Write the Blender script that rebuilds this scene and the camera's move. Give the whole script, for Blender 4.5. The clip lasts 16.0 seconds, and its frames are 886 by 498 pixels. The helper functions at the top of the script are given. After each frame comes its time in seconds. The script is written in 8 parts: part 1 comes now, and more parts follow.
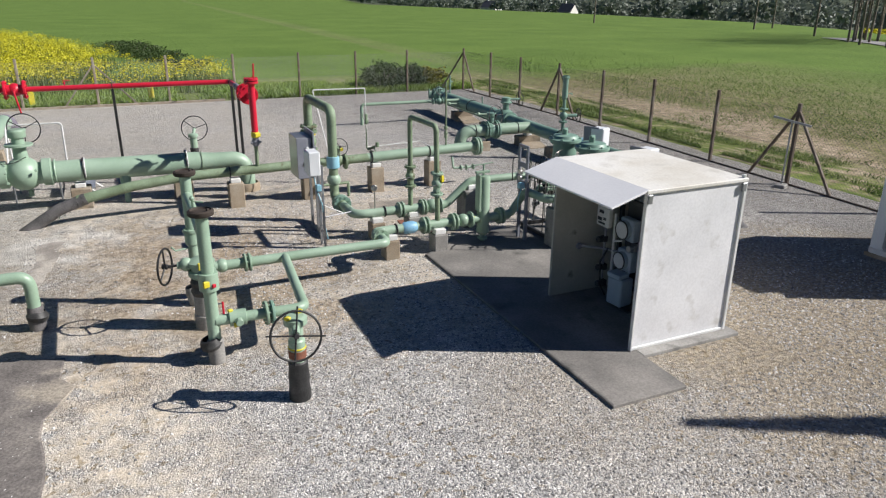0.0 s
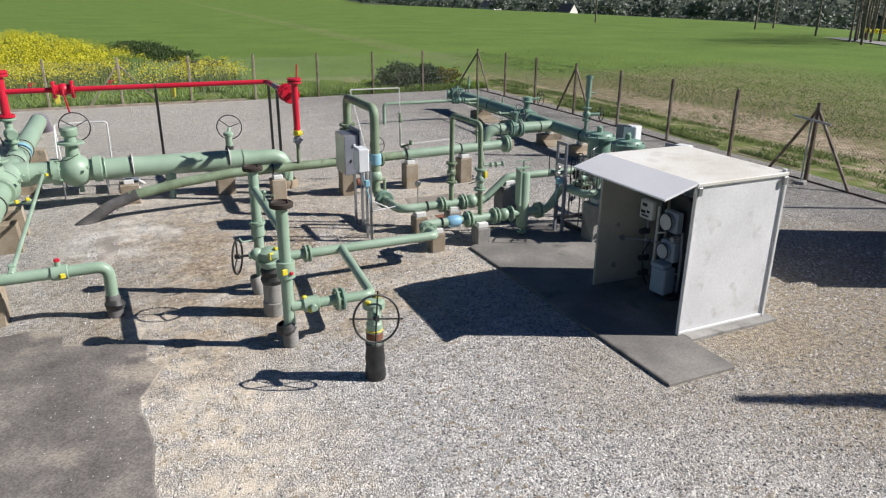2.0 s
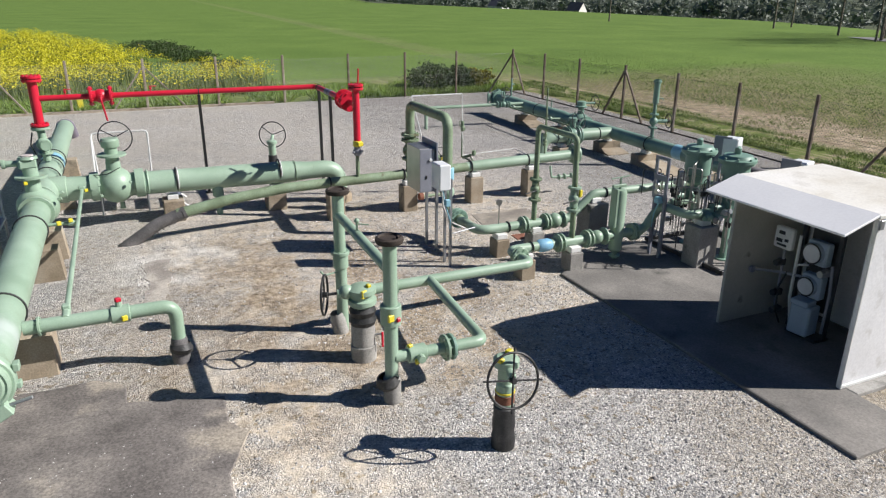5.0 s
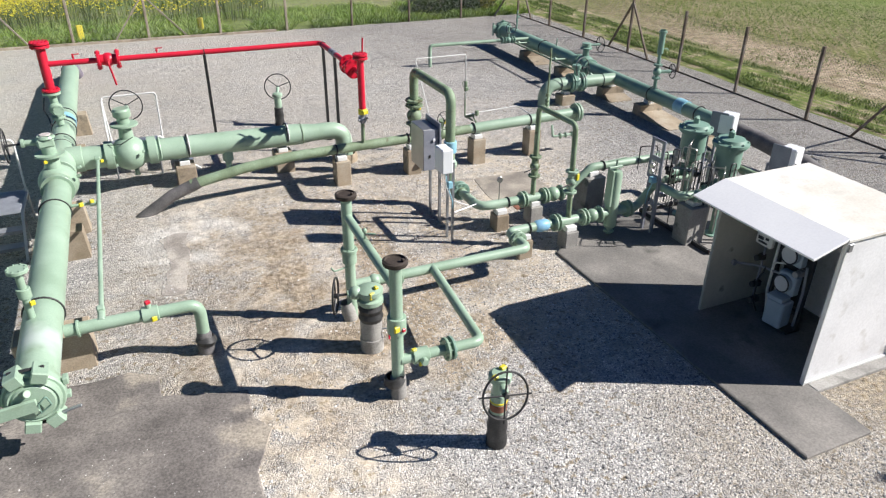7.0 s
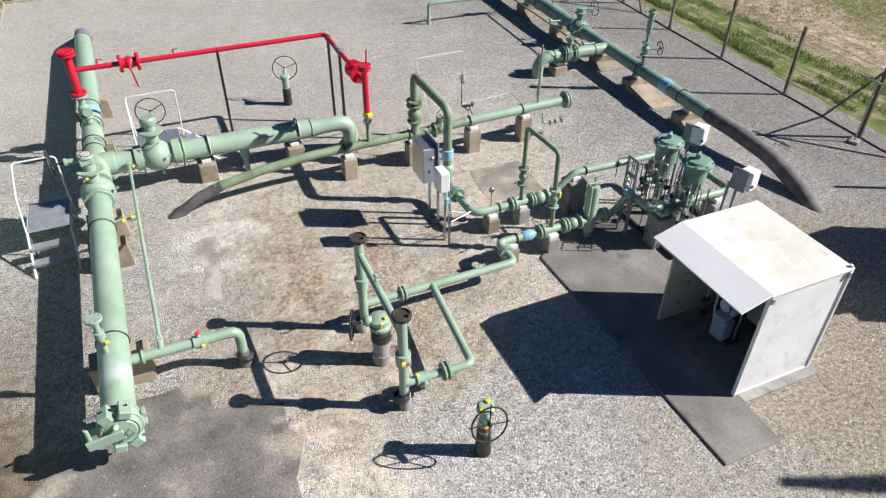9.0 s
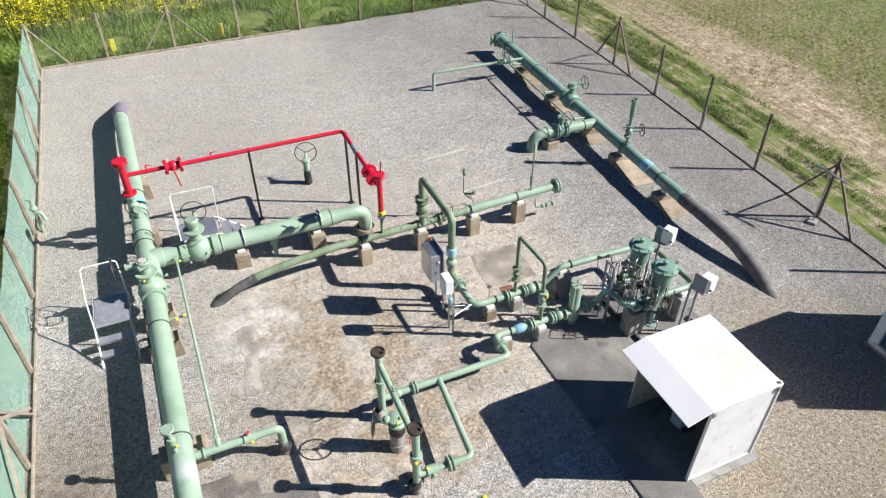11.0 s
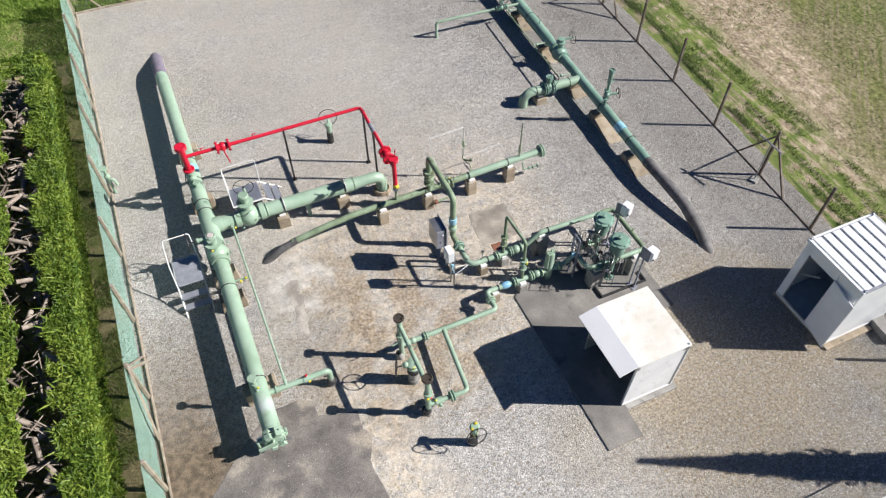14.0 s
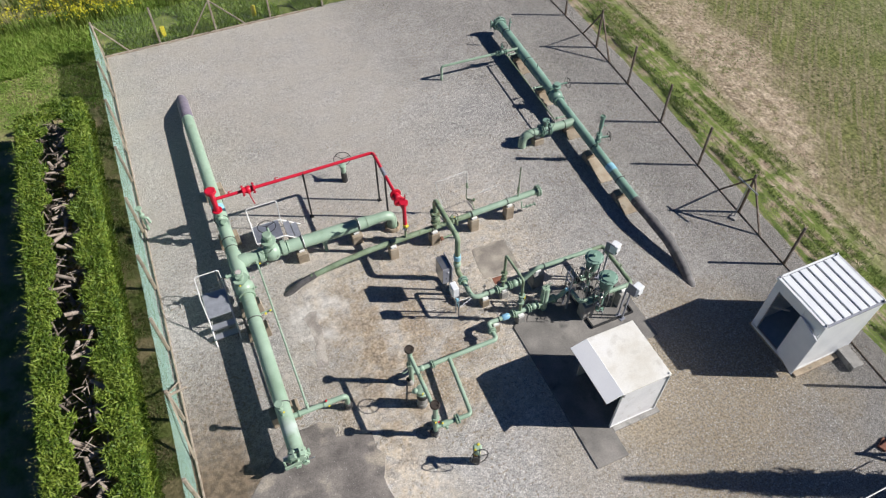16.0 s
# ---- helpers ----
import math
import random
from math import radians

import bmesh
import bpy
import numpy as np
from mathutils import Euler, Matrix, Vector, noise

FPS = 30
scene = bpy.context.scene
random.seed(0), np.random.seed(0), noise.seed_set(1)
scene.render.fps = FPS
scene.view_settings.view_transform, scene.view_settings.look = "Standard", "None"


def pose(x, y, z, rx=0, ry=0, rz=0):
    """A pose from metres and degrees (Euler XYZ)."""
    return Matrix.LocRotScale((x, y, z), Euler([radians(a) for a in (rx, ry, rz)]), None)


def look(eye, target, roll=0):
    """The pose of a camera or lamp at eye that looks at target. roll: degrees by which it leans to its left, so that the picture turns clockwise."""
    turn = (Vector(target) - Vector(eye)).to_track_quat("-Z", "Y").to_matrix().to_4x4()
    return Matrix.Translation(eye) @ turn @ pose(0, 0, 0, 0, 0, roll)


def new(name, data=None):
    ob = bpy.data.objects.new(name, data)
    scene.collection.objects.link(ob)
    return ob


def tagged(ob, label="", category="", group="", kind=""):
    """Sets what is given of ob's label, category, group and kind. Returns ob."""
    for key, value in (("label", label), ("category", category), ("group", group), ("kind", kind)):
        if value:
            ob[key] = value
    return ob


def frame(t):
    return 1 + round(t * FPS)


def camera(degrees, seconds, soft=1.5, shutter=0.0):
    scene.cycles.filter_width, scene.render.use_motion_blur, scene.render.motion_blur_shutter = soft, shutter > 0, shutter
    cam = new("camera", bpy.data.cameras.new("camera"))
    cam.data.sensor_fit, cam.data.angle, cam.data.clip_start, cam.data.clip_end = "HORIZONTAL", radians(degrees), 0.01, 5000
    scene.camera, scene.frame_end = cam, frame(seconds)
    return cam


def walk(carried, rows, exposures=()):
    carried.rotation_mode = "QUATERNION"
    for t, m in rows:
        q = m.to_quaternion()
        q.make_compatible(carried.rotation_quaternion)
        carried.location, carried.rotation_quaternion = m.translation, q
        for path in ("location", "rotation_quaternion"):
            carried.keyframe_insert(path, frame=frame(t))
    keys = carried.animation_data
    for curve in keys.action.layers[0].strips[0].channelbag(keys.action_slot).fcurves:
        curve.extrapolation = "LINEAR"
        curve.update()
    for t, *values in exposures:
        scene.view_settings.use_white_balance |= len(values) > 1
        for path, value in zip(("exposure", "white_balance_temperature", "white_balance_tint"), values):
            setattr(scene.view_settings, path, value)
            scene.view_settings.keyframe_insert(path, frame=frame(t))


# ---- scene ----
cam = camera(65.2, 16.0, soft=1.25)
PATH = [
    (0, (0.526, 0.344, 4.59), (1.311, 2.053, 3.909), 0.5),
    (0.5, (0.409, 0.17, 4.647), (1.195, 1.878, 3.962), 0.5),
    (1, (0.221, 0.074, 4.662), (1.01, 1.779, 3.978), 0.6),
    (1.5, (-0.107, 0.053, 4.671), (0.683, 1.758, 3.988), 0.6),
    (2, (-0.526, 0.164, 4.656), (0.264, 1.871, 3.974), 0.5),
    (2.5, (-0.956, 0.333, 4.64), (-0.168, 2.041, 3.957), 0.5),
    (3, (-1.316, 0.62, 4.621), (-0.529, 2.327, 3.938), 0.6),
    (3.5, (-1.369, 1.25, 4.628), (-0.586, 2.958, 3.943), 0.5),
    (4, (-1.277, 1.928, 4.644), (-0.495, 3.637, 3.961), 0.5),
    (4.5, (-1.222, 2.178, 4.639), (-0.443, 3.887, 3.954), 0.5),
    (5, (-1.253, 2.151, 4.628), (-0.475, 3.862, 3.943), 0.5),
    (5.2, (-1.285, 2.096, 4.618), (-0.507, 3.806, 3.934), 0.5),
    (7.3, (-1.241, 2.103, 6.48), (-0.526, 3.702, 5.515), 0.4),
    (7.5, (-1.234, 2.115, 6.64), (-0.52, 3.714, 5.674), 0.2),
    (8, (-1.241, 2.033, 7.513), (-0.549, 3.58, 6.451), 0.4),
    (8.5, (-1.271, 1.942, 8.354), (-0.61, 3.413, 7.172), 0.5),
    (9, (-1.361, 1.83, 9.187), (-0.708, 3.278, 7.971), 0.6),
    (9.5, (-1.383, 1.765, 10.017), (-0.734, 3.214, 8.8), 0.3),
    (9.7, (-1.451, 1.687, 10.227), (-0.795, 3.146, 9.026), 0.5),
    (11.8, (-1.644, 1.431, 14.377), (-1.065, 2.729, 12.969), 0.2),
    (12, (-1.686, 1.367, 14.646), (-1.127, 2.61, 13.182), 0.3),
    (12.5, (-1.694, 1.297, 15.595), (-1.166, 2.475, 14.066), 0.2),
    (13, (-1.721, 1.164, 16.582), (-1.206, 2.323, 15.035), 0),
    (13.5, (-1.808, 1.032, 17.603), (-1.305, 2.163, 16.032), -0),
    (14, (-1.908, 0.849, 18.601), (-1.407, 1.99, 17.037), -0.2),
    (14.5, (-2.021, 0.628, 19.564), (-1.515, 1.781, 18.01), -0.3),
    (15, (-2.143, 0.432, 20.31), (-1.636, 1.593, 18.762), -0.4),
    (15.5, (-2.261, 0.32, 20.793), (-1.755, 1.483, 19.247), -0.4),
    (16, (-2.291, 0.272, 20.999), (-1.788, 1.432, 19.449), -0.4),
]
EXPOSURES = [(0, 0.20), (3.5, 0.20), (4.5, 0.23), (7.5, 0.56), (8.0, 0.42), (9.5, 0.50), (12, 0.63), (13.5, 0.52), (14.5, 0.38), (16, 0.22)]
walk(cam, [(t, look(eye, target, roll)) for t, eye, target, roll in PATH], EXPOSURES)

# ---- world, sun ----
SUN_ELEV, SUN_AZ = 36.6, 115.8
world = bpy.data.worlds.new("sky")
scene.world = world
world.use_nodes = True
wt = world.node_tree
sky = wt.nodes.new("ShaderNodeTexSky")
sky.sky_type = 'NISHITA'
sky.sun_disc = False
sky.ozone_density, sky.dust_density = 6.0, 0.3
sky.sun_elevation, sky.sun_rotation = radians(SUN_ELEV), radians(SUN_AZ)
deep = wt.nodes.new("ShaderNodeHueSaturation")
deep.inputs["Saturation"].default_value, deep.inputs["Hue"].default_value = 1.2, 0.512
wt.links.new(sky.outputs["Color"], deep.inputs["Color"])
wt.links.new(deep.outputs["Color"], wt.nodes["Background"].inputs["Color"])
wt.nodes["Background"].inputs["Strength"].default_value = 0.037
sun_data = bpy.data.lights.new("sun", 'SUN')
sun_data.energy, sun_data.angle, sun_data.color = 5.75, radians(0.5), (1.0, 0.963, 0.925)
sun = new("sun", sun_data)
to_sun = Vector((math.sin(radians(SUN_AZ)) * math.cos(radians(SUN_ELEV)), math.cos(radians(SUN_AZ)) * math.cos(radians(SUN_ELEV)), math.sin(radians(SUN_ELEV))))
sun.matrix_world = look(to_sun * 50, (0, 0, 0))


# ---- materials ----
def material(name, colours, scale=2.0, fine=40.0, rough=0.6, bump=0.15, metal=0.0, grain=0.25, spots=None, spot_scale=6.0, spot_edge=(0.6, 0.72), per_object=0.0, distance=0.01):
    """Two-scale noise between the colours, a fine grain, optional spots of another colour, and relief."""
    m = bpy.data.materials.new(name)
    m.use_nodes = True
    n, l = m.node_tree.nodes, m.node_tree.links
    out = n["Principled BSDF"]
    geo = n.new("ShaderNodeNewGeometry")
    big = n.new("ShaderNodeTexNoise")
    big.inputs["Scale"].default_value, big.inputs["Detail"].default_value = scale, 5
    small = n.new("ShaderNodeTexNoise")
    small.inputs["Scale"].default_value, small.inputs["Detail"].default_value = fine, 3
    for tex in (big, small):
        l.new(geo.outputs["Position"], tex.inputs["Vector"])
    ramp = n.new("ShaderNodeValToRGB")
    els = ramp.color_ramp.elements
    while len(els) < len(colours):
        els.new(0.5)
    for i, c in enumerate(colours):
        els[i].position = 0.3 + 0.4 * i / max(1, len(colours) - 1)
        els[i].color = (*c, 1)
    l.new(big.outputs["Fac"], ramp.inputs["Fac"])
    colour = ramp.outputs["Color"]
    if spots:
        st = n.new("ShaderNodeTexNoise")
        st.inputs["Scale"].default_value, st.inputs["Detail"].default_value = spot_scale, 6
        l.new(geo.outputs["Position"], st.inputs["Vector"])
        sm = n.new("ShaderNodeMapRange")
        sm.inputs["From Min"].default_value, sm.inputs["From Max"].default_value = spot_edge
        l.new(st.outputs["Fac"], sm.inputs["Value"])
        mx = n.new("ShaderNodeMix")
        mx.data_type = 'RGBA'
        l.new(sm.outputs["Result"], mx.inputs[0])
        l.new(colour, mx.inputs[6])
        mx.inputs[7].default_value = (*spots, 1)
        colour = mx.outputs[2]
    gr = n.new("ShaderNodeMapRange")
    gr.inputs["From Min"].default_value, gr.inputs["From Max"].default_value = 0.3, 0.7
    gr.inputs["To Min"].default_value, gr.inputs["To Max"].default_value = 1 - grain, 1 + grain
    l.new(small.outputs["Fac"], gr.inputs["Value"])
    hsv = n.new("ShaderNodeHueSaturation")
    l.new(colour, hsv.inputs["Color"])
    value = gr.outputs["Result"]
    if per_object:
        info = n.new("ShaderNodeObjectInfo")
        pr = n.new("ShaderNodeMapRange")
        pr.inputs["To Min"].default_value, pr.inputs["To Max"].default_value = 1 - per_object, 1 + per_object
        l.new(info.outputs["Random"], pr.inputs["Value"])
        mul = n.new("ShaderNodeMath")
        mul.operation = 'MULTIPLY'
        l.new(value, mul.inputs[0])
        l.new(pr.outputs["Result"], mul.inputs[1])
        value = mul.outputs[0]
    l.new(value, hsv.inputs["Value"])
    l.new(hsv.outputs["Color"], out.inputs["Base Color"])
    rr = n.new("ShaderNodeMapRange")
    rr.inputs["To Min"].default_value, rr.inputs["To Max"].default_value = max(0.05, rough - 0.12), min(1, rough + 0.12)
    l.new(big.outputs["Fac"], rr.inputs["Value"])
    l.new(rr.outputs["Result"], out.inputs["Roughness"])
    out.inputs["Metallic"].default_value = metal
    if bump:
        b = n.new("ShaderNodeBump")
        b.inputs["Strength"].default_value, b.inputs["Distance"].default_value = bump, distance
        l.new(small.outputs["Fac"], b.inputs["Height"])
        l.new(b.outputs["Normal"], out.inputs["Normal"])
    return m


GREEN = material("green_pipe_paint", [(0.245, 0.345, 0.25), (0.285, 0.395, 0.295), (0.335, 0.45, 0.345)], 1.6, 60, 0.42, 0.05, grain=0.07, spots=(0.20, 0.25, 0.16), spot_scale=2.2, spot_edge=(0.6, 0.85))
GREEN_MOSS = material("weathered_green_paint", [(0.15, 0.20, 0.12), (0.20, 0.265, 0.165), (0.24, 0.32, 0.215)], 3.0, 50, 0.6, 0.12, grain=0.18, spots=(0.10, 0.10, 0.05), spot_scale=5)
GREEN_DARK = material("blue_green_paint", [(0.155, 0.26, 0.205), (0.195, 0.315, 0.25), (0.24, 0.365, 0.295)], 1.4, 60, 0.45, 0.05, grain=0.07)
RED = material("red_paint", [(0.50, 0.010, 0.030), (0.60, 0.014, 0.042)], 2, 50, 0.38, 0.04, grain=0.08)
BLACK = material("black_paint", [(0.012, 0.012, 0.013), (0.022, 0.022, 0.022)], 3, 60, 0.5, 0.05, grain=0.2)
WRAP = material("grey_tape_wrap", [(0.075, 0.073, 0.073), (0.125, 0.118, 0.118), (0.19, 0.178, 0.175)], 3, 70, 0.7, 0.3, grain=0.3)
WRAP_PURPLE = material("faded_purple_wrap", [(0.16, 0.14, 0.18), (0.24, 0.21, 0.26)], 3, 60, 0.65, 0.2, grain=0.2)
BITUMEN = material("bitumen_wrap", [(0.012, 0.012, 0.012), (0.03, 0.03, 0.03), (0.07, 0.068, 0.065)], 5, 60, 0.55, 0.4, grain=0.3)
BLUE = material("pale_blue_wrap", [(0.22, 0.45, 0.55), (0.30, 0.55, 0.66)], 4, 60, 0.5, 0.1, grain=0.1)
BLUE_DEEP = material("blue_wrap", [(0.17, 0.38, 0.55), (0.27, 0.50, 0.66)], 4, 60, 0.5, 0.1, grain=0.1)
YELLOW = material("yellow_plastic", [(0.60, 0.50, 0.02), (0.70, 0.60, 0.05)], 4, 60, 0.45, 0.03, grain=0.06)
CONCRETE = material("formed_concrete", [(0.24, 0.19, 0.13), (0.32, 0.26, 0.19), (0.38, 0.33, 0.26)], 2.4, 45, 0.9, 0.35, grain=0.16, spots=(0.15, 0.13, 0.10), spot_scale=3, per_object=0.15)
CONCRETE_GREY = material("grey_concrete", [(0.22, 0.21, 0.20), (0.30, 0.29, 0.27), (0.36, 0.35, 0.33)], 2.4, 45, 0.9, 0.35, grain=0.16, spots=(0.12, 0.12, 0.11), spot_scale=3)
SLAB = material("worn_slab_concrete", [(0.125, 0.118, 0.11), (0.18, 0.17, 0.157), (0.27, 0.252, 0.23)], 0.9, 35, 0.9, 0.3, grain=0.18, spots=(0.09, 0.088, 0.08), spot_scale=1.4)
ASPHALT = material("worn_asphalt", [(0.115, 0.103, 0.095), (0.175, 0.157, 0.144), (0.27, 0.243, 0.215)], 1.5, 34, 0.92, 0.5, grain=0.34, spots=(0.36, 0.315, 0.255), spot_scale=0.75, spot_edge=(0.58, 0.68))
PIT = material("dusty_pit_cover", [(0.17, 0.15, 0.128), (0.25, 0.222, 0.19), (0.40, 0.36, 0.30)], 1.0, 40, 0.92, 0.3, grain=0.2, spots=(0.46, 0.41, 0.33), spot_scale=1.3, spot_edge=(0.5, 0.7))
WHITE_PAD = material("white_plastic", [(0.68, 0.68, 0.66), (0.78, 0.78, 0.76)], 5, 60, 0.5, 0.05, grain=0.06)
WHITE_BOX = material("white_enamel", [(0.70, 0.72, 0.74), (0.78, 0.80, 0.81)], 2, 60, 0.35, 0.03, grain=0.04)
SHED_WHITE = material("weathered_white_panel", [(0.68, 0.68, 0.69), (0.75, 0.75, 0.76), (0.80, 0.80, 0.81)], 1.3, 30, 0.6, 0.08, grain=0.06, spots=(0.42, 0.40, 0.36), spot_scale=3.5, spot_edge=(0.58, 0.85))
# white set above the shed's wall and roof panels
FLAP_WHITE = material("brighter_white_panel", [(0.82, 0.82, 0.83), (0.87, 0.87, 0.87)], 1.5, 30, 0.5, 0.03, grain=0.03)
ROOF_WHITE = material("lichen_stained_roof_panel", [(0.56, 0.52, 0.44), (0.70, 0.68, 0.62), (0.76, 0.75, 0.72)], 1.1, 30, 0.7, 0.1, grain=0.07, spots=(0.40, 0.37, 0.30), spot_scale=2.2, spot_edge=(0.55, 0.8))
# cream set at little more than half the value of the white panels
SHED_INNER = material("darker_cream_panel", [(0.38, 0.37, 0.325), (0.46, 0.45, 0.40)], 2, 40, 0.7, 0.05, grain=0.06, spots=(0.12, 0.12, 0.08), spot_scale=2, spot_edge=(0.68, 0.76))
GALV = material("galvanised_steel", [(0.30, 0.31, 0.33), (0.42, 0.43, 0.45)], 6, 80, 0.42, 0.04, metal=0.7, grain=0.1)
GRATING = material("bright_galvanised_grating", [(0.42, 0.44, 0.48), (0.54, 0.56, 0.60)], 6, 80, 0.4, 0.03, metal=0.6, grain=0.08)
STAINLESS = material("brushed_stainless", [(0.42, 0.41, 0.39), (0.55, 0.54, 0.51)], 3, 90, 0.33, 0.03, metal=0.85, grain=0.08)
GREY_METAL = material("grey_painted_metal", [(0.20, 0.21, 0.25), (0.26, 0.27, 0.31)], 4, 60, 0.45, 0.03, grain=0.07)
WHITE_RAIL = material("white_rail_paint", [(0.62, 0.62, 0.60), (0.74, 0.74, 0.72)], 5, 60, 0.4, 0.04, grain=0.08)
STEEL_DARK = material("dark_steel", [(0.035, 0.035, 0.037), (0.06, 0.06, 0.06)], 4, 60, 0.5, 0.06, metal=0.4, grain=0.2)
CAP = material("dark_rusty_pipe_top", [(0.025, 0.018, 0.014), (0.06, 0.045, 0.035)], 6, 60, 0.8, 0.2, grain=0.3)
RUST = material("rusty_plate", [(0.16, 0.06, 0.035), (0.26, 0.11, 0.07)], 5, 50, 0.85, 0.2, grain=0.2)
WOOD = material("weathered_fence_wood", [(0.22, 0.175, 0.13), (0.31, 0.26, 0.20), (0.38, 0.33, 0.265)], 4, 50, 0.85, 0.25, grain=0.2, per_object=0.15)
CONC_POST = material("concrete_post", [(0.10, 0.075, 0.055), (0.17, 0.13, 0.10), (0.24, 0.21, 0.18)], 3, 50, 0.9, 0.3, grain=0.2, per_object=0.15)
WIRE = material("fence_wire", [(0.10, 0.11, 0.10), (0.16, 0.17, 0.16)], 5, 60, 0.5, 0.0, metal=0.5, grain=0.1)
DARK_IN = material("dark_equipment", [(0.02, 0.022, 0.025), (0.05, 0.05, 0.055)], 4, 50, 0.5, 0.05, grain=0.15)
METER = material("grey_blue_meter_case", [(0.30, 0.38, 0.47), (0.38, 0.46, 0.55)], 4, 60, 0.4, 0.03, grain=0.06)
GLASS_DIAL = material("dial_face", [(0.50, 0.52, 0.54), (0.60, 0.62, 0.64)], 4, 60, 0.2, 0.0, grain=0.03)
BARK = material("bare_bark", [(0.10, 0.075, 0.055), (0.19, 0.155, 0.125), (0.28, 0.25, 0.21)], 6, 50, 0.9, 0.3, grain=0.25)
PURPLE_TAG = material("purple_tag", [(0.20, 0.02, 0.16), (0.26, 0.03, 0.20)], 4, 50, 0.5, 0.0, grain=0.05)


def leaf_material(name, a, b, c, patch=0.6):
    """Foliage that varies from clump to clump and from leaf to leaf; light shines through a little."""
    m = bpy.data.materials.new(name)
    m.use_nodes = True
    n, l = m.node_tree.nodes, m.node_tree.links
    out = n["Principled BSDF"]
    geo = n.new("ShaderNodeNewGeometry")
    noise_t = n.new("ShaderNodeTexNoise")
    noise_t.inputs["Scale"].default_value = patch
    l.new(geo.outputs["Position"], noise_t.inputs["Vector"])
    add = n.new("ShaderNodeMath")
    add.operation = 'MULTIPLY_ADD'
    l.new(geo.outputs["Random Per Island"], add.inputs[0])
    add.inputs[1].default_value = 0.55
    l.new(noise_t.outputs["Fac"], add.inputs[2])
    ramp = n.new("ShaderNodeValToRGB")
    e = ramp.color_ramp.elements
    e.new(0.5)
    for i, (p, col) in enumerate(((0.45, a), (0.75, b), (0.98, c))):
        e[i].position, e[i].color = p, (*col, 1)
    l.new(add.outputs[0], ramp.inputs["Fac"])
    l.new(ramp.outputs["Color"], out.inputs["Base Color"])
    out.inputs["Roughness"].default_value = 0.6
    tr = n.new("ShaderNodeBsdfTranslucent")
    l.new(ramp.outputs["Color"], tr.inputs["Color"])
    mix = n.new("ShaderNodeMixShader")
    mix.inputs["Fac"].default_value = 0.25
    l.new(out.outputs[0], mix.inputs[1])
    l.new(tr.outputs[0], mix.inputs[2])
    l.new(mix.outputs[0], n["Material Output"].inputs["Surface"])
    return m


GRASS = leaf_material("verge_grass", (0.075, 0.135, 0.026), (0.135, 0.21, 0.045), (0.25, 0.29, 0.095))
LAWN = leaf_material("lush_grass", (0.14, 0.24, 0.03), (0.21, 0.33, 0.05), (0.31, 0.40, 0.09))
CROP = leaf_material("young_crop", (0.095, 0.155, 0.034), (0.135, 0.205, 0.05), (0.19, 0.25, 0.08), 0.25)
THUJA = leaf_material("thuja_foliage", (0.065, 0.125, 0.012), (0.135, 0.22, 0.022), (0.245, 0.32, 0.045), 1.0)
GREY_WOOD = material("cut_grey_wood", [(0.18, 0.14, 0.11), (0.29, 0.24, 0.195), (0.42, 0.365, 0.31)], 5, 50, 0.9, 0.3, grain=0.25)
SCRUB = leaf_material("scrub_foliage", (0.02, 0.045, 0.01), (0.04, 0.078, 0.016), (0.075, 0.115, 0.026))
RAPE_STEM = leaf_material("rape_leaves", (0.06, 0.10, 0.02), (0.12, 0.17, 0.03), (0.20, 0.24, 0.05))
RAPE = leaf_material("rape_flowers", (0.50, 0.46, 0.015), (0.68, 0.62, 0.02), (0.78, 0.72, 0.05))
# leaf colour paled and greyed to carry the haze of distance
WOODS = leaf_material("hazed_tree_foliage", (0.115, 0.145, 0.115), (0.145, 0.178, 0.14), (0.185, 0.212, 0.165), 0.02)
DRY = leaf_material("dry_leaves", (0.16, 0.10, 0.04), (0.28, 0.19, 0.08), (0.40, 0.30, 0.14))


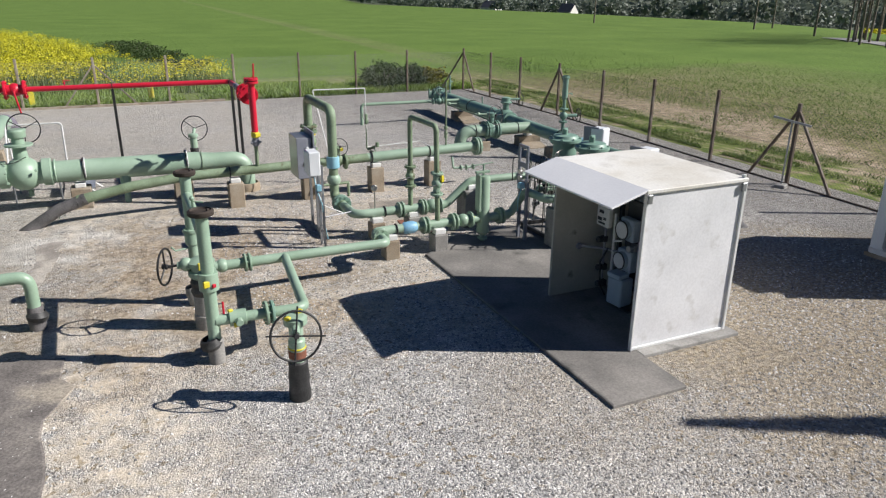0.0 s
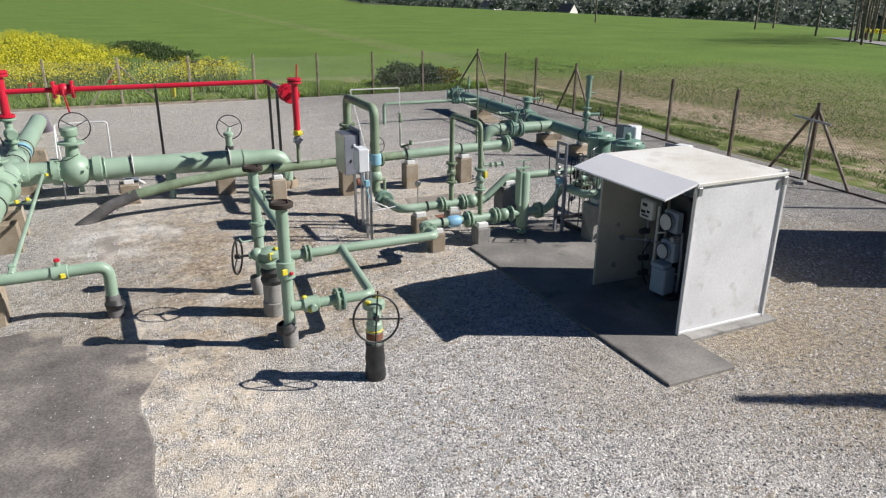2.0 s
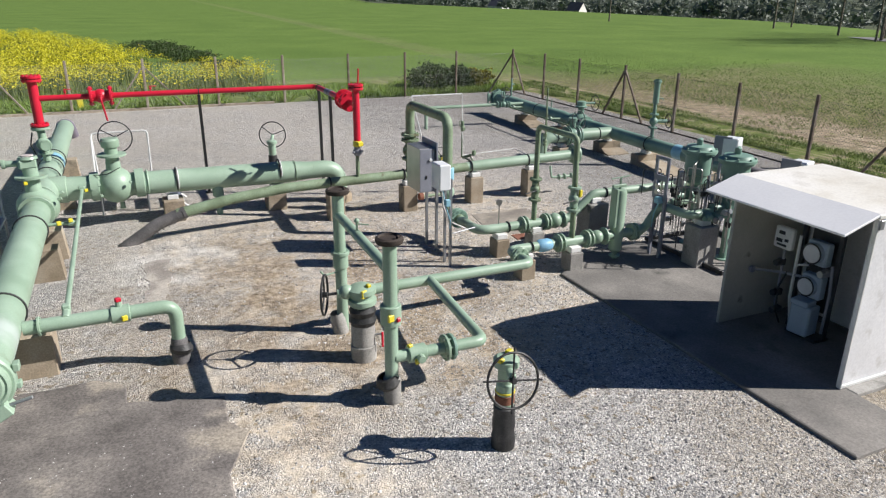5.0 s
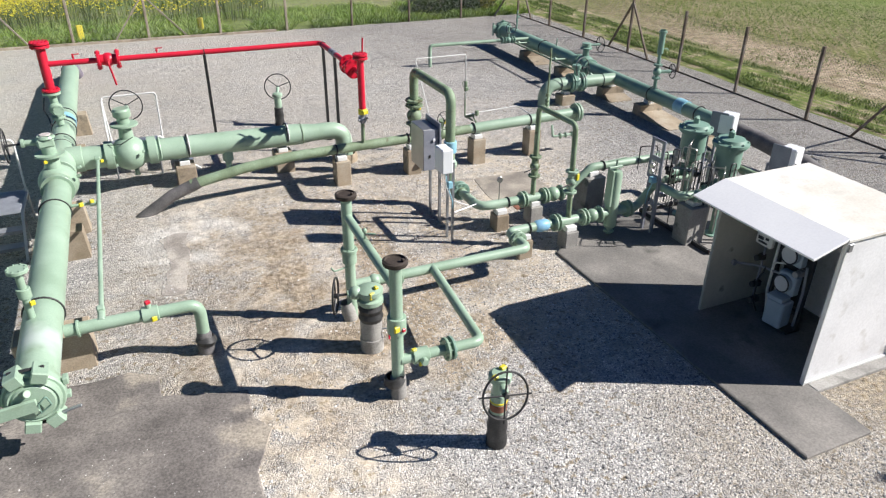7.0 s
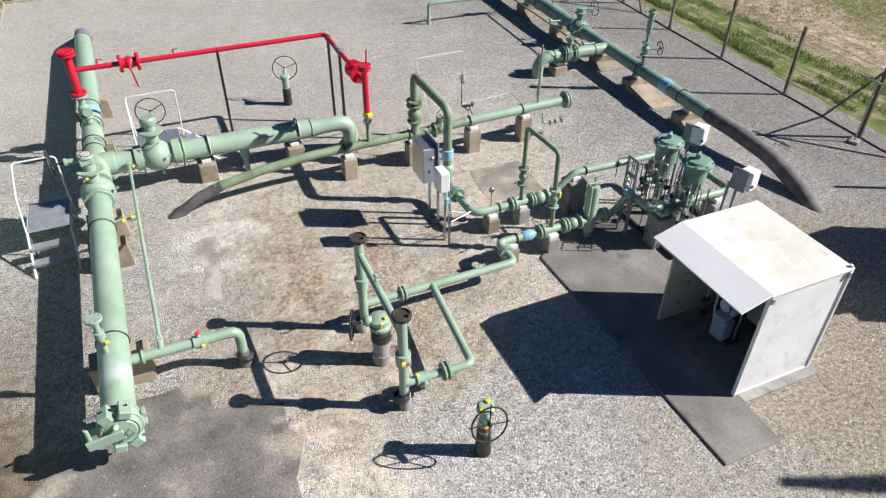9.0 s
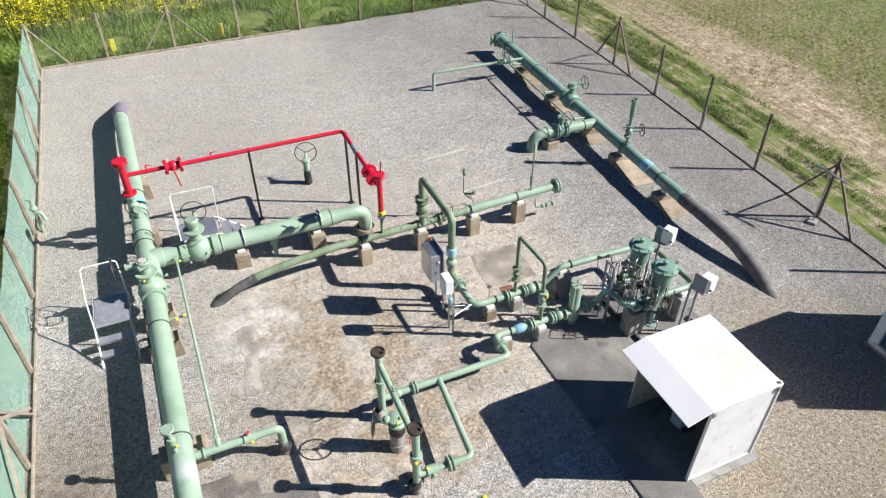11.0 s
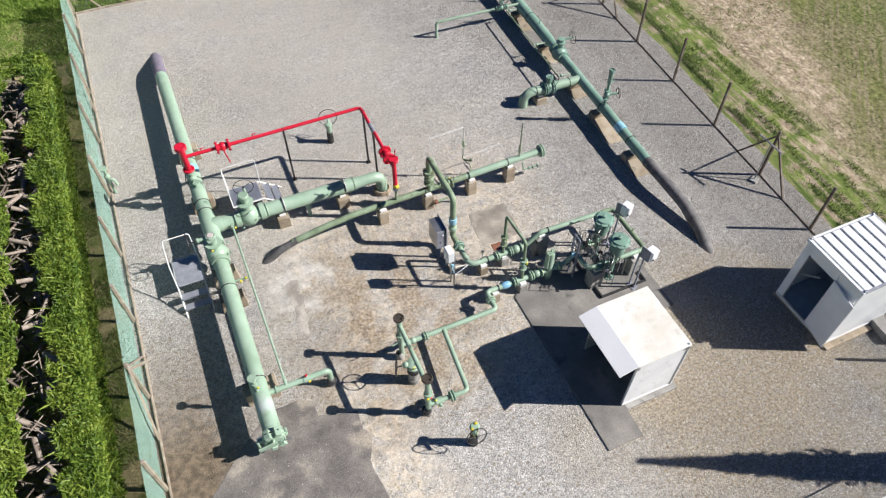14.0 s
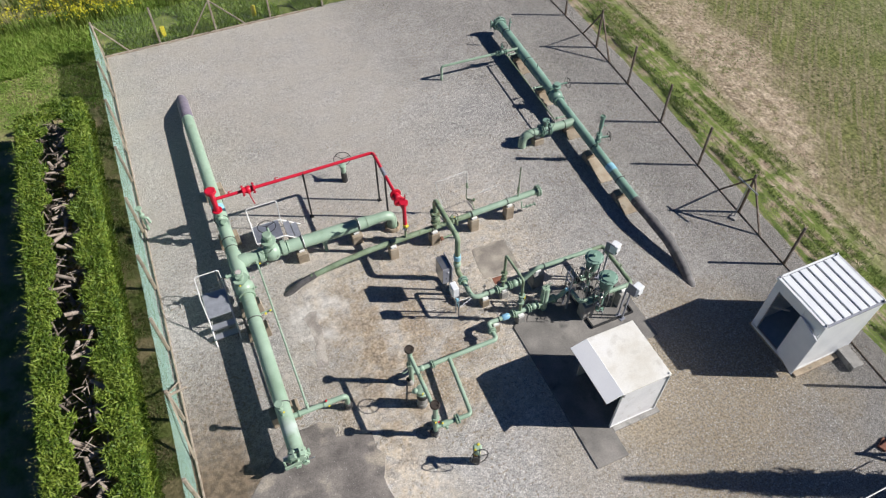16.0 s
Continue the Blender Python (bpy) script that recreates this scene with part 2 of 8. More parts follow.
def gravel_material():
    m = bpy.data.materials.new("gravel")
    m.use_nodes = True
    n, l = m.node_tree.nodes, m.node_tree.links
    out = n["Principled BSDF"]
    geo = n.new("ShaderNodeNewGeometry")

    def noise_tex(scale, detail=4):
        t = n.new("ShaderNodeTexNoise")
        t.inputs["Scale"].default_value, t.inputs["Detail"].default_value = scale, detail
        l.new(geo.outputs["Position"], t.inputs["Vector"])
        return t.outputs["Fac"]

    def ranged(value, a, b, c=0.0, d=1.0):
        r = n.new("ShaderNodeMapRange")
        for key, v in (("From Min", a), ("From Max", b), ("To Min", c), ("To Max", d)):
            r.inputs[key].default_value = v
        l.new(value, r.inputs["Value"])
        return r.outputs["Result"]

    def maths(op, a, b):
        k = n.new("ShaderNodeMath")
        k.operation = op
        for i, v in enumerate((a, b)):
            if isinstance(v, (int, float)):
                k.inputs[i].default_value = v
            else:
                l.new(v, k.inputs[i])
        return k.outputs[0]

    def mixed(f, a, b):
        k = n.new("ShaderNodeMix")
        k.data_type = 'RGBA'
        l.new(f, k.inputs[0])
        for i, v in ((6, a), (7, b)):
            if isinstance(v, tuple):
                k.inputs[i].default_value = (*v, 1)
            else:
                l.new(v, k.inputs[i])
        return k.outputs[2]

    vor = n.new("ShaderNodeTexVoronoi")
    vor.inputs["Scale"].default_value = 46
    # uneven stones: the cells are bent by noise so that no two are alike
    warp = n.new("ShaderNodeTexNoise")
    warp.inputs["Scale"].default_value, warp.inputs["Detail"].default_value = 26, 3
    l.new(geo.outputs["Position"], warp.inputs["Vector"])
    vadd = n.new("ShaderNodeVectorMath")
    vadd.operation = 'MULTIPLY_ADD'
    vadd.inputs[1].default_value = (0.06, 0.06, 0.06)
    l.new(warp.outputs["Color"], vadd.inputs[0])
    l.new(geo.outputs["Position"], vadd.inputs[2])
    l.new(vadd.outputs["Vector"], vor.inputs["Vector"])
    sep = n.new("ShaderNodeSeparateColor")
    l.new(vor.outputs["Color"], sep.inputs["Color"])
    stone = n.new("ShaderNodeValToRGB")
    e = stone.color_ramp.elements
    for i in range(3):
        e.new(0.5)
    for i, (p, c) in enumerate(((0.0, (0.12, 0.117, 0.113)), (0.24, (0.30, 0.291, 0.281)), (0.50, (0.43, 0.414, 0.395)), (0.78, (0.50, 0.468, 0.425)), (1.0, (0.72, 0.70, 0.67)))):
        e[i].position, e[i].color = p, (*c, 1)
    l.new(sep.outputs["Red"], stone.inputs["Fac"])
    pos = n.new("ShaderNodeSeparateXYZ")
    l.new(geo.outputs["Position"], pos.inputs[0])
    # trodden sandy ground: a band through the middle of the yard, broken up by noise
    rough_edge = maths('MULTIPLY', maths('SUBTRACT', noise_tex(0.55, 6), 0.5), 5.5)
    strip = ranged(maths('ADD', maths('ABSOLUTE', maths('SUBTRACT', pos.outputs["X"], -0.1), 0), maths('MULTIPLY', rough_edge, 0.5)), 1.75, 0.3)
    middle = maths('ADD', maths('ABSOLUTE', maths('SUBTRACT', pos.outputs["X"], 3.4), 0), rough_edge)
    middle = maths('MULTIPLY', ranged(middle, 6.6, 3.4, 0.0, 0.92), maths('MULTIPLY', ranged(maths('ADD', pos.outputs["Y"], rough_edge), 8.2, 9.8), ranged(maths('ADD', pos.outputs["Y"], rough_edge), 22.0, 17.0)))
    sandy = maths('MAXIMUM', maths('MULTIPLY', strip, ranged(pos.outputs["Y"], 13.0, 10.0)), middle)
    sandy = maths('MULTIPLY', sandy, ranged(noise_tex(3.5, 8), 0.30, 0.62, 0.10, 0.88))
    colour = mixed(sandy, stone.outputs["Color"], mixed(ranged(noise_tex(9.0, 8), 0.35, 0.65), (0.36, 0.30, 0.225), (0.52, 0.455, 0.365)))
    # trodden brown earth within the sandy ground
    brown = maths('MULTIPLY', middle, ranged(noise_tex(1.1, 8), 0.40, 0.56, 0.0, 0.9))
    brown = maths('MULTIPLY', brown, maths('MULTIPLY', ranged(pos.outputs["Y"], 17.5, 14.0), ranged(maths('ADD', pos.outputs["X"], rough_edge), 5.0, 3.0, 0.15, 1.0)))
    colour = mixed(brown, colour, mixed(ranged(noise_tex(11.0, 8), 0.4, 0.6), (0.21, 0.155, 0.095), (0.40, 0.32, 0.23)))
    # small brown crumbs of earth and moss
    crumbs = maths('MULTIPLY', ranged(noise_tex(9.0, 8), 0.56, 0.64), ranged(noise_tex(0.5, 4), 0.38, 0.55, 0.0, 0.8))
    colour = mixed(crumbs, colour, (0.22, 0.17, 0.10))
    # pale dust blown over the ground beside the wrapped pipe
    ex, ey = maths('SUBTRACT', pos.outputs["X"], -1.3), maths('SUBTRACT', pos.outputs["Y"], 14.7)
    pale = maths('SQRT', maths('ADD', maths('POWER', ex, 2.0), maths('POWER', ey, 2.0)), 0)
    pale = maths('MULTIPLY', ranged(maths('ADD', pale, maths('MULTIPLY', rough_edge, 0.7)), 1.7, 0.5, 0.0, 0.75), ranged(noise_tex(1.6, 6), 0.35, 0.6))
    colour = mixed(pale, colour, (0.60, 0.575, 0.535))
    # broad damp and dusty patches
    tone = n.new("ShaderNodeHueSaturation")
    blotch = n.new("ShaderNodeMath")
    blotch.operation = 'MULTIPLY'
    l.new(colour, tone.inputs["Color"])
    l.new(ranged(maths('ADD', maths('MULTIPLY', noise_tex(0.22, 5), 0.6), maths('MULTIPLY', noise_tex(1.5, 8), 0.4)), 0.32, 0.68, 0.80, 1.24), blotch.inputs[0])
    # fresh stone is paler westward; eastward darkening also paints the stones' self-shade
    front = ranged(maths('ADD', pos.outputs["Y"], rough_edge), 11.5, 7.5)
    fresh_shade = maths('ADD', maths('MULTIPLY', front, ranged(maths('ADD', pos.outputs["X"], maths('MULTIPLY', rough_edge, 0.5)), 5.5, 9.5, 0.27, -0.43)), 1.10)
    l.new(fresh_shade, blotch.inputs[1])
    l.new(maths('MULTIPLY', blotch.outputs[0], maths('MULTIPLY', ranged(noise_tex(55, 3), 0.3, 0.7, 0.80, 1.20), ranged(noise_tex(5.5, 6), 0.3, 0.7, 0.84, 1.18))), tone.inputs["Value"])
    dusty = maths('MULTIPLY', maths('MULTIPLY', ranged(maths('ADD', pos.outputs["Y"], rough_edge), 16.0, 23.0), ranged(maths('ADD', pos.outputs["X"], rough_edge), 10.0, 5.0)), ranged(noise_tex(0.8, 7), 0.3, 0.65, 0.25, 0.75))
    tone_colour = mixed(dusty, tone.outputs["Color"], mixed(ranged(noise_tex(16.0, 8), 0.35, 0.65), (0.40, 0.365, 0.31), (0.60, 0.555, 0.485)))
    # the far and the fence side are darker and coarser stone
    darker = ranged(maths('ADD', maths('ADD', pos.outputs["X"], maths('MULTIPLY', pos.outputs["Y"], 0.25)), rough_edge), 12.6, 18.5, 0.0, 0.52)
    colour = mixed(darker, tone_colour, mixed(ranged(sep.outputs["Green"], 0.1, 0.9), (0.045, 0.042, 0.038), (0.34, 0.31, 0.27)))
    # tan stone round the shed and the cabinet
    dx, dy = maths('SUBTRACT', pos.outputs["X"], 9.5), maths('SUBTRACT', pos.outputs["Y"], 6.8)
    near = maths('SQRT', maths('ADD', maths('POWER', dx, 2.0), maths('POWER', dy, 2.0)), 0)
    tan = maths('MULTIPLY', ranged(maths('ADD', near, rough_edge), 5.8, 2.4), 0.66)
    colour = mixed(tan, colour, mixed(ranged(noise_tex(14.0, 8), 0.4, 0.62), (0.22, 0.17, 0.105), (0.56, 0.45, 0.29)))
    # moss and earth along the west fence
    earth = maths('MULTIPLY', ranged(maths('ADD', pos.outputs["X"], maths('MULTIPLY', rough_edge, 0.6)), -2.8, -4.6), ranged(pos.outputs["Y"], 16.0, 10.5, 0.0, 0.95))
    colour = mixed(earth, colour, mixed(ranged(noise_tex(5.0, 8), 0.4, 0.62), (0.13, 0.095, 0.06), (0.27, 0.20, 0.13)))
    l.new(colour, out.inputs["Base Color"])
    out.inputs["Roughness"].default_value = 0.92
    bmp = n.new("ShaderNodeBump")
    bmp.invert = True
    bmp.inputs["Strength"].default_value, bmp.inputs["Distance"].default_value = 1.0, 0.026
    height = maths('ADD', vor.outputs["Distance"], maths('MULTIPLY', noise_tex(22, 8), 1.4))
    l.new(ranged(sandy, 0.3, 0.9, 1.0, 0.3), bmp.inputs["Strength"])
    l.new(height, bmp.inputs["Height"])
    l.new(bmp.outputs["Normal"], out.inputs["Normal"])
    return m


GRAVEL = gravel_material()


def ground_material():
    m = bpy.data.materials.new("fields")
    m.use_nodes = True
    n, l = m.node_tree.nodes, m.node_tree.links
    out = n["Principled BSDF"]
    geo = n.new("ShaderNodeNewGeometry")
    pos = n.new("ShaderNodeSeparateXYZ")
    l.new(geo.outputs["Position"], pos.inputs[0])
    X, Y = pos.outputs["X"], pos.outputs["Y"]

    def noise_tex(scale, detail=4, stretch=None, turn=0.0):
        t = n.new("ShaderNodeTexNoise")
        t.inputs["Scale"].default_value, t.inputs["Detail"].default_value = scale, detail
        if stretch:
            mp = n.new("ShaderNodeMapping")
            mp.inputs["Scale"].default_value, mp.inputs["Rotation"].default_value = stretch, (0, 0, radians(turn))
            l.new(geo.outputs["Position"], mp.inputs["Vector"])
            l.new(mp.outputs["Vector"], t.inputs["Vector"])
        else:
            l.new(geo.outputs["Position"], t.inputs["Vector"])
        return t.outputs["Fac"]

    def ranged(value, a, b, c=0.0, d=1.0):
        r = n.new("ShaderNodeMapRange")
        for key, v in (("From Min", a), ("From Max", b), ("To Min", c), ("To Max", d)):
            r.inputs[key].default_value = v
        l.new(value, r.inputs["Value"])
        return r.outputs["Result"]

    def maths(op, a, b):
        k = n.new("ShaderNodeMath")
        k.operation = op
        for i, v in enumerate((a, b)):
            if isinstance(v, (int, float)):
                k.inputs[i].default_value = v
            else:
                l.new(v, k.inputs[i])
        return k.outputs[0]

    def mixed(f, a, b):
        k = n.new("ShaderNodeMix")
        k.data_type = 'RGBA'
        l.new(f, k.inputs[0])
        for i, v in ((6, a), (7, b)):
            if isinstance(v, tuple):
                k.inputs[i].default_value = (*v, 1)
            else:
                l.new(v, k.inputs[i])
        return k.outputs[2]

    wob = maths('MULTIPLY', maths('SUBTRACT', noise_tex(0.35, 6), 0.5), 5.0)
    soil = mixed(ranged(noise_tex(2.2, 8), 0.3, 0.7), (0.24, 0.185, 0.125), (0.46, 0.38, 0.28))
    grass = mixed(ranged(noise_tex(1.6, 8), 0.3, 0.7), (0.09, 0.135, 0.03), (0.205, 0.24, 0.075))
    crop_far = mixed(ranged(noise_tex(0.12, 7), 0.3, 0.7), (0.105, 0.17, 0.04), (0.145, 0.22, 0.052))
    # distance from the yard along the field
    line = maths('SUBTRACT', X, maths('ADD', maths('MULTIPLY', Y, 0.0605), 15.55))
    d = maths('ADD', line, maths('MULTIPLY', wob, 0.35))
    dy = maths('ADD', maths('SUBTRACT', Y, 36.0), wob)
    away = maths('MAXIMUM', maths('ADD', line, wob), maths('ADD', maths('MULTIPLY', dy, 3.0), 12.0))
    def askew(degrees, su, sv, detail=3):
        """Noise drawn out along a line that many degrees east of north."""
        a = radians(degrees)
        u = maths('SUBTRACT', maths('MULTIPLY', X, math.cos(a)), maths('MULTIPLY', Y, math.sin(a)))
        v = maths('ADD', maths('MULTIPLY', X, math.sin(a)), maths('MULTIPLY', Y, math.cos(a)))
        cx = n.new("ShaderNodeCombineXYZ")
        l.new(maths('MULTIPLY', u, su), cx.inputs[0])
        l.new(maths('MULTIPLY', v, sv), cx.inputs[1])
        t = n.new("ShaderNodeTexNoise")
        t.inputs["Scale"].default_value, t.inputs["Detail"].default_value = 1.0, detail
        l.new(cx.outputs[0], t.inputs["Vector"])
        return t.outputs["Fac"], u, v

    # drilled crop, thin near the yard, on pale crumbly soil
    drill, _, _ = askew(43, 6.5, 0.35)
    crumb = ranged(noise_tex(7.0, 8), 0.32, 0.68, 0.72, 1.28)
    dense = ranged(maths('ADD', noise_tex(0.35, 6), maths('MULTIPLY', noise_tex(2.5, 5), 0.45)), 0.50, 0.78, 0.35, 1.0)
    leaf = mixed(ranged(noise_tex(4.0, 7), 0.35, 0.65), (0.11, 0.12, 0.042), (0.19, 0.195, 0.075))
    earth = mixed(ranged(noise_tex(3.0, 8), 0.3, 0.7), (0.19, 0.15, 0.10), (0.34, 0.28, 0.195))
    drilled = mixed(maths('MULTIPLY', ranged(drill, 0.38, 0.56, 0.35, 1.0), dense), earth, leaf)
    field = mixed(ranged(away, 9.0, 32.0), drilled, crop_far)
    # a belt of bare earth turned by tractor wheels
    streak = noise_tex(1.0, 4, (4.5, 0.16, 1), 3.0)
    belt_noise = maths('MULTIPLY', maths('SUBTRACT', noise_tex(0.30, 7), 0.5), 4.5)
    far_edge = maths('ADD', ranged(Y, 12.0, 19.0, 4.6, 7.2), belt_noise)
    bare = maths('MULTIPLY', ranged(d, 3.5, 4.1), ranged(maths('SUBTRACT', far_edge, line), -0.5, 0.6))
    bare = maths('MULTIPLY', bare, maths('MULTIPLY', ranged(Y, 34.0, 25.0, 0.15, 1.0), ranged(noise_tex(1.8, 7), 0.34, 0.50, 0.25, 1.0)))
    field = mixed(bare, field, soil)
    # wheel marks with their cleats
    for heading, offset, lo, hi, strength in ((61, -5.4, 7.0, 22.0, 0.75), (61, -7.4, 7.0, 22.0, 0.7), (4, 19.3, 3.4, 9.0, 0.6), (9, 17.6, 3.4, 9.0, 0.6)):
        wav, u, v = askew(heading, 0.4, 0.25)
        off = maths('ABSOLUTE', maths('ADD', maths('SUBTRACT', u, offset), maths('MULTIPLY', maths('SUBTRACT', wav, 0.5), 0.8)), 0)
        cleat = maths('SINE', maths('ADD', maths('MULTIPLY', v, 22.0), maths('MULTIPLY', off, 14.0)), 0)
        mark = maths('MULTIPLY', maths('MULTIPLY', ranged(off, 0.30, 0.24), ranged(cleat, -0.1, 0.5)), maths('MULTIPLY', ranged(line, lo, lo + 1.0), ranged(line, hi, hi - 3.0)))
        field = mixed(maths('MULTIPLY', mark, maths('MULTIPLY', ranged(noise_tex(0.9, 5), 0.38, 0.55), strength)), field, (0.135, 0.105, 0.07))
    shade = n.new("ShaderNodeHueSaturation")
    l.new(field, shade.inputs["Color"])
    l.new(crumb, shade.inputs["Value"])
    field = shade.outputs["Color"]
    verge = maths('MULTIPLY', maths('MULTIPLY', ranged(d, 4.4, 3.2), ranged(Y, 44.0, 38.0)), ranged(maths('ADD', maths('MULTIPLY', streak, 0.45), maths('MULTIPLY', noise_tex(1.4, 8), 0.55)), 0.41, 0.52))
    verge_back = maths('MULTIPLY', ranged(dy, 6.0, 2.0), ranged(X, 17.0, 13.0))
    west = maths('MULTIPLY', ranged(X, -5.9, -6.1), ranged(maths('ADD', Y, wob), 44.0, 38.0))
    strip_soil = maths('MULTIPLY', ranged(d, 4.4, 3.6), ranged(Y, 44.0, 38.0))
    field = mixed(strip_soil, field, soil)
    lawn = maths('MAXIMUM', maths('MAXIMUM', verge, verge_back), west)
    colour = mixed(lawn, field, grass)
    dirt_west = maths('MULTIPLY', west, ranged(noise_tex(0.9, 6), 0.42, 0.60, 0.0, 0.75))
    colour = mixed(dirt_west, colour, (0.35, 0.28, 0.165))
    # distant land, with haze put into its greyed blue-green
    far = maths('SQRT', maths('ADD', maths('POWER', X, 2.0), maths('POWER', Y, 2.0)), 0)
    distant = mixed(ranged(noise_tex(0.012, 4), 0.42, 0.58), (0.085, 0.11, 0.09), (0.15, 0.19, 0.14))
    # woodland floor past the field's edge
    edge = maths('MINIMUM', maths('ADD', maths('MULTIPLY', Y, 0.71), 45.0), maths('ADD', maths('MULTIPLY', Y, 0.09), 127.0))
    wood = ranged(maths('SUBTRACT', X, edge), 38.0, 52.0)
    colour = mixed(wood, colour, mixed(ranged(noise_tex(0.05, 6), 0.4, 0.6), (0.06, 0.075, 0.045), (0.11, 0.125, 0.08)))
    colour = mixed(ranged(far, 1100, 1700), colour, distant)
    l.new(colour, out.inputs["Base Color"])
    out.inputs["Roughness"].default_value = 0.95
    out.inputs["Specular IOR Level"].default_value = 0.1
    bmp = n.new("ShaderNodeBump")
    bmp.inputs["Strength"].default_value, bmp.inputs["Distance"].default_value = 0.8, 0.08
    l.new(maths('ADD', noise_tex(6, 6), maths('MULTIPLY', noise_tex(0.8, 4, (3.0, 0.4, 1)), 1.0)), bmp.inputs["Height"])
    l.new(bmp.outputs["Normal"], out.inputs["Normal"])
    return m


FIELDS = ground_material()


# ---- building helpers ----
class Geo:
    """A growing mesh in world metres."""

    def __init__(self):
        self.v, self.f = [], []

    def add(self, verts, faces):
        k = len(self.v)
        self.v.extend(verts)
        self.f.extend([tuple(i + k for i in f) for f in faces])
        return self

    def box(self, c, s, rz=0.0, bevel=0.008, tilt=None):
        bm = bmesh.new()
        bmesh.ops.create_cube(bm, size=1)
        bmesh.ops.scale(bm, vec=s, verts=bm.verts)
        if bevel:
            bmesh.ops.bevel(bm, geom=list(bm.edges), offset=min(bevel, min(s) * 0.4), segments=1, affect='EDGES')
        m = Matrix.Translation(c) @ Euler([radians(a) for a in (tilt or (0, 0, rz))]).to_matrix().to_4x4()
        bm.verts.index_update()
        self.add([tuple(m @ v.co) for v in bm.verts], [tuple(v.index for v in f.verts) for f in bm.faces])
        bm.free()
        return self

    def lathe(self, profile, origin, axis=(0, 0, 1), seg=20):
        """profile: (radius, height along the axis) rows."""
        a = Vector(axis).normalized()
        q = Vector((0, 0, 1)).rotation_difference(a).to_matrix()
        o = Vector(origin)
        verts, faces, rings = [], [], []
        for r, h in profile:
            if r <= 1e-6:
                rings.append([len(verts)])
                verts.append(tuple(o + q @ Vector((0, 0, h))))
            else:
                rings.append(list(range(len(verts), len(verts) + seg)))
                for i in range(seg):
                    t = 2 * math.pi * i / seg
                    verts.append(tuple(o + q @ Vector((r * math.cos(t), r * math.sin(t), h))))
        for A, B in zip(rings, rings[1:]):
            for i in range(seg):
                j = (i + 1) % seg
                if len(A) == 1 and len(B) == 1:
                    continue
                if len(A) == 1:
                    faces.append((A[0], B[j], B[i]))
                elif len(B) == 1:
                    faces.append((A[i], A[j], B[0]))
                else:
                    faces.append((A[i], A[j], B[j], B[i]))
        return self.add(verts, faces)

    def cyl(self, p, q, r, seg=16, chamfer=0.006):
        p, q = Vector(p), Vector(q)
        h = (q - p).length
        c = min(chamfer, r * 0.4, h * 0.3)
        return self.lathe([(0, 0), (r - c, 0), (r, c), (r, h - c), (r - c, h), (0, h)], p, q - p, seg)

    def tube(self, points, r, fillet=0.0, seg=16, steps=6):
        pts = [Vector(p) for p in points]
        path = [pts[0]]
        for a, b, c in zip(pts, pts[1:], pts[2:]):
            u, w = (a - b).normalized(), (c - b).normalized()
            ang = u.angle(w)
            if fillet <= 0 or ang > 3.1:
                path.append(b)
                continue
            d = min(fillet / math.tan(ang / 2), (a - b).length * 0.49 if a is not pts[0] else (a - b).length * 0.95, (c - b).length * 0.49 if c is not pts[-1] else (c - b).length * 0.95)
            p0, p1 = b + u * d, b + w * d
            for i in range(steps + 1):
                t = i / steps
                path.append(p0 * (1 - t) ** 2 + b * 2 * t * (1 - t) + p1 * t * t)
        path.append(pts[-1])
        tangents = [(path[min(i + 1, len(path) - 1)] - path[max(i - 1, 0)]).normalized() for i in range(len(path))]
        side = tangents[0].orthogonal().normalized()
        verts, faces = [], []
        for i, (p, t) in enumerate(zip(path, tangents)):
            if i:
                side = (tangents[i - 1].rotation_difference(t) @ side)
                side = (side - t * side.dot(t)).normalized()
            other = t.cross(side)
            for k in range(seg):
                x = 2 * math.pi * k / seg
                verts.append(tuple(p + (side * math.cos(x) + other * math.sin(x)) * r))
        for i in range(len(path) - 1):
            for k in range(seg):
                j = (k + 1) % seg
                faces.append((i * seg + k, i * seg + j, (i + 1) * seg + j, (i + 1) * seg + k))
        faces.append(tuple(range(seg - 1, -1, -1)))
        faces.append(tuple(range((len(path) - 1) * seg, len(path) * seg)))
        return self.add(verts, faces)

    def torus(self, c, axis, R, r, seg=32, sub=8):
        a = Vector(axis).normalized()
        q = Vector((0, 0, 1)).rotation_difference(a).to_matrix()
        verts, faces = [], []
        for i in range(seg):
            t = 2 * math.pi * i / seg
            for k in range(sub):
                s = 2 * math.pi * k / sub
                verts.append(tuple(Vector(c) + q @ Vector(((R + r * math.cos(s)) * math.cos(t), (R + r * math.cos(s)) * math.sin(t), r * math.sin(s)))))
        for i in range(seg):
            for k in range(sub):
                faces.append((i * sub + k, ((i + 1) % seg) * sub + k, ((i + 1) % seg) * sub + (k + 1) % sub, i * sub + (k + 1) % sub))
        return self.add(verts, faces)

    def ball(self, c, r, seg=20, rings=10, squash=1.0, axis=(0, 0, 1)):
        prof = [(r * math.sin(math.pi * i / rings), -r * squash * math.cos(math.pi * i / rings)) for i in range(rings + 1)]
        prof[0], prof[-1] = (0, -r * squash), (0, r * squash)
        return self.lathe(prof, c, axis, seg)

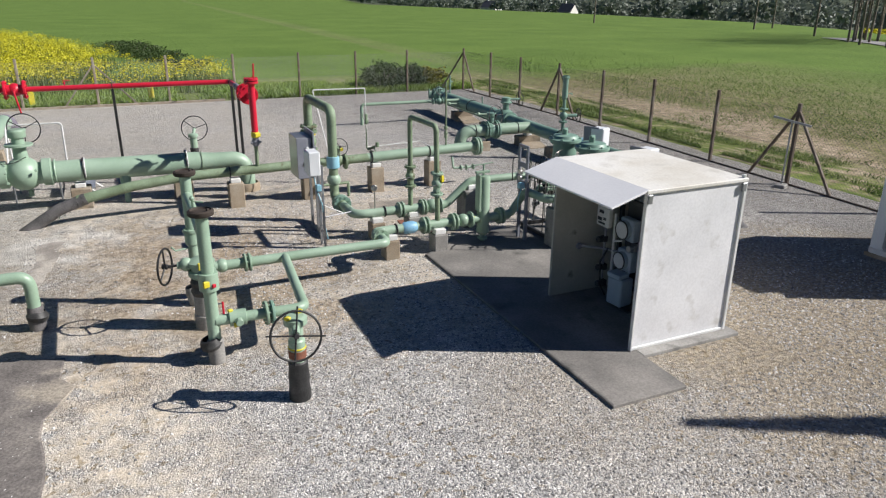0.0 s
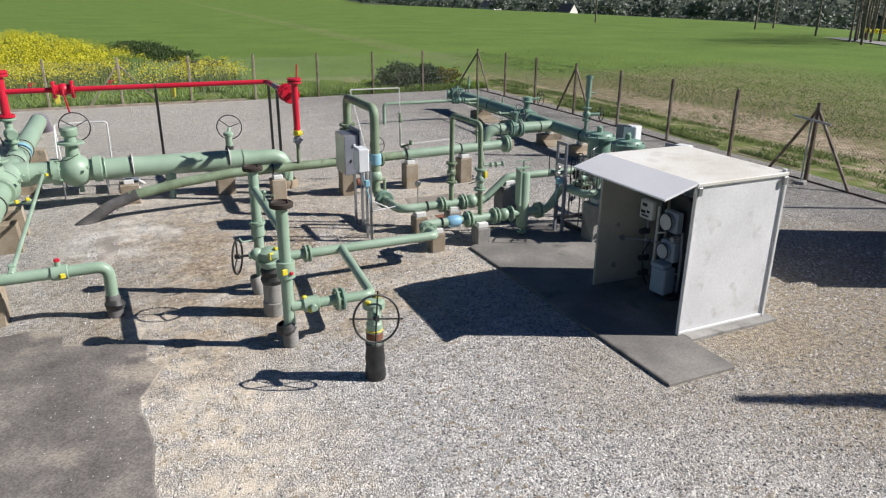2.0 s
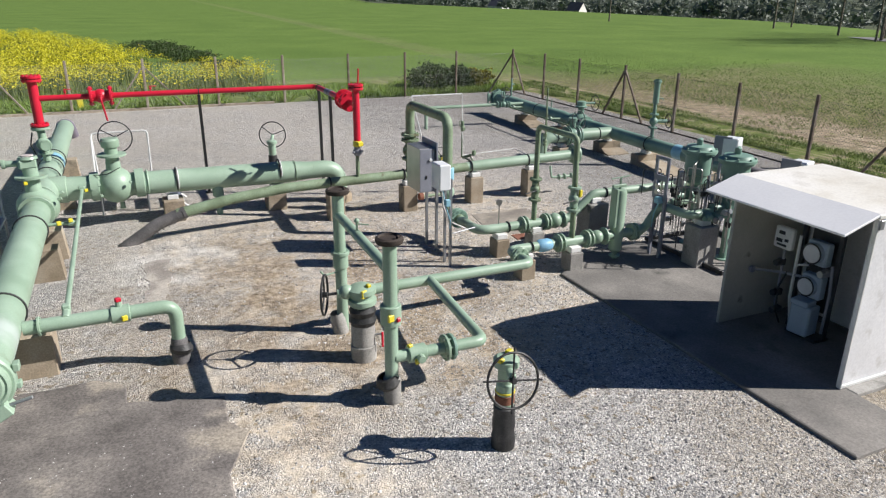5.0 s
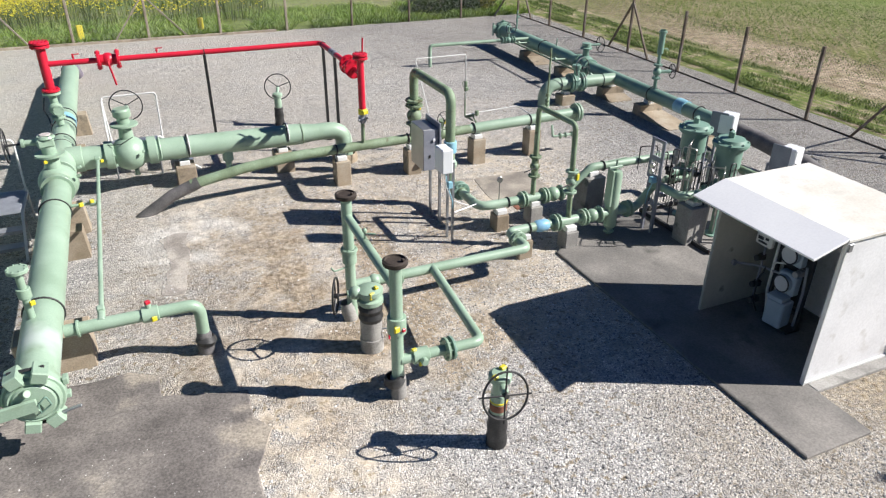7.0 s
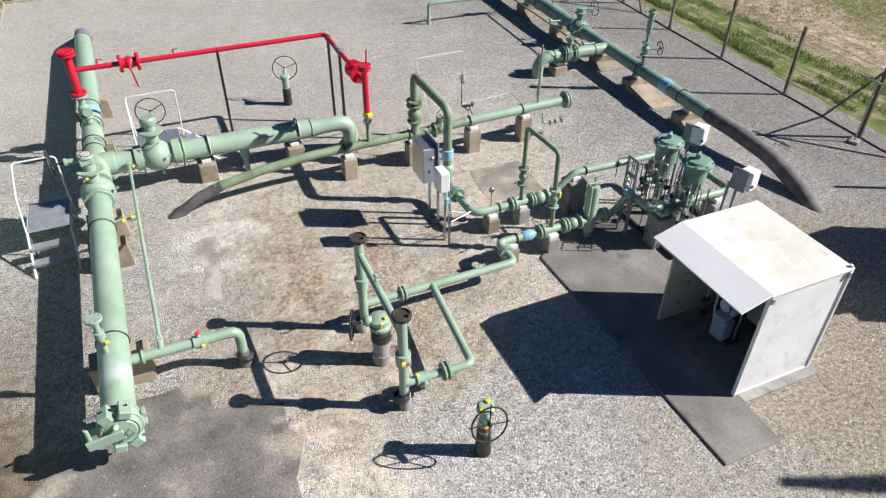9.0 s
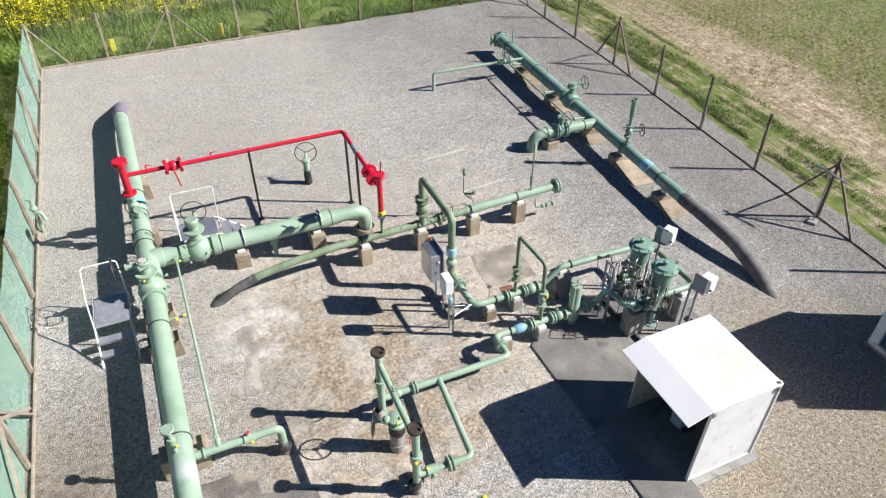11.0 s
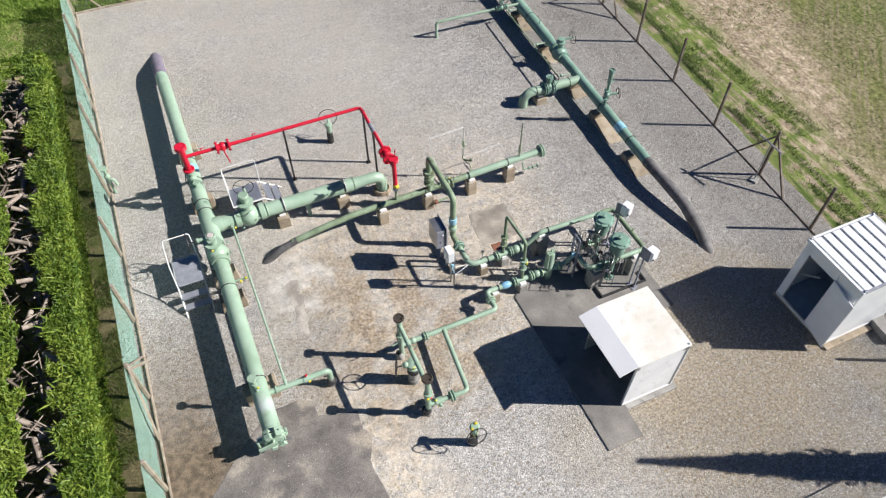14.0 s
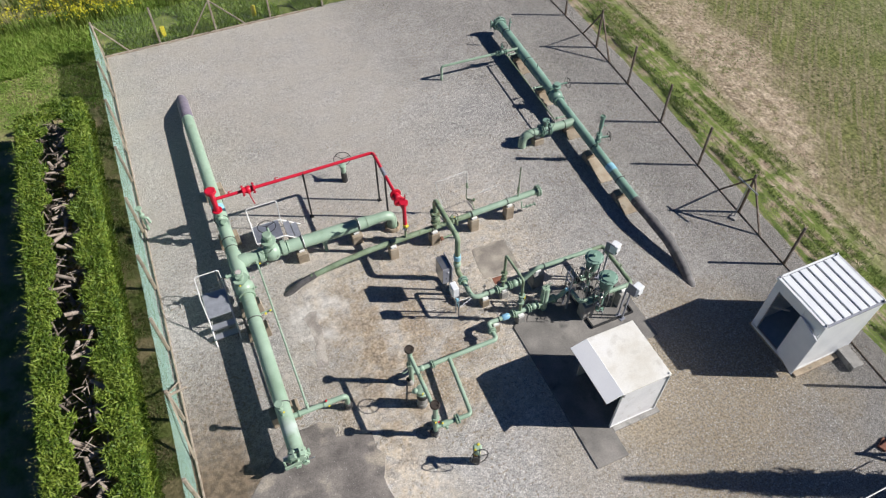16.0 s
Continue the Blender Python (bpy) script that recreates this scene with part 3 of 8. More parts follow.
    def flange(self, c, axis, R, th=0.04, bolts=8, bore=0.0):
        """A disc with a ring of nuts on both faces."""
        a = Vector(axis).normalized()
        c = Vector(c)
        self.cyl(c - a * th / 2, c + a * th / 2, R, 24, 0.005)
        side = a.orthogonal().normalized()
        other = a.cross(side)
        for i in range(bolts):
            t = 2 * math.pi * (i + 0.5) / bolts
            p = c + (side * math.cos(t) + other * math.sin(t)) * R * 0.82
            self.cyl(p - a * (th / 2 + R * 0.12), p + a * (th / 2 + R * 0.12), R * 0.085, 6, 0.002)
        return self


def thing(name, base, label, category, group="", kind=""):
    ob = new(name)
    ob.empty_display_size = 0.2
    ob.location = base
    return tagged(ob, label, category, group, kind)


def root_of(ob):
    while ob.parent:
        ob = ob.parent
    return ob


def part(name, g, mat, parent, label="", smooth=30):
    """One mesh object under a thing or a part; the geometry is given in world metres."""
    me = bpy.data.meshes.new(name)
    o = root_of(parent).location
    me.from_pydata([(x - o.x, y - o.y, z - o.z) for x, y, z in g.v], [], g.f)
    me.materials.append(mat)
    finish(me, smooth)
    ob = new(name, me)
    ob.parent = parent
    if label:
        ob["label"] = label
    return ob


def finish(me, smooth=30):
    me.update()
    if smooth:
        me.polygons.foreach_set("use_smooth", np.ones(len(me.polygons), dtype=bool))
        me.set_sharp_from_angle(angle=radians(smooth))


def single(name, g, mat, label, category, group="", kind="", smooth=30):
    """A thing that is one mesh."""
    me = bpy.data.meshes.new(name)
    xs = np.array(g.v)
    o = Vector((float(xs[:, 0].mean()), float(xs[:, 1].mean()), float(xs[:, 2].min())))
    me.from_pydata([(x - o.x, y - o.y, z - o.z) for x, y, z in g.v], [], g.f)
    me.materials.append(mat)
    finish(me, smooth)
    ob = new(name, me)
    ob.location = o
    return tagged(ob, label, category, group, kind)


def stuff(name, verts, faces, mat, label, category, smooth=0):
    me = bpy.data.meshes.new(name)
    verts, faces = np.asarray(verts, dtype=np.float32), np.asarray(faces, dtype=np.int32)
    k = faces.shape[1]
    me.vertices.add(len(verts))
    me.vertices.foreach_set("co", verts.ravel())
    me.loops.add(faces.size)
    me.loops.foreach_set("vertex_index", faces.ravel())
    me.polygons.add(len(faces))
    me.polygons.foreach_set("loop_start", np.arange(0, faces.size, k, dtype=np.int32))
    me.update(calc_edges=True)
    me.materials.append(mat)
    finish(me, smooth)
    ob = new(name, me)
    return tagged(ob, label, category, kind="stuff")


# ---- the land ----
def field_edge(y):
    return float(np.interp(y, (-400, 0, 66, 132, 300, 500, 1200, 4000), (40, 55, 92, 139, 158, 170, 230, 400)))


def land(x, y):
    s = x - field_edge(y)
    z = 0.0
    if s > 0:
        z -= min(s * 0.06, 10.0)
    far = math.hypot(x, y)
    if far > 700:
        z += 62 * min(1, (far - 700) / 1500) ** 1.1 * (0.75 + 0.35 * math.sin(x * 0.0021 + 1.0) * math.cos(y * 0.0013))
    return z


def build_ground():
    def axis(lo, hi):
        a = [0.0]
        step = 2.0
        while a[-1] < hi:
            a.append(a[-1] + step)
            step *= 1.09
        b = [0.0]
        step = 2.0
        while b[-1] > lo:
            b.append(b[-1] - step)
            step *= 1.12
        return sorted(set(a + b))
    xs, ys = [x + 10 for x in axis(-2500, 3500)], [y + 20 for y in axis(-2500, 3500)]
    verts = [(x, y, -0.03 + land(x, y)) for y in ys for x in xs]
    w = len(xs)
    faces = [(j * w + i, j * w + i + 1, (j + 1) * w + i + 1, (j + 1) * w + i) for j in range(len(ys) - 1) for i in range(w - 1)]
    me = bpy.data.meshes.new("ground")
    me.from_pydata(verts, [], faces)
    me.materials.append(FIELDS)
    finish(me, 60)
    tagged(new("ground", me), "wide green crop field with bare earth strips and a grassy verge", "ground", kind="structure")


build_ground()


def slab(name, outline, z0, z1, mat, label, category="pavement"):
    g = Geo()
    k = len(outline)
    cx, cy = sum(p[0] for p in outline) / k, sum(p[1] for p in outline) / k
    inner = [(x + (cx - x) * 0.01, y + (cy - y) * 0.01) for x, y in outline]
    g.add([(x, y, z0) for x, y in outline] + [(x, y, z1 - 0.008) for x, y in outline] + [(x, y, z1) for x, y in inner],
          [(i, (i + 1) % k, k + (i + 1) % k, k + i) for i in range(k)] + [(k + i, k + (i + 1) % k, 2 * k + (i + 1) % k, 2 * k + i) for i in range(k)] + [tuple(range(2 * k, 3 * k))])
    return single(name, g, mat, label, category, kind="structure", smooth=0)


def wobbly(points, amount, step, seed):
    """An outline with its straight runs broken into small uneven ones."""
    rnd = random.Random(seed)
    out = []
    for (ax, ay), (bx, by) in zip(points, points[1:] + points[:1]):
        n = max(1, int(math.hypot(bx - ax, by - ay) / step))
        for i in range(n):
            t = i / n
            out.append((ax + (bx - ax) * t + rnd.uniform(-amount, amount), ay + (by - ay) * t + rnd.uniform(-amount, amount)))
    return out


def fence_x(y):
    """The line of the east fence."""
    return 15.55 + 0.0605 * y if y < 25 else 17.06 + (y - 25) * 0.012


slab("pavement_yard", wobbly([(-6.25, 1.6), (16.4, 1.6), (17.65, 21.0), (18.0, 34.5), (-6.25, 34.5)], 0.06, 0.8, 3), -0.3, 0.0, GRAVEL, "light grey crushed gravel yard with sandy trodden patches")
slab("pavement_apron", wobbly([(-5.2, 2.6), (-0.72, 2.6), (-0.72, 7.3), (-0.78, 8.4), (-0.46, 9.05), (-0.64, 9.35), (-0.66, 9.93), (-1.70, 10.25), (-1.74, 10.7), (-2.07, 10.95), (-2.9, 10.95), (-3.6, 10.5), (-5.0, 9.2)], 0.03, 0.3, 5), -0.1, 0.012, ASPHALT, "worn dark grey asphalt apron in front of the launcher door")
slab("pavement_patch", wobbly([(-1.55, 12.9), (-1.12, 12.85), (-0.98, 14.1), (-0.88, 15.2), (-1.15, 15.25), (-1.42, 15.0), (-1.30, 14.2), (-1.38, 13.5)], 0.05, 0.16, 6), -0.1, 0.006, material("dusty_grey_patch", [(0.22, 0.195, 0.17), (0.31, 0.28, 0.25), (0.42, 0.385, 0.34)], 1.6, 40, 0.95, 0.4, grain=0.3, spots=(0.44, 0.40, 0.35), spot_scale=2.2, spot_edge=(0.48, 0.62)), "dusty grey paved patch between the pipes")
slab("pavement_pit_cover", wobbly([(5.37, 13.98), (6.86, 13.98), (6.94, 15.5), (5.48, 15.52)], 0.04, 0.2, 9), -0.1, 0.006, PIT, "grey concrete pit cover flush with the gravel")
slab("pavement_rusty_plate", [(5.62, 13.62), (5.98, 13.60), (6.0, 13.90), (5.64, 13.92)], -0.05, 0.012, RUST, "small rusty steel plate lying in the gravel")
slab("pavement_shed_slab", [(5.36, 5.96), (6.48, 5.96), (6.5, 7.0), (8.1, 7.0), (8.1, 9.25), (9.9, 9.3), (9.9, 12.45), (6.3, 12.4), (5.36, 11.62)], -0.15, 0.045, SLAB, "dark stained concrete slab under the open shed")
slab("pavement_shed_footing", [(6.51, 6.80), (8.24, 6.80), (8.24, 9.0), (8.104, 9.0), (8.104, 6.985), (6.51, 6.985)], -0.15, 0.05, CONCRETE_GREY, "pale grey concrete footing along the shed wall")
slab("pavement_cabinet_base", [(13.16, 5.98), (15.0, 5.98), (15.0, 6.25), (15.7, 6.25), (15.7, 8.38), (13.16, 8.38)], -0.15, 0.08, CONCRETE, "beige concrete plinth under the white cabinet")


def build_stones():
    """Loose stones on the near gravel."""
    rng = np.random.default_rng(4)
    n = 95000
    x = rng.uniform(-1.5, 13.5, n)
    y = 2.4 + rng.power(0.85, n) * 14.0
    keep = ~((x > 5.3) & (x < 8.5) & (y > 5.9) & (y < 9.3)) & ~((x > 5.3) & (x < 9.95) & (y > 9.2) & (y < 12.5)) & ~((x < -0.7) & (y < 10.8)) & ~((x > 5.3) & (x < 6.55) & (y < 6.8) & (y > 5.9))
    keep &= ~((np.abs(x - 0.3) < 1.6) & (rng.random(n) < 0.85)) & ~((x > 12.9) & (y > 5.9) & (y < 8.7)) & ~((x > 5.0) & (x < 6.8) & (y > 13.6) & (y < 15.7))
    # pale chips strewn over the apron
    ax, ay = rng.uniform(-4.6, -0.85, 900), 3.0 + rng.power(1.4, 900) * 6.6
    x, y = np.concatenate([x[keep], ax]), np.concatenate([y[keep], ay])
    lift = np.concatenate([np.full(keep.sum(), -0.003), np.full(900, 0.010)])
    n = len(x)
    base = np.array([(1, 0, 0), (0, 1, 0), (-1, 0, 0), (0, -1, 0), (0, 0, 1), (0.5, 0.5, 0.55), (-0.5, -0.4, 0.6)], dtype=np.float32)
    tri = np.array([(0, 1, 5), (1, 4, 5), (4, 0, 5), (1, 2, 4), (2, 3, 6), (3, 4, 6), (4, 2, 6), (3, 0, 4)], dtype=np.int32)
    size = (0.008 + 0.018 * rng.random(n) ** 1.6)[:, None, None]
    size[-900:] *= 0.55
    v = base[None] * size * rng.uniform(0.6, 1.25, (n, 7, 3))
    a = rng.uniform(0, 6.28, n)
    c, s = np.cos(a)[:, None], np.sin(a)[:, None]
    vx, vy = v[:, :, 0] * c - v[:, :, 1] * s, v[:, :, 0] * s + v[:, :, 1] * c
    pts = np.stack([vx + x[:, None], vy + y[:, None], v[:, :, 2] * 0.9 + lift[:, None]], 2)
    faces = (tri[None] + (np.arange(n) * 7)[:, None, None]).reshape(-1, 3)
    m = bpy.data.materials.new("loose_stone")
    m.use_nodes = True
    nt = m.node_tree
    geo = nt.nodes.new("ShaderNodeNewGeometry")
    ramp = nt.nodes.new("ShaderNodeValToRGB")
    e = ramp.color_ramp.elements
    e.new(0.4)
    e.new(0.8)
    for i, (p, col) in enumerate(((0.0, (0.14, 0.135, 0.13)), (0.35, (0.35, 0.34, 0.325)), (0.75, (0.50, 0.48, 0.455)), (1.0, (0.74, 0.72, 0.70)))):
        e[i].position, e[i].color = p, (*col, 1)
    nt.links.new(geo.outputs["Random Per Island"], ramp.inputs["Fac"])
    nt.links.new(ramp.outputs["Color"], nt.nodes["Principled BSDF"].inputs["Base Color"])
    nt.nodes["Principled BSDF"].inputs["Roughness"].default_value = 0.9
    stuff("gravel_stones", pts.reshape(-1, 3), faces, m, "loose crushed gravel stones", "gravel")


# ---- shared pieces of pipework ----
def support(x, y, sx, sy, h, mat=CONCRETE, pad=True, label="", taper=0.0, group="pipe supports"):
    """A concrete pier with a white pad on top."""
    t = thing("concrete_support", (x, y, 0), label or "beige concrete pier with board marks under a pipe", "support", group)
    g = Geo()
    if taper:
        hx, hy = sx / 2, sy / 2
        g.add([(x - hx - taper, y - hy, -0.1), (x + hx + taper, y - hy, -0.1), (x + hx + taper, y + hy, -0.1), (x - hx - taper, y + hy, -0.1), (x - hx, y - hy, h), (x + hx, y - hy, h), (x + hx, y + hy, h), (x - hx, y + hy, h)],
              [(0, 1, 5, 4), (1, 2, 6, 5), (2, 3, 7, 6), (3, 0, 4, 7), (4, 5, 6, 7)])
    else:
        g.box((x, y, h / 2 - 0.05), (sx, sy, h + 0.1), bevel=0.015)
    part("block", g, mat, t)
    if pad:
        part("pad", Geo().box((x, y, h + 0.05), (min(sx, 0.22), min(sy, 0.22), 0.10), bevel=0.01), WHITE_PAD, t, "white plastic saddle pad")
    return t


def clamp(parent, c, axis, r, mat=STEEL_DARK, name="clamp"):
    g = Geo().torus(c, axis, r + 0.008, 0.016, 28, 6)
    return part(name, g, mat, parent, "dark steel pipe strap")


def wheel(parent, c, axis, R, spokes=3, rim=0.016, mat=BLACK, knobs=False, turn=0.3, name="handwheel"):
    a = Vector(axis).normalized()
    side = a.orthogonal().normalized()
    other = a.cross(side)
    g = Geo().torus(c, a, R, rim, 36, 8)
    g.cyl(Vector(c) - a * 0.04, Vector(c) + a * 0.04, rim * 2.4, 10)
    for i in range(spokes):
        t = turn + 2 * math.pi * i / spokes
        d = side * math.cos(t) + other * math.sin(t)
        g.cyl(Vector(c), Vector(c) + d * R * (1.18 if knobs else 1.0), rim * 0.8, 8, 0.002)
    return part(name, g, mat, parent, "black steel handwheel")


def tag(parent, c, s=(0.09, 0.05, 0.09), mat=YELLOW, rz=20):
    s = tuple(k * 0.72 for k in s)
    return part("lock_tag", Geo().box(c, s, rz, 0.008), mat, parent, "yellow plastic locking tag" if mat is YELLOW else "red plastic tag")


def pipe_thing(name, base, label, group=""):
    return thing(name, base, label, "pipe", group)


def small_valve(parent, c, axis, r, mat=GREEN, lever=None, stem=(0, 0, 1)):
    """A flanged ball valve in a pipe run; lever: direction and colour of its handle."""
    a = Vector(axis).normalized()
    c = Vector(c)
    g = Geo().ball(c, r * 1.35, 16, 8)
    g.cyl(c - a * r * 1.6, c + a * r * 1.6, r * 1.05, 16)
    body = part("valve_body", g, mat, parent)
    for s in (-1, 1):
        part("flange", Geo().flange(c + a * s * r * 1.75, a, r * 1.9, r * 0.45, 8), mat, parent)
    st = Vector(stem)
    part("valve_stem", Geo().cyl(c + st * r, c + st * r * 2.0, r * 0.35, 10).cyl(c + st * r * 1.3, c + st * r * 1.55, r * 0.6, 10), mat, parent)
    if lever:
        d, m = lever
        part("lever", Geo().tube([c + st * r * 1.9, c + st * r * 1.95 + Vector(d) * 0.06, c + st * r * 1.95 + Vector(d)], 0.016, 0.02, 8), m, parent)
    return body


# ---- west launcher line ----
LX, LZ = -3.0, 0.88


def chalky_paint():
    """The barrel's green, faded to chalk in an uneven band near its door."""
    m = GREEN.copy()
    m.name = "chalky_green_paint"
    n, l = m.node_tree.nodes, m.node_tree.links
    out = n["Principled BSDF"]
    old = out.inputs["Base Color"].links[0].from_socket
    geo, pos, tex = n.new("ShaderNodeNewGeometry"), n.new("ShaderNodeSeparateXYZ"), n.new("ShaderNodeTexNoise")
    tex.inputs["Scale"].default_value, tex.inputs["Detail"].default_value = 5.0, 6
    l.new(geo.outputs["Position"], pos.inputs[0])
    l.new(geo.outputs["Position"], tex.inputs["Vector"])
    away = n.new("ShaderNodeMath")
    away.operation = 'SUBTRACT'
    l.new(pos.outputs["Y"], away.inputs[0])
    away.inputs[1].default_value = 10.62
    size = n.new("ShaderNodeMath")
    size.operation = 'ABSOLUTE'
    l.new(away.outputs[0], size.inputs[0])
    rag = n.new("ShaderNodeMath")
    rag.operation = 'MULTIPLY_ADD'
    l.new(tex.outputs["Fac"], rag.inputs[0])
    rag.inputs[1].default_value = 0.5
    l.new(size.outputs[0], rag.inputs[2])
    fade = n.new("ShaderNodeMapRange")
    for key, v in (("From Min", 0.62), ("From Max", 0.28), ("To Min", 0.0), ("To Max", 0.85)):
        fade.inputs[key].default_value = v
    l.new(rag.outputs[0], fade.inputs["Value"])
    mix = n.new("ShaderNodeMix")
    mix.data_type = 'RGBA'
    l.new(fade.outputs["Result"], mix.inputs[0])
    l.new(old, mix.inputs[6])
    mix.inputs[7].default_value = (0.47, 0.54, 0.50, 1)
    l.new(mix.outputs[2], out.inputs["Base Color"])
    return m


def build_launcher():
    t = pipe_thing("pipeline_launcher", (LX, 14, 0), "large pale green steel pipeline launcher on concrete piers")
    part("pipe", Geo().tube([(LX, 17.2, LZ), (LX - 0.06, 22.2, LZ - 0.12), (LX - 0.12, 27.2, 0.62)], 0.25, 0, 28), GREEN, t)
    part("wrapped_end", Geo().tube([(LX - 0.12, 27.05, 0.63), (LX - 0.14, 28.0, 0.50), (LX - 0.16, 29.7, -0.22)], 0.262, 1.5, 28), WRAP_PURPLE, t, "faded purple wrapped pipe end entering the ground")
    part("tee", Geo().cyl((LX, 17.1, LZ), (LX, 18.4, LZ), 0.275, 28).cyl((LX + 0.1, 17.84, LZ - 0.02), (LX + 0.42, 17.84, LZ - 0.02), 0.275, 28), GREEN, t)
    part("blue_band", Geo().cyl((LX - 0.04, 20.55, LZ - 0.08), (LX - 0.045, 20.95, LZ - 0.09), 0.258, 28, 0.002), BLUE, t, "pale blue insulating band")
    for y, r in ((21.3, 0.25), (20.2, 0.25), (19.0, 0.25), (18.55, 0.25)):
        clamp(t, (LX - 0.012 * (y - 17.2), y, LZ - 0.024 * (y - 17.2)), (0, 1, 0), r)
    barrel = Geo().lathe([(0.235, 0), (0.235, 0.3), (0.248, 0.75), (0.248, 6.4)], (LX, 16.15, LZ), (0, -1, 0), 32)
    part("barrel", barrel, chalky_paint(), t)
    for y in (15.05, 11.55):
        clamp(t, (LX, y, LZ), (0, 1, 0), 0.248)
    # quick closure, drawn in to the barrel's width
    def fit(name, g, mat, parent, label=""):
        g.v = [(LX + (x - LX) * 0.87, y - 0.2, LZ + (z - LZ) * 0.87) for x, y, z in g.v]
        return part(name, g, mat, parent, label)
    door = Geo().cyl((LX, 10.12, LZ), (LX, 9.96, LZ), 0.33, 32, 0.02).cyl((LX, 9.96, LZ), (LX, 9.84, LZ), 0.385, 32, 0.02)
    fit("closure_ring", door, GREEN, t)
    d = Geo().lathe([(0.335, 0), (0.335, 0.05), (0.30, 0.075), (0.275, 0.06), (0.25, 0.085), (0, 0.10)], (LX, 9.84, LZ), (0, -1, 0), 32)
    leaf = fit("closure_door", d, GREEN, t, "round pale green closure door")
    # paired clamp jaws above and below the door
    for ang in (112, 68, -62, -104):
        a = math.radians(ang)
        c = (LX + 0.40 * math.cos(a), 9.86, LZ + 0.40 * math.sin(a))
        fit("lug", Geo().box(c, (0.17, 0.26, 0.20), bevel=0.015, tilt=(0, -ang, 0)), GREEN, t)
    for zz in (0.44, -0.44):
        fit("clamp_screw", Geo().cyl((LX - 0.22, 9.88, LZ + zz), (LX + 0.22, 9.88, LZ + zz), 0.022, 10), STEEL_DARK, t)
    fit("ring_lug", Geo().box((LX + 0.40, 9.92, LZ + 0.14), (0.07, 0.12, 0.10), bevel=0.01).box((LX + 0.39, 9.92, LZ - 0.10), (0.06, 0.10, 0.08), bevel=0.01), GREEN, t)
    fit("hinge", Geo().cyl((LX - 0.50, 9.84, LZ - 0.20), (LX - 0.50, 9.84, LZ + 0.20), 0.04, 12).box((LX - 0.43, 9.94, LZ + 0.05), (0.16, 0.14, 0.20), bevel=0.02).box((LX - 0.24, 9.70, LZ - 0.02), (0.60, 0.05, 0.19), bevel=0.01, tilt=(0, -6, 0)), GREEN, leaf)
    fit("door_handle", Geo().tube([(LX + 0.06, 9.71, LZ - 0.14), (LX + 0.06, 9.68, LZ + 0.02), (LX + 0.17, 9.68, LZ + 0.13), (LX + 0.21, 9.69, LZ - 0.02), (LX + 0.06, 9.71, LZ - 0.14)], 0.012, 0.02, 8), GREEN_DARK, leaf, "small folded steel handle")
    fit("boss", Geo().cyl((LX - 0.08, 9.76, LZ + 0.17), (LX - 0.02, 9.69, LZ + 0.22), 0.05, 12), GREEN, leaf)
    fit("tommy_bar", Geo().cyl((LX + 0.26, 9.82, LZ - 0.30), (LX + 0.52, 9.80, LZ - 0.24), 0.022, 8), GALV, t, "pale galvanised bar")
    fit("tommy_bar", Geo().cyl((LX - 0.28, 9.90, LZ + 0.38), (LX - 0.48, 9.90, LZ + 0.34), 0.024, 8), GALV, t, "pale galvanised bar")
    # vent riser near the door
    VX = LX - 0.06
    part("vent_riser", Geo().cyl((VX, 11.1, LZ + 0.2), (VX, 11.1, 1.80), 0.05, 14).cyl((VX, 11.1, 1.42), (VX, 11.1, 1.56), 0.085, 14), GREEN, t)
    part("flange", Geo().flange((VX, 11.1, 1.82), (0, 0, 1), 0.13, 0.05, 8), GREEN, t)
    tag(t, (VX + 0.07, 11.03, 1.36))
    tag(t, (LX + 0.42, 15.15, 0.92), (0.10, 0.08, 0.10))
    # the main ball valve
    v = thing("ball_valve", (LX, 16.55, 0), "large pale green ball valve with gearbox and handwheel", "valve")
    vb = Geo().ball((LX, 16.55, LZ), 0.36, 28, 14, 1.0, (0, 1, 0)).cyl((LX, 16.95, LZ), (LX, 17.2, LZ), 0.30, 28).cyl((LX, 16.12, LZ), (LX, 16.28, LZ), 0.30, 28)
    part("body", vb, GREEN, v)
    part("neck", Geo().lathe([(0.15, 0), (0.13, 0.3), (0.13, 0.33), (0.27, 0.33), (0.27, 0.37), (0.13, 0.37), (0.13, 0.52)], (LX - 0.02, 16.55, LZ + 0.24), (0, 0, 1), 22), GREEN, v)
    gb = part("gearbox", Geo().box((LX - 0.05, 16.55, LZ + 0.83), (0.30, 0.26, 0.17), 12, 0.03).lathe([(0.15, 0), (0.17, 0.02), (0.15, 0.06), (0, 0.07)], (LX - 0.02, 16.55, LZ + 0.90), (0, 0, 1), 18).cyl((LX - 0.18, 16.6, LZ + 0.83), (LX - 0.40, 16.62, LZ + 0.83), 0.06, 12).cyl((LX - 0.40, 16.62, LZ + 0.83), (LX - 0.46, 16.62, LZ + 0.83), 0.085, 12), GREEN, v)
    part("cover", Geo().cyl((LX - 0.02, 16.55, LZ + 0.965), (LX - 0.02, 16.55, LZ + 0.985), 0.10, 18), material("faded_cover", [(0.34, 0.42, 0.36), (0.56, 0.46, 0.44), (0.62, 0.62, 0.58)], 9, 60, 0.6, 0.05, grain=0.1), gb, "pale flaking cover plate")
    for a in range(6):
        q = (LX - 0.02 + 0.125 * math.cos(a * 1.047), 16.55 + 0.125 * math.sin(a * 1.047), LZ + 0.95)
        part("cover_bolt", Geo().cyl(q, (q[0], q[1], q[2] + 0.03), 0.016, 6, 0.002), GALV, gb)
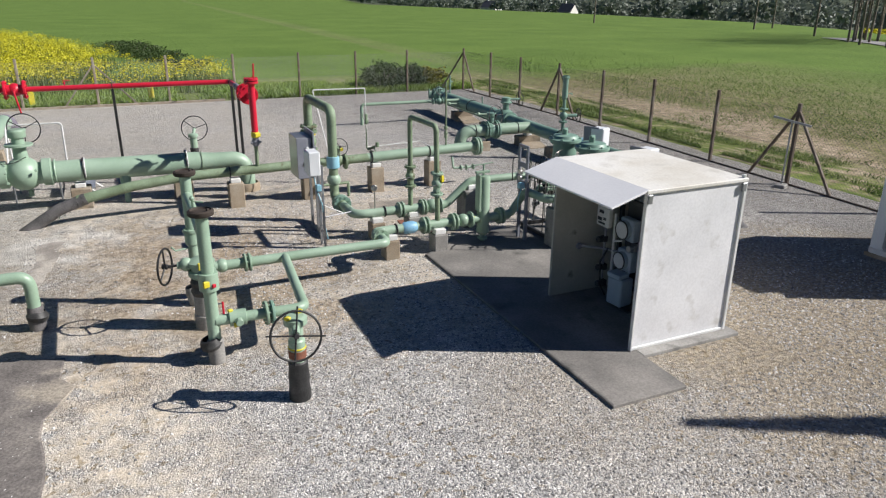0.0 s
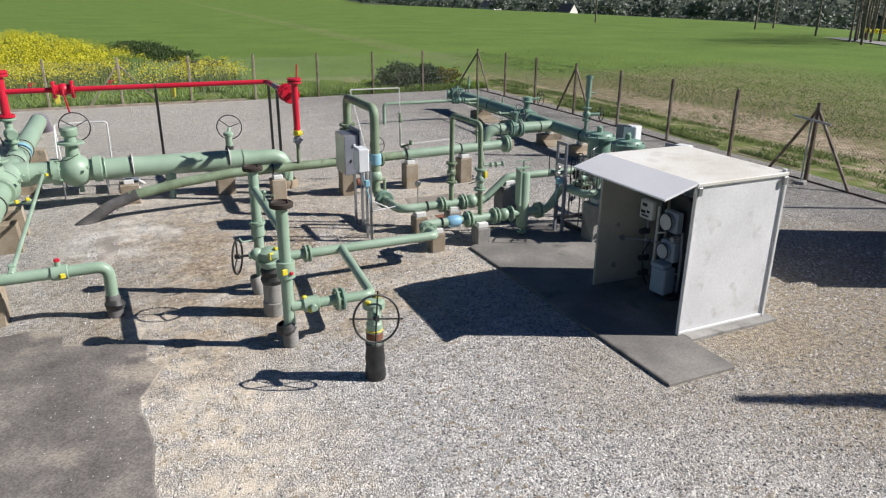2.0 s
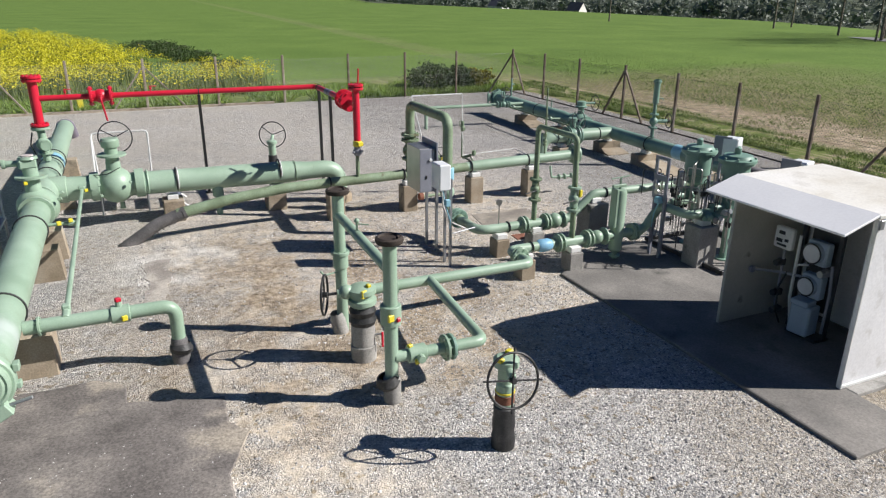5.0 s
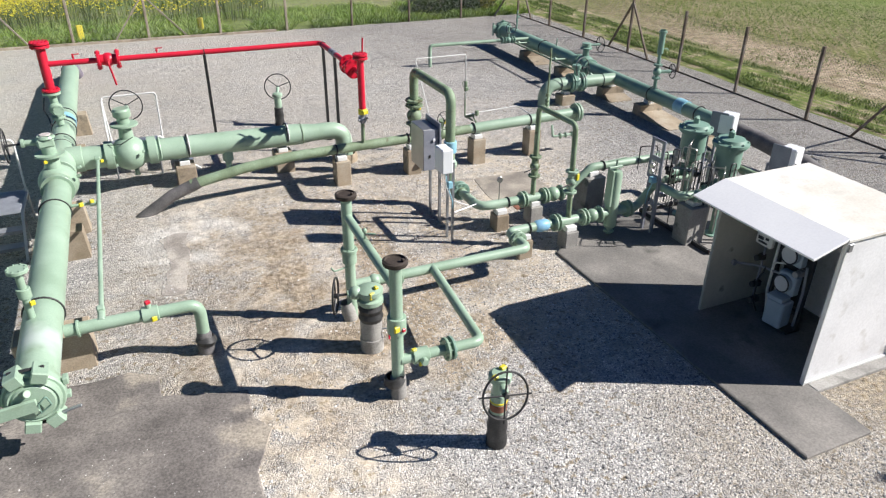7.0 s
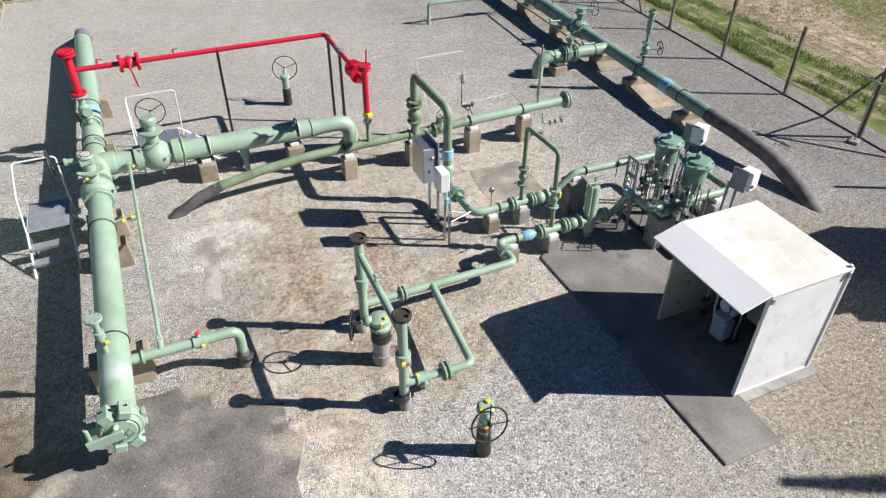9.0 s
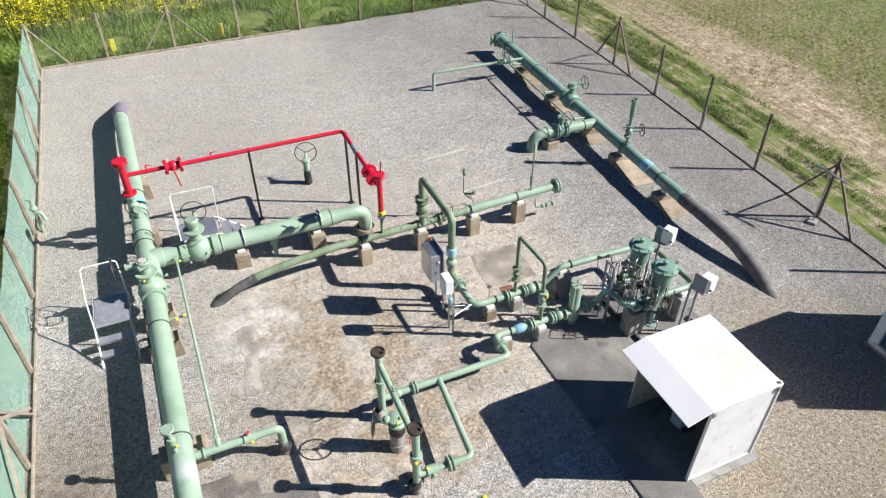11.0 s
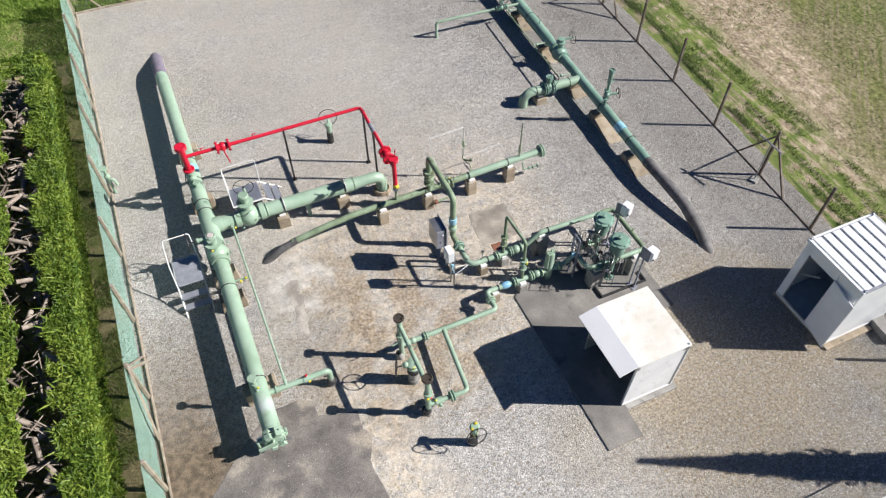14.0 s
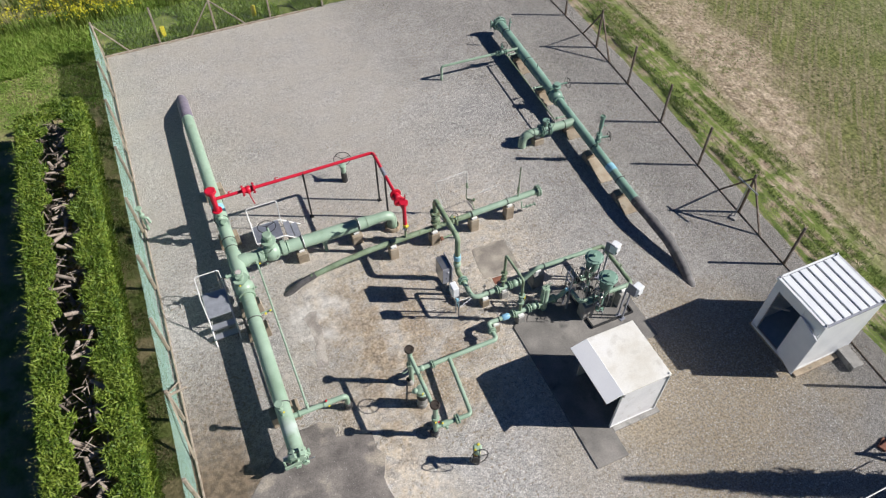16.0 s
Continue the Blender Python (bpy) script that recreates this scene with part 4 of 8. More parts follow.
    part("shaft", Geo().cyl((LX - 0.46, 16.62, LZ + 0.82), (LX - 0.74, 16.62, LZ + 0.82), 0.022, 10), STEEL_DARK, v)
    wheel(v, (LX - 0.72, 16.62, LZ + 0.82), (1, 0.05, 0), 0.32, 3, 0.014, STEEL_DARK)
    for dy in (-0.25, 0.22):
        part("drain_plug", Geo().cyl((LX + 0.36, 16.55 + dy, LZ + 0.16), (LX + 0.43, 16.55 + dy, LZ + 0.19), 0.035, 10), GREEN, v)
    tag(v, (LX - 0.1, 16.30, LZ + 0.52))
    support(LX + 0.02, 11.56, 0.96, 0.46, 0.58, pad=False, label="beige rectangular concrete pier under the launcher barrel")
    for y, w in ((15.0, 0.5), (16.1, 0.45), (19.6, 0.5), (22.4, 0.55)):
        support(LX, y, 0.72, w * 0.7, 0.56, pad=False, taper=0.05, label="beige sloped concrete pier under the launcher")


build_launcher()


def build_branch():
    y, z, r = 17.84, 0.86, 0.245
    t = pipe_thing("branch_pipe", (0.5, y, 0), "thick pale green branch pipe turning down into the ground")
    part("pipe", Geo().lathe([(r, 0), (r, 4.55), (0.2, 5.0), (0.2, 5.1)], (LX + 0.4, y, z), (1, 0, -0.012), 28).tube([(2.5, y, z - 0.06), (3.12, y, z - 0.07), (3.12, y, -0.3)], 0.2, 0.36, 28, 10), GREEN, t)
    part("ground_sleeve", Geo().lathe([(0.31, 0), (0.31, 0.2), (0.29, 0.24), (0.26, 0.25)], (3.12, y, -0.05), (0, 0, 1), 24), CONCRETE, t, "brown sleeve where the pipe enters the ground")
    part("weld_ring", Geo().torus((2.08, y, z - 0.05), (1, 0, 0), r, 0.008, 28, 6), GREEN_MOSS, t)
    part("weld_ring", Geo().torus((-1.05, y, z), (1, 0, 0), r + 0.004, 0.02, 28, 6), GREEN, t)
    for x in (-0.48, 1.72):
        clamp(t, (x, y, z), (1, 0, 0), r, STEEL_DARK)
        part("strap_liner", Geo().torus((x + 0.03, y, z), (1, 0, 0), r + 0.004, 0.014, 28, 6), WHITE_PAD, t)
        support(x - 0.12, y - 0.05, 0.42, 0.5, 0.46)
    part("drain_pot", Geo().cyl((0.35, y - 0.06, 0.42), (0.35, y - 0.06, 0.66), 0.12, 16).cyl((0.35, y - 0.06, -0.05), (0.35, y - 0.06, 0.42), 0.07, 14), GREEN_DARK, t)
    v = thing("ball_valve", (-1.67, y, 0), "large pale green ball valve with spoked handwheel on the branch", "valve")
    part("body", Geo().ball((-1.67, y, z), 0.375, 28, 14, 0.97, (1, 0, 0)).cyl((-2.15, y, z), (-1.98, y, z), 0.30, 26).cyl((-1.3, y, z), (-1.12, y, z), 0.30, 26), GREEN, v)
    part("neck", Geo().lathe([(0.15, 0), (0.13, 0.28), (0.28, 0.29), (0.28, 0.33), (0.13, 0.34), (0.12, 0.50)], (-1.67, y, z + 0.33), (0, 0, 1), 22), GREEN, v)
    part("gearbox", Geo().lathe([(0, 0), (0.17, 0), (0.18, 0.02), (0.18, 0.14), (0.15, 0.18), (0, 0.18)], (-1.67, y + 0.02, z + 0.80), (0, 0, 1), 20).cyl((-1.56, y + 0.1, z + 0.9), (-1.56, y + 0.34, z + 0.9), 0.05, 12), GREEN, v)
    wheel(v, (-1.56, y + 0.42, z + 0.92), (0.1, 1, 0.02), 0.33, 3, 0.013, STEEL_DARK)
    part("drain_plug", Geo().cyl((-1.60, y, z - 0.52), (-1.60, y, z - 0.38), 0.05, 12).cyl((-1.66, y - 0.02, z - 0.5), (-1.54, y - 0.02, z - 0.5), 0.02, 8), GREEN, v)
    for a in (40, 140, 215):
        p = Vector((-1.67 + 0.37 * math.cos(radians(a)), y - 0.38, z + 0.12 * math.sin(radians(a * 2))))
        part("body_plug", Geo().cyl(p, p + Vector((0, -0.05, 0.02)), 0.032, 8), GREEN, v)
    part("cable_clip", Geo().tube([(-2.2, y, z + 0.26), (-1.95, y - 0.22, z + 0.28), (-1.8, y - 0.28, z + 0.3), (-1.55, y - 0.2, z + 0.4)], 0.008, 0.08, 6), BLACK, v)


build_branch()


def build_bypass():
    t = pipe_thing("bypass_pipe", (-2.3, 14.5, 0), "thin green bypass pipe running beside the launcher")
    z = 0.88
    part("pipe", Geo().tube([(-2.3, 17.5, z + 0.02), (-2.28, 11.25, z)], 0.034, 0, 12), GREEN, t)
    part("elbow_block", Geo().box((-2.3, 17.5, z + 0.04), (0.11, 0.12, 0.11), bevel=0.015), GREEN, t)
    part("elbow_block", Geo().box((-2.28, 11.3, z + 0.04), (0.10, 0.1, 0.1), bevel=0.015).cyl((-2.28, 11.3, z), (-2.28, 11.05, z), 0.05, 12), GREEN, t)
    tag(t, (-2.22, 17.42, z + 0.02))
    part("link", Geo().tube([(-2.31, 15.25, z), (-2.75, 15.25, z)], 0.03, 0, 10).cyl((-2.45, 15.25, z), (-2.35, 15.25, z), 0.055, 12), GREEN, t)
    tag(t, (-2.4, 15.2, z + 0.06), (0.10, 0.06, 0.09))
    s = pipe_thing("drain_pipe", (-1.7, 11.08, 0), "green drain pipe turning down into the gravel")
    part("pipe", Geo().tube([(LX + 0.25, 11.08, 0.82), (-1.03, 11.08, 0.82), (-1.03, 11.08, 0.2)], 0.088, 0.17, 18, 8), GREEN, s)
    part("wrapped_foot", Geo().lathe([(0.11, -0.2), (0.12, 0.1), (0.105, 0.33), (0.09, 0.36)], (-1.03, 11.08, 0.0), (0, 0, 1), 18), WRAP, s, "grey wrapped pipe foot")
    part("foot_collar", Geo().lathe([(0.14, 0), (0.15, 0.06), (0.10, 0.13)], (-1.02, 11.07, 0.16), (0.15, 0, 1), 16), BITUMEN, s)
    part("valve_body", Geo().cyl((-1.78, 11.08, 0.82), (-1.56, 11.08, 0.82), 0.115, 16).cyl((-1.68, 11.08, 0.82), (-1.68, 11.08, 1.0), 0.04, 10), GREEN, s)
    tag(s, (-1.68, 11.06, 1.02), (0.10, 0.08, 0.07), RED)
    tag(s, (-1.63, 10.96, 0.80), (0.10, 0.05, 0.10))
    part("flange", Geo().flange((LX + 0.42, 11.08, 0.82), (1, 0, 0), 0.12, 0.03, 6), GREEN, s)


build_bypass()


def platform(base, width, depth, label, turn=0.0, side_rail=False):
    """Two-tread access step with a guard rail. Local: x across, y up the steps."""
    rot = Matrix.Translation(base) @ Matrix.Rotation(radians(turn), 4, 'Z')

    def w(*p):
        return tuple(rot @ Vector(p))
    t = thing("access_steps", base, label, "steps", "access steps")
    h, d, k = 0.62, depth, width / 2
    for s in (-k, k):
        part("stringer", Geo().tube([w(s, -0.66, 0.0), w(s, 0.10, h - 0.02), w(s, d, h - 0.02)], 0.026, 0.03, 8), WHITE_RAIL, t)
        for yy in (d - 0.05, 0.2):
            part("leg", Geo().cyl(w(s, yy, 0), w(s, yy, h), 0.022, 8), GALV, t)
    top = part("platform", Geo().box(w(0, d / 2 + 0.08, h), (width - 0.04, d - 0.14, 0.03), turn, 0.004), GRATING, t, "galvanised grating platform")
    n = 22
    for i in range(n):
        y = 0.17 + (d - 0.2) * i / n
        part("grating_bar", Geo().box(w(0, y, h + 0.024), (width - 0.06, 0.012, 0.016), turn, 0.0), GRATING, top)
    for y, z in ((-0.12, 0.41), (-0.40, 0.20)):
        tread = part("tread", Geo().box(w(0, y, z), (width - 0.04, 0.23, 0.035), turn, 0.005), GRATING, t, "galvanised tread")
        part("nosing", Geo().box(w(0, y - 0.12, z - 0.01), (width - 0.04, 0.012, 0.06), turn, 0.002), GALV, tread)
    if side_rail:
        rail = [w(k, 0.05, h - 0.3), w(k, 0.02, h + 1.05), w(k, d, h + 1.05), w(k - 0.04, d - 0.04, h - 0.3)]
        part("guard_rail", Geo().tube([w(-k, d, h), w(k - 0.1, d, h + 0.95), w(k, d - 0.02, h + 1.04)], 0.018, 0.06, 10), WHITE_RAIL, t, "white tubular brace")
    else:
        rail = [w(-k, 0.1, h), w(-k - 0.02, 0.55, h + 0.62), w(-k, d, h + 1.05), w(k, d, h + 1.05), w(k, d - 0.1, h)]
    part("guard_rail", Geo().tube(rail, 0.02, 0.10, 10), WHITE_RAIL, t, "white tubular guard rail")
    return t


platform((-4.07, 15.80, 0), 0.84, 1.28, "galvanised access steps with white guard rail beside the launcher")
platform((-0.88, 19.08, 0), 0.90, 1.20, "galvanised access steps with white guard rail behind the branch valve", 90, True)


# ---- red vent line ----
def build_red():
    t = pipe_thing("vent_pipe", (-3.05, 19.7, 0), "bright red vent pipe on slim black posts")
    zr, r = 2.47, 0.062
    part("pipe", Geo().tube([(-3.0, 19.7, zr), (3.17, 19.7, zr), (3.17, 16.42, zr)], r, 0.16, 16, 8), RED, t)
    part("left_riser", Geo().cyl((-3.05, 19.7, 1.88), (-3.05, 19.7, 2.86), 0.10, 20), RED, t)
    part("flange", Geo().flange((-3.05, 19.7, 2.86), (0, 0, 1), 0.20, 0.05, 12), RED, t)
    part("flange", Geo().flange((-3.05, 19.7, 2.93), (0, 0, 1), 0.20, 0.05, 12), RED, t)
    part("flange", Geo().flange((-3.05, 19.7, 1.90), (0, 0, 1), 0.19, 0.05, 12), RED, t)
    part("right_riser", Geo().cyl((3.17, 16.38, 1.70), (3.17, 16.38, 2.82), 0.075, 18), RED, t)
    part("flange", Geo().flange((3.17, 16.38, 2.80), (0, 0, 1), 0.16, 0.045, 8), RED, t)
    part("flange", Geo().flange((3.17, 16.38, 2.87), (0, 0, 1), 0.16, 0.045, 8), RED, t)
    part("yellow_joint", Geo().cyl((3.17, 16.38, 1.58), (3.17, 16.38, 1.70), 0.095, 14).box((3.20, 16.30, 1.64), (0.14, 0.08, 0.09), 20, 0.01), YELLOW, t, "yellow joint collar")
    v = small_valve(t, (-1.75, 19.7, zr), (1, 0, 0), 0.115, RED, stem=(0, -1, 0))
    part("lever", Geo().tube([(-1.75, 19.46, zr), (-1.75, 19.42, zr - 0.05), (-1.68, 19.42, zr - 0.52)], 0.022, 0.03, 10), RED, t)
    small_valve(t, (3.17, 17.05, zr), (0, 1, 0), 0.115, RED, stem=(-1, 0, 0))
    part("lever", Geo().tube([(3.17, 16.6, zr + 0.16), (3.24, 16.45, zr + 0.35), (3.26, 16.44, 3.2)], 0.018, 0.03, 10), RED, t)
    part("blue_joint", Geo().cyl((3.17, 18.72, zr), (3.17, 18.25, zr), 0.075, 14), GREY_METAL, t, "grey insulating joint")
    for x in (-2.45, -0.7):
        part("gauge_tap", Geo().cyl((x, 19.7, zr), (x, 19.7, zr + 0.17), 0.013, 8).box((x + 0.05, 19.7, zr + 0.17), (0.16, 0.025, 0.02), 0, 0.004).cyl((x, 19.7, zr + 0.10), (x, 19.7, zr + 0.14), 0.028, 8), RED, t)
    for x, y in ((0.34, 19.7), (3.17, 19.45), (3.17, 18.42)):
        part("post", Geo().box((x, y, 1.19), (0.065, 0.065, 2.42), 0, 0.006).box((x, y, 0.02), (0.16, 0.16, 0.03), 0, 0.004).torus((x, y, zr), (1, 0, 0) if y > 19.6 else (0, 1, 0), r + 0.008, 0.012, 20, 6), BLACK, t, "slim black square post")
    # isolating valves under both risers
    a = thing("riser_valve", (-3.05, 19.7, 0), "pale green gate valve between launcher pipe and red riser", "valve")
    part("body", Geo().cyl((-3.02, 19.7, 1.1), (-3.05, 19.7, 1.8), 0.085, 16).ball((-3.04, 19.66, 1.48), 0.15, 16, 8).flange((-3.05, 19.7, 1.83), (0, 0, 1), 0.19, 0.05, 12), GREEN, a)
    part("flange", Geo().flange((-3.03, 19.7, 1.28), (0, 0, 1), 0.15, 0.05, 8), GREEN, a)
    part("bonnet", Geo().flange((-2.98, 19.48, 1.48), (0.2, -1, 0), 0.12, 0.05, 8), GREEN, a)
    part("chain", Geo().tube([(-3.22, 19.66, 1.75), (-3.28, 19.6, 1.5), (-3.22, 19.6, 1.3), (-3.2, 19.55, 1.15)], 0.016, 0.05, 6), BLACK, a, "black locking chain")
    b = thing("riser_valve", (3.17, 16.4, 0), "dark green valve on the thin stub under the red riser", "valve")
    part("body", Geo().cyl((3.17, 16.4, 1.38), (3.17, 16.38, 1.58), 0.07, 14).ball((3.17, 16.4, 1.46), 0.10, 14, 8).cyl((3.05, 16.34, 1.46), (3.30, 16.42, 1.46), 0.022, 8), GREY_METAL, b)
    part("stub", Geo().cyl((3.17, 16.42, 0.92), (3.17, 16.4, 1.4), 0.042, 12), GREEN_MOSS, b)


build_red()


# ---- long thin collector ----
def build_collector():
    y, z, r = 16.45, 0.80, 0.125
    t = pipe_thing("collector_pipe", (4, y, 0), "mossy green collector pipe on concrete piers with blind flange")
    part("pipe", Geo().tube([(-0.62, y - 0.06, 0.50), (0.5, y - 0.04, 0.70), (1.6, y, z), (6.0, y + 0.05, z + 0.06)], 0.108, 2.5, 20, 8), GREEN_MOSS, t)
    part("pipe", Geo().lathe([(0.108, 0), (r, 0.25), (r, 3.05)], (5.85, y + 0.05, z + 0.06), (1, 0.01, 0.017), 20), GREEN, t)
    part("wrapped_end", Geo().tube([(-0.45, y - 0.06, 0.53), (-1.0, y - 0.07, 0.34), (-1.75, y - 0.1, -0.12)], 0.122, 0.6, 20), WRAP, t, "grey tape-wrapped end running into the ground")
    wr = Geo()
    for i in range(9):
        q = i / 9
        wr.torus((-0.5 - 1.0 * q, y - 0.065, 0.51 - 0.40 * q - 0.07 * q * q), (-1, 0, -0.42), 0.122, 0.008, 20, 5)
    part("tape_edges", wr, WRAP, t)
    part("end_flange", Geo().flange((8.88, y + 0.08, z + 0.11), (1, 0, 0), 0.235, 0.05, 12), GREEN, t)
    part("blind_flange", Geo().flange((8.96, y + 0.08, z + 0.11), (1, 0, 0), 0.235, 0.05, 12), GREEN, t)
    for x in (2.64, 4.36, 6.06, 7.62):
        lift = max(0.0, (x - 2.0) * 0.015)
        clamp(t, (x - 0.1, y + lift * 0.8, z + lift), (1, 0, 0), r if x > 6 else 0.11)
        support(x, y + lift * 0.8 - 0.02, 0.34, 0.34, 0.56 + lift)
    part("drain_drop", Geo().tube([(8.15, y - 0.02, z - 0.1), (8.15, y - 0.1, 0.42), (8.35, y - 0.12, 0.42), (8.75, y - 0.12, 0.42)], 0.03, 0.06, 10), GREEN, t)
    for x in (8.36, 8.52, 8.72):
        part("flange", Geo().flange((x, y - 0.12, 0.42), (1, 0, 0), 0.075, 0.03, 6), GREEN, t)
    stub = pipe_thing("spare_stub", (4.9, 16.25, 0), "pale green pipe stub with a rusty open end beside the collector")
    part("pipe", Geo().cyl((4.62, 16.24, 0.34), (5.30, 16.27, 0.34), 0.035, 12).cyl((5.28, 16.27, 0.34), (5.28, 16.27, -0.05), 0.035, 10), GREEN_MOSS, stub)
    part("open_end", Geo().cyl((4.54, 16.24, 0.34), (4.64, 16.24, 0.34), 0.085, 16), RUST, stub, "rusty flared pipe end")
    part("sample_tap", Geo().cyl((8.0, y + 0.04, z + 0.1), (8.0, y + 0.06, 2.6), 0.022, 10).ball((8.0, y + 0.06, 1.32), 0.055, 10, 6).cyl((8.0, y + 0.06, 1.20), (8.0, y + 0.06, 1.26), 0.05, 10).cyl((8.0, y + 0.06, 1.42), (8.0, y + 0.06, 1.50), 0.05, 10), GREEN_MOSS, t, "slender riser with small valves")
    # white impulse tubing
    k = thing("impulse_tubing", (5.4, 17, 0), "thin white impulse tubing bent above the collector", "tubing")
    part("tube", Geo().tube([(4.9, 16.55, 1.05), (4.75, 17.2, 2.47), (6.1, 17.28, 2.45), (6.13, 17.3, 0.93)], 0.014, 0.05, 8), WHITE_RAIL, k)
    part("tube", Geo().tube([(6.13, 17.3, 0.95), (7.66, 17.4, 0.98), (7.66, 16.6, 0.95)], 0.014, 0.05, 8), WHITE_RAIL, k)
    part("needle_valve", Geo().cyl((6.12, 17.29, 1.55), (6.12, 17.29, 1.80), 0.04, 10).box((6.12, 17.25, 1.62), (0.08, 0.1, 0.08), 0, 0.01).torus((6.05, 17.22, 1.75), (1, 0.3, 0), 0.07, 0.008, 18, 5), GREEN_MOSS, k)
    part("needle_valve", Geo().cyl((6.14, 17.28, 0.90), (6.25, 17.05, 1.00), 0.035, 10).cyl((6.3, 17.0, 1.0), (6.3, 17.0, 1.12), 0.05, 10).tube([(6.25, 17.1, 0.95), (6.2, 16.75, 0.86), (6.1, 16.5, 0.86)], 0.02, 0.05, 8), GREEN_MOSS, k)
    part("support_leg", Geo().tube([(6.12, 17.3, 1.5), (6.12, 17.3, 0.93), (6.2, 17.0, 0.88)], 0.02, 0.03, 8), GREEN_MOSS, k)
    # tie valve with handwheel behind the gooseneck
    v = thing("globe_valve", (5.15, 16.5, 0), "mossy green globe valve with thin handwheel", "valve")
    part("body", Geo().ball((5.1, 16.5, 0.86), 0.16, 16, 8).cyl((5.1, 16.5, 0.95), (5.1, 16.42, 1.2), 0.07, 12).flange((4.95, 16.47, 0.82), (1, 0, 0), 0.19, 0.05, 8).flange((5.28, 16.47, 0.82), (1, 0, 0), 0.19, 0.05, 8), GREEN_MOSS, v)
    wheel(v, (5.12, 16.3, 1.22), (0.2, -1, 0.3), 0.20, 3, 0.01, STEEL_DARK)
    tag(v, (5.18, 16.4, 1.14), (0.12, 0.06, 0.10))


build_collector()


def build_gooseneck():
    t = pipe_thing("gooseneck_pipe", (4.42, 14.5, 0), "weathered green gooseneck pipe bridging two lines")
    r = 0.10
    part("pipe", Geo().tube([(4.42, 16.45, 0.85), (4.42, 16.45, 2.40), (4.42, 14.45, 2.40), (4.42, 14.45, 0.52), (4.42, 13.8, 0.52)], r, 0.22, 18, 8), GREEN_MOSS, t)
    part("blue_wrap", Geo().cyl((4.42, 14.45, 1.18), (4.42, 14.45, 1.42), r + 0.035, 18), BLUE, t, "pale blue insulating wrap")
    for z in (1.62, 1.74):
        part("flange", Geo().flange((4.42, 16.45, z), (0, 0, 1), 0.20, 0.045, 8), GREEN_MOSS, t)
    part("valve_body", Geo().ball((4.42, 16.45, 1.38), 0.17, 16, 8).flange((4.42, 16.45, 1.20), (0, 0, 1), 0.19, 0.04, 8), GREEN_MOSS, t)
    part("valve_body", Geo().cyl((4.30, 14.45, 0.95), (4.54, 14.45, 0.95), 0.06, 12).ball((4.42, 14.45, 0.92), 0.15, 14, 8), GREEN, t)
    for yy in (13.98, 13.88):
        part("flange", Geo().flange((4.42, yy, 0.52), (0, 1, 0), 0.19, 0.045, 10), GREEN_DARK, t)
    tag(t, (4.52, 16.36, 1.55), (0.10, 0.05, 0.06))


build_gooseneck()


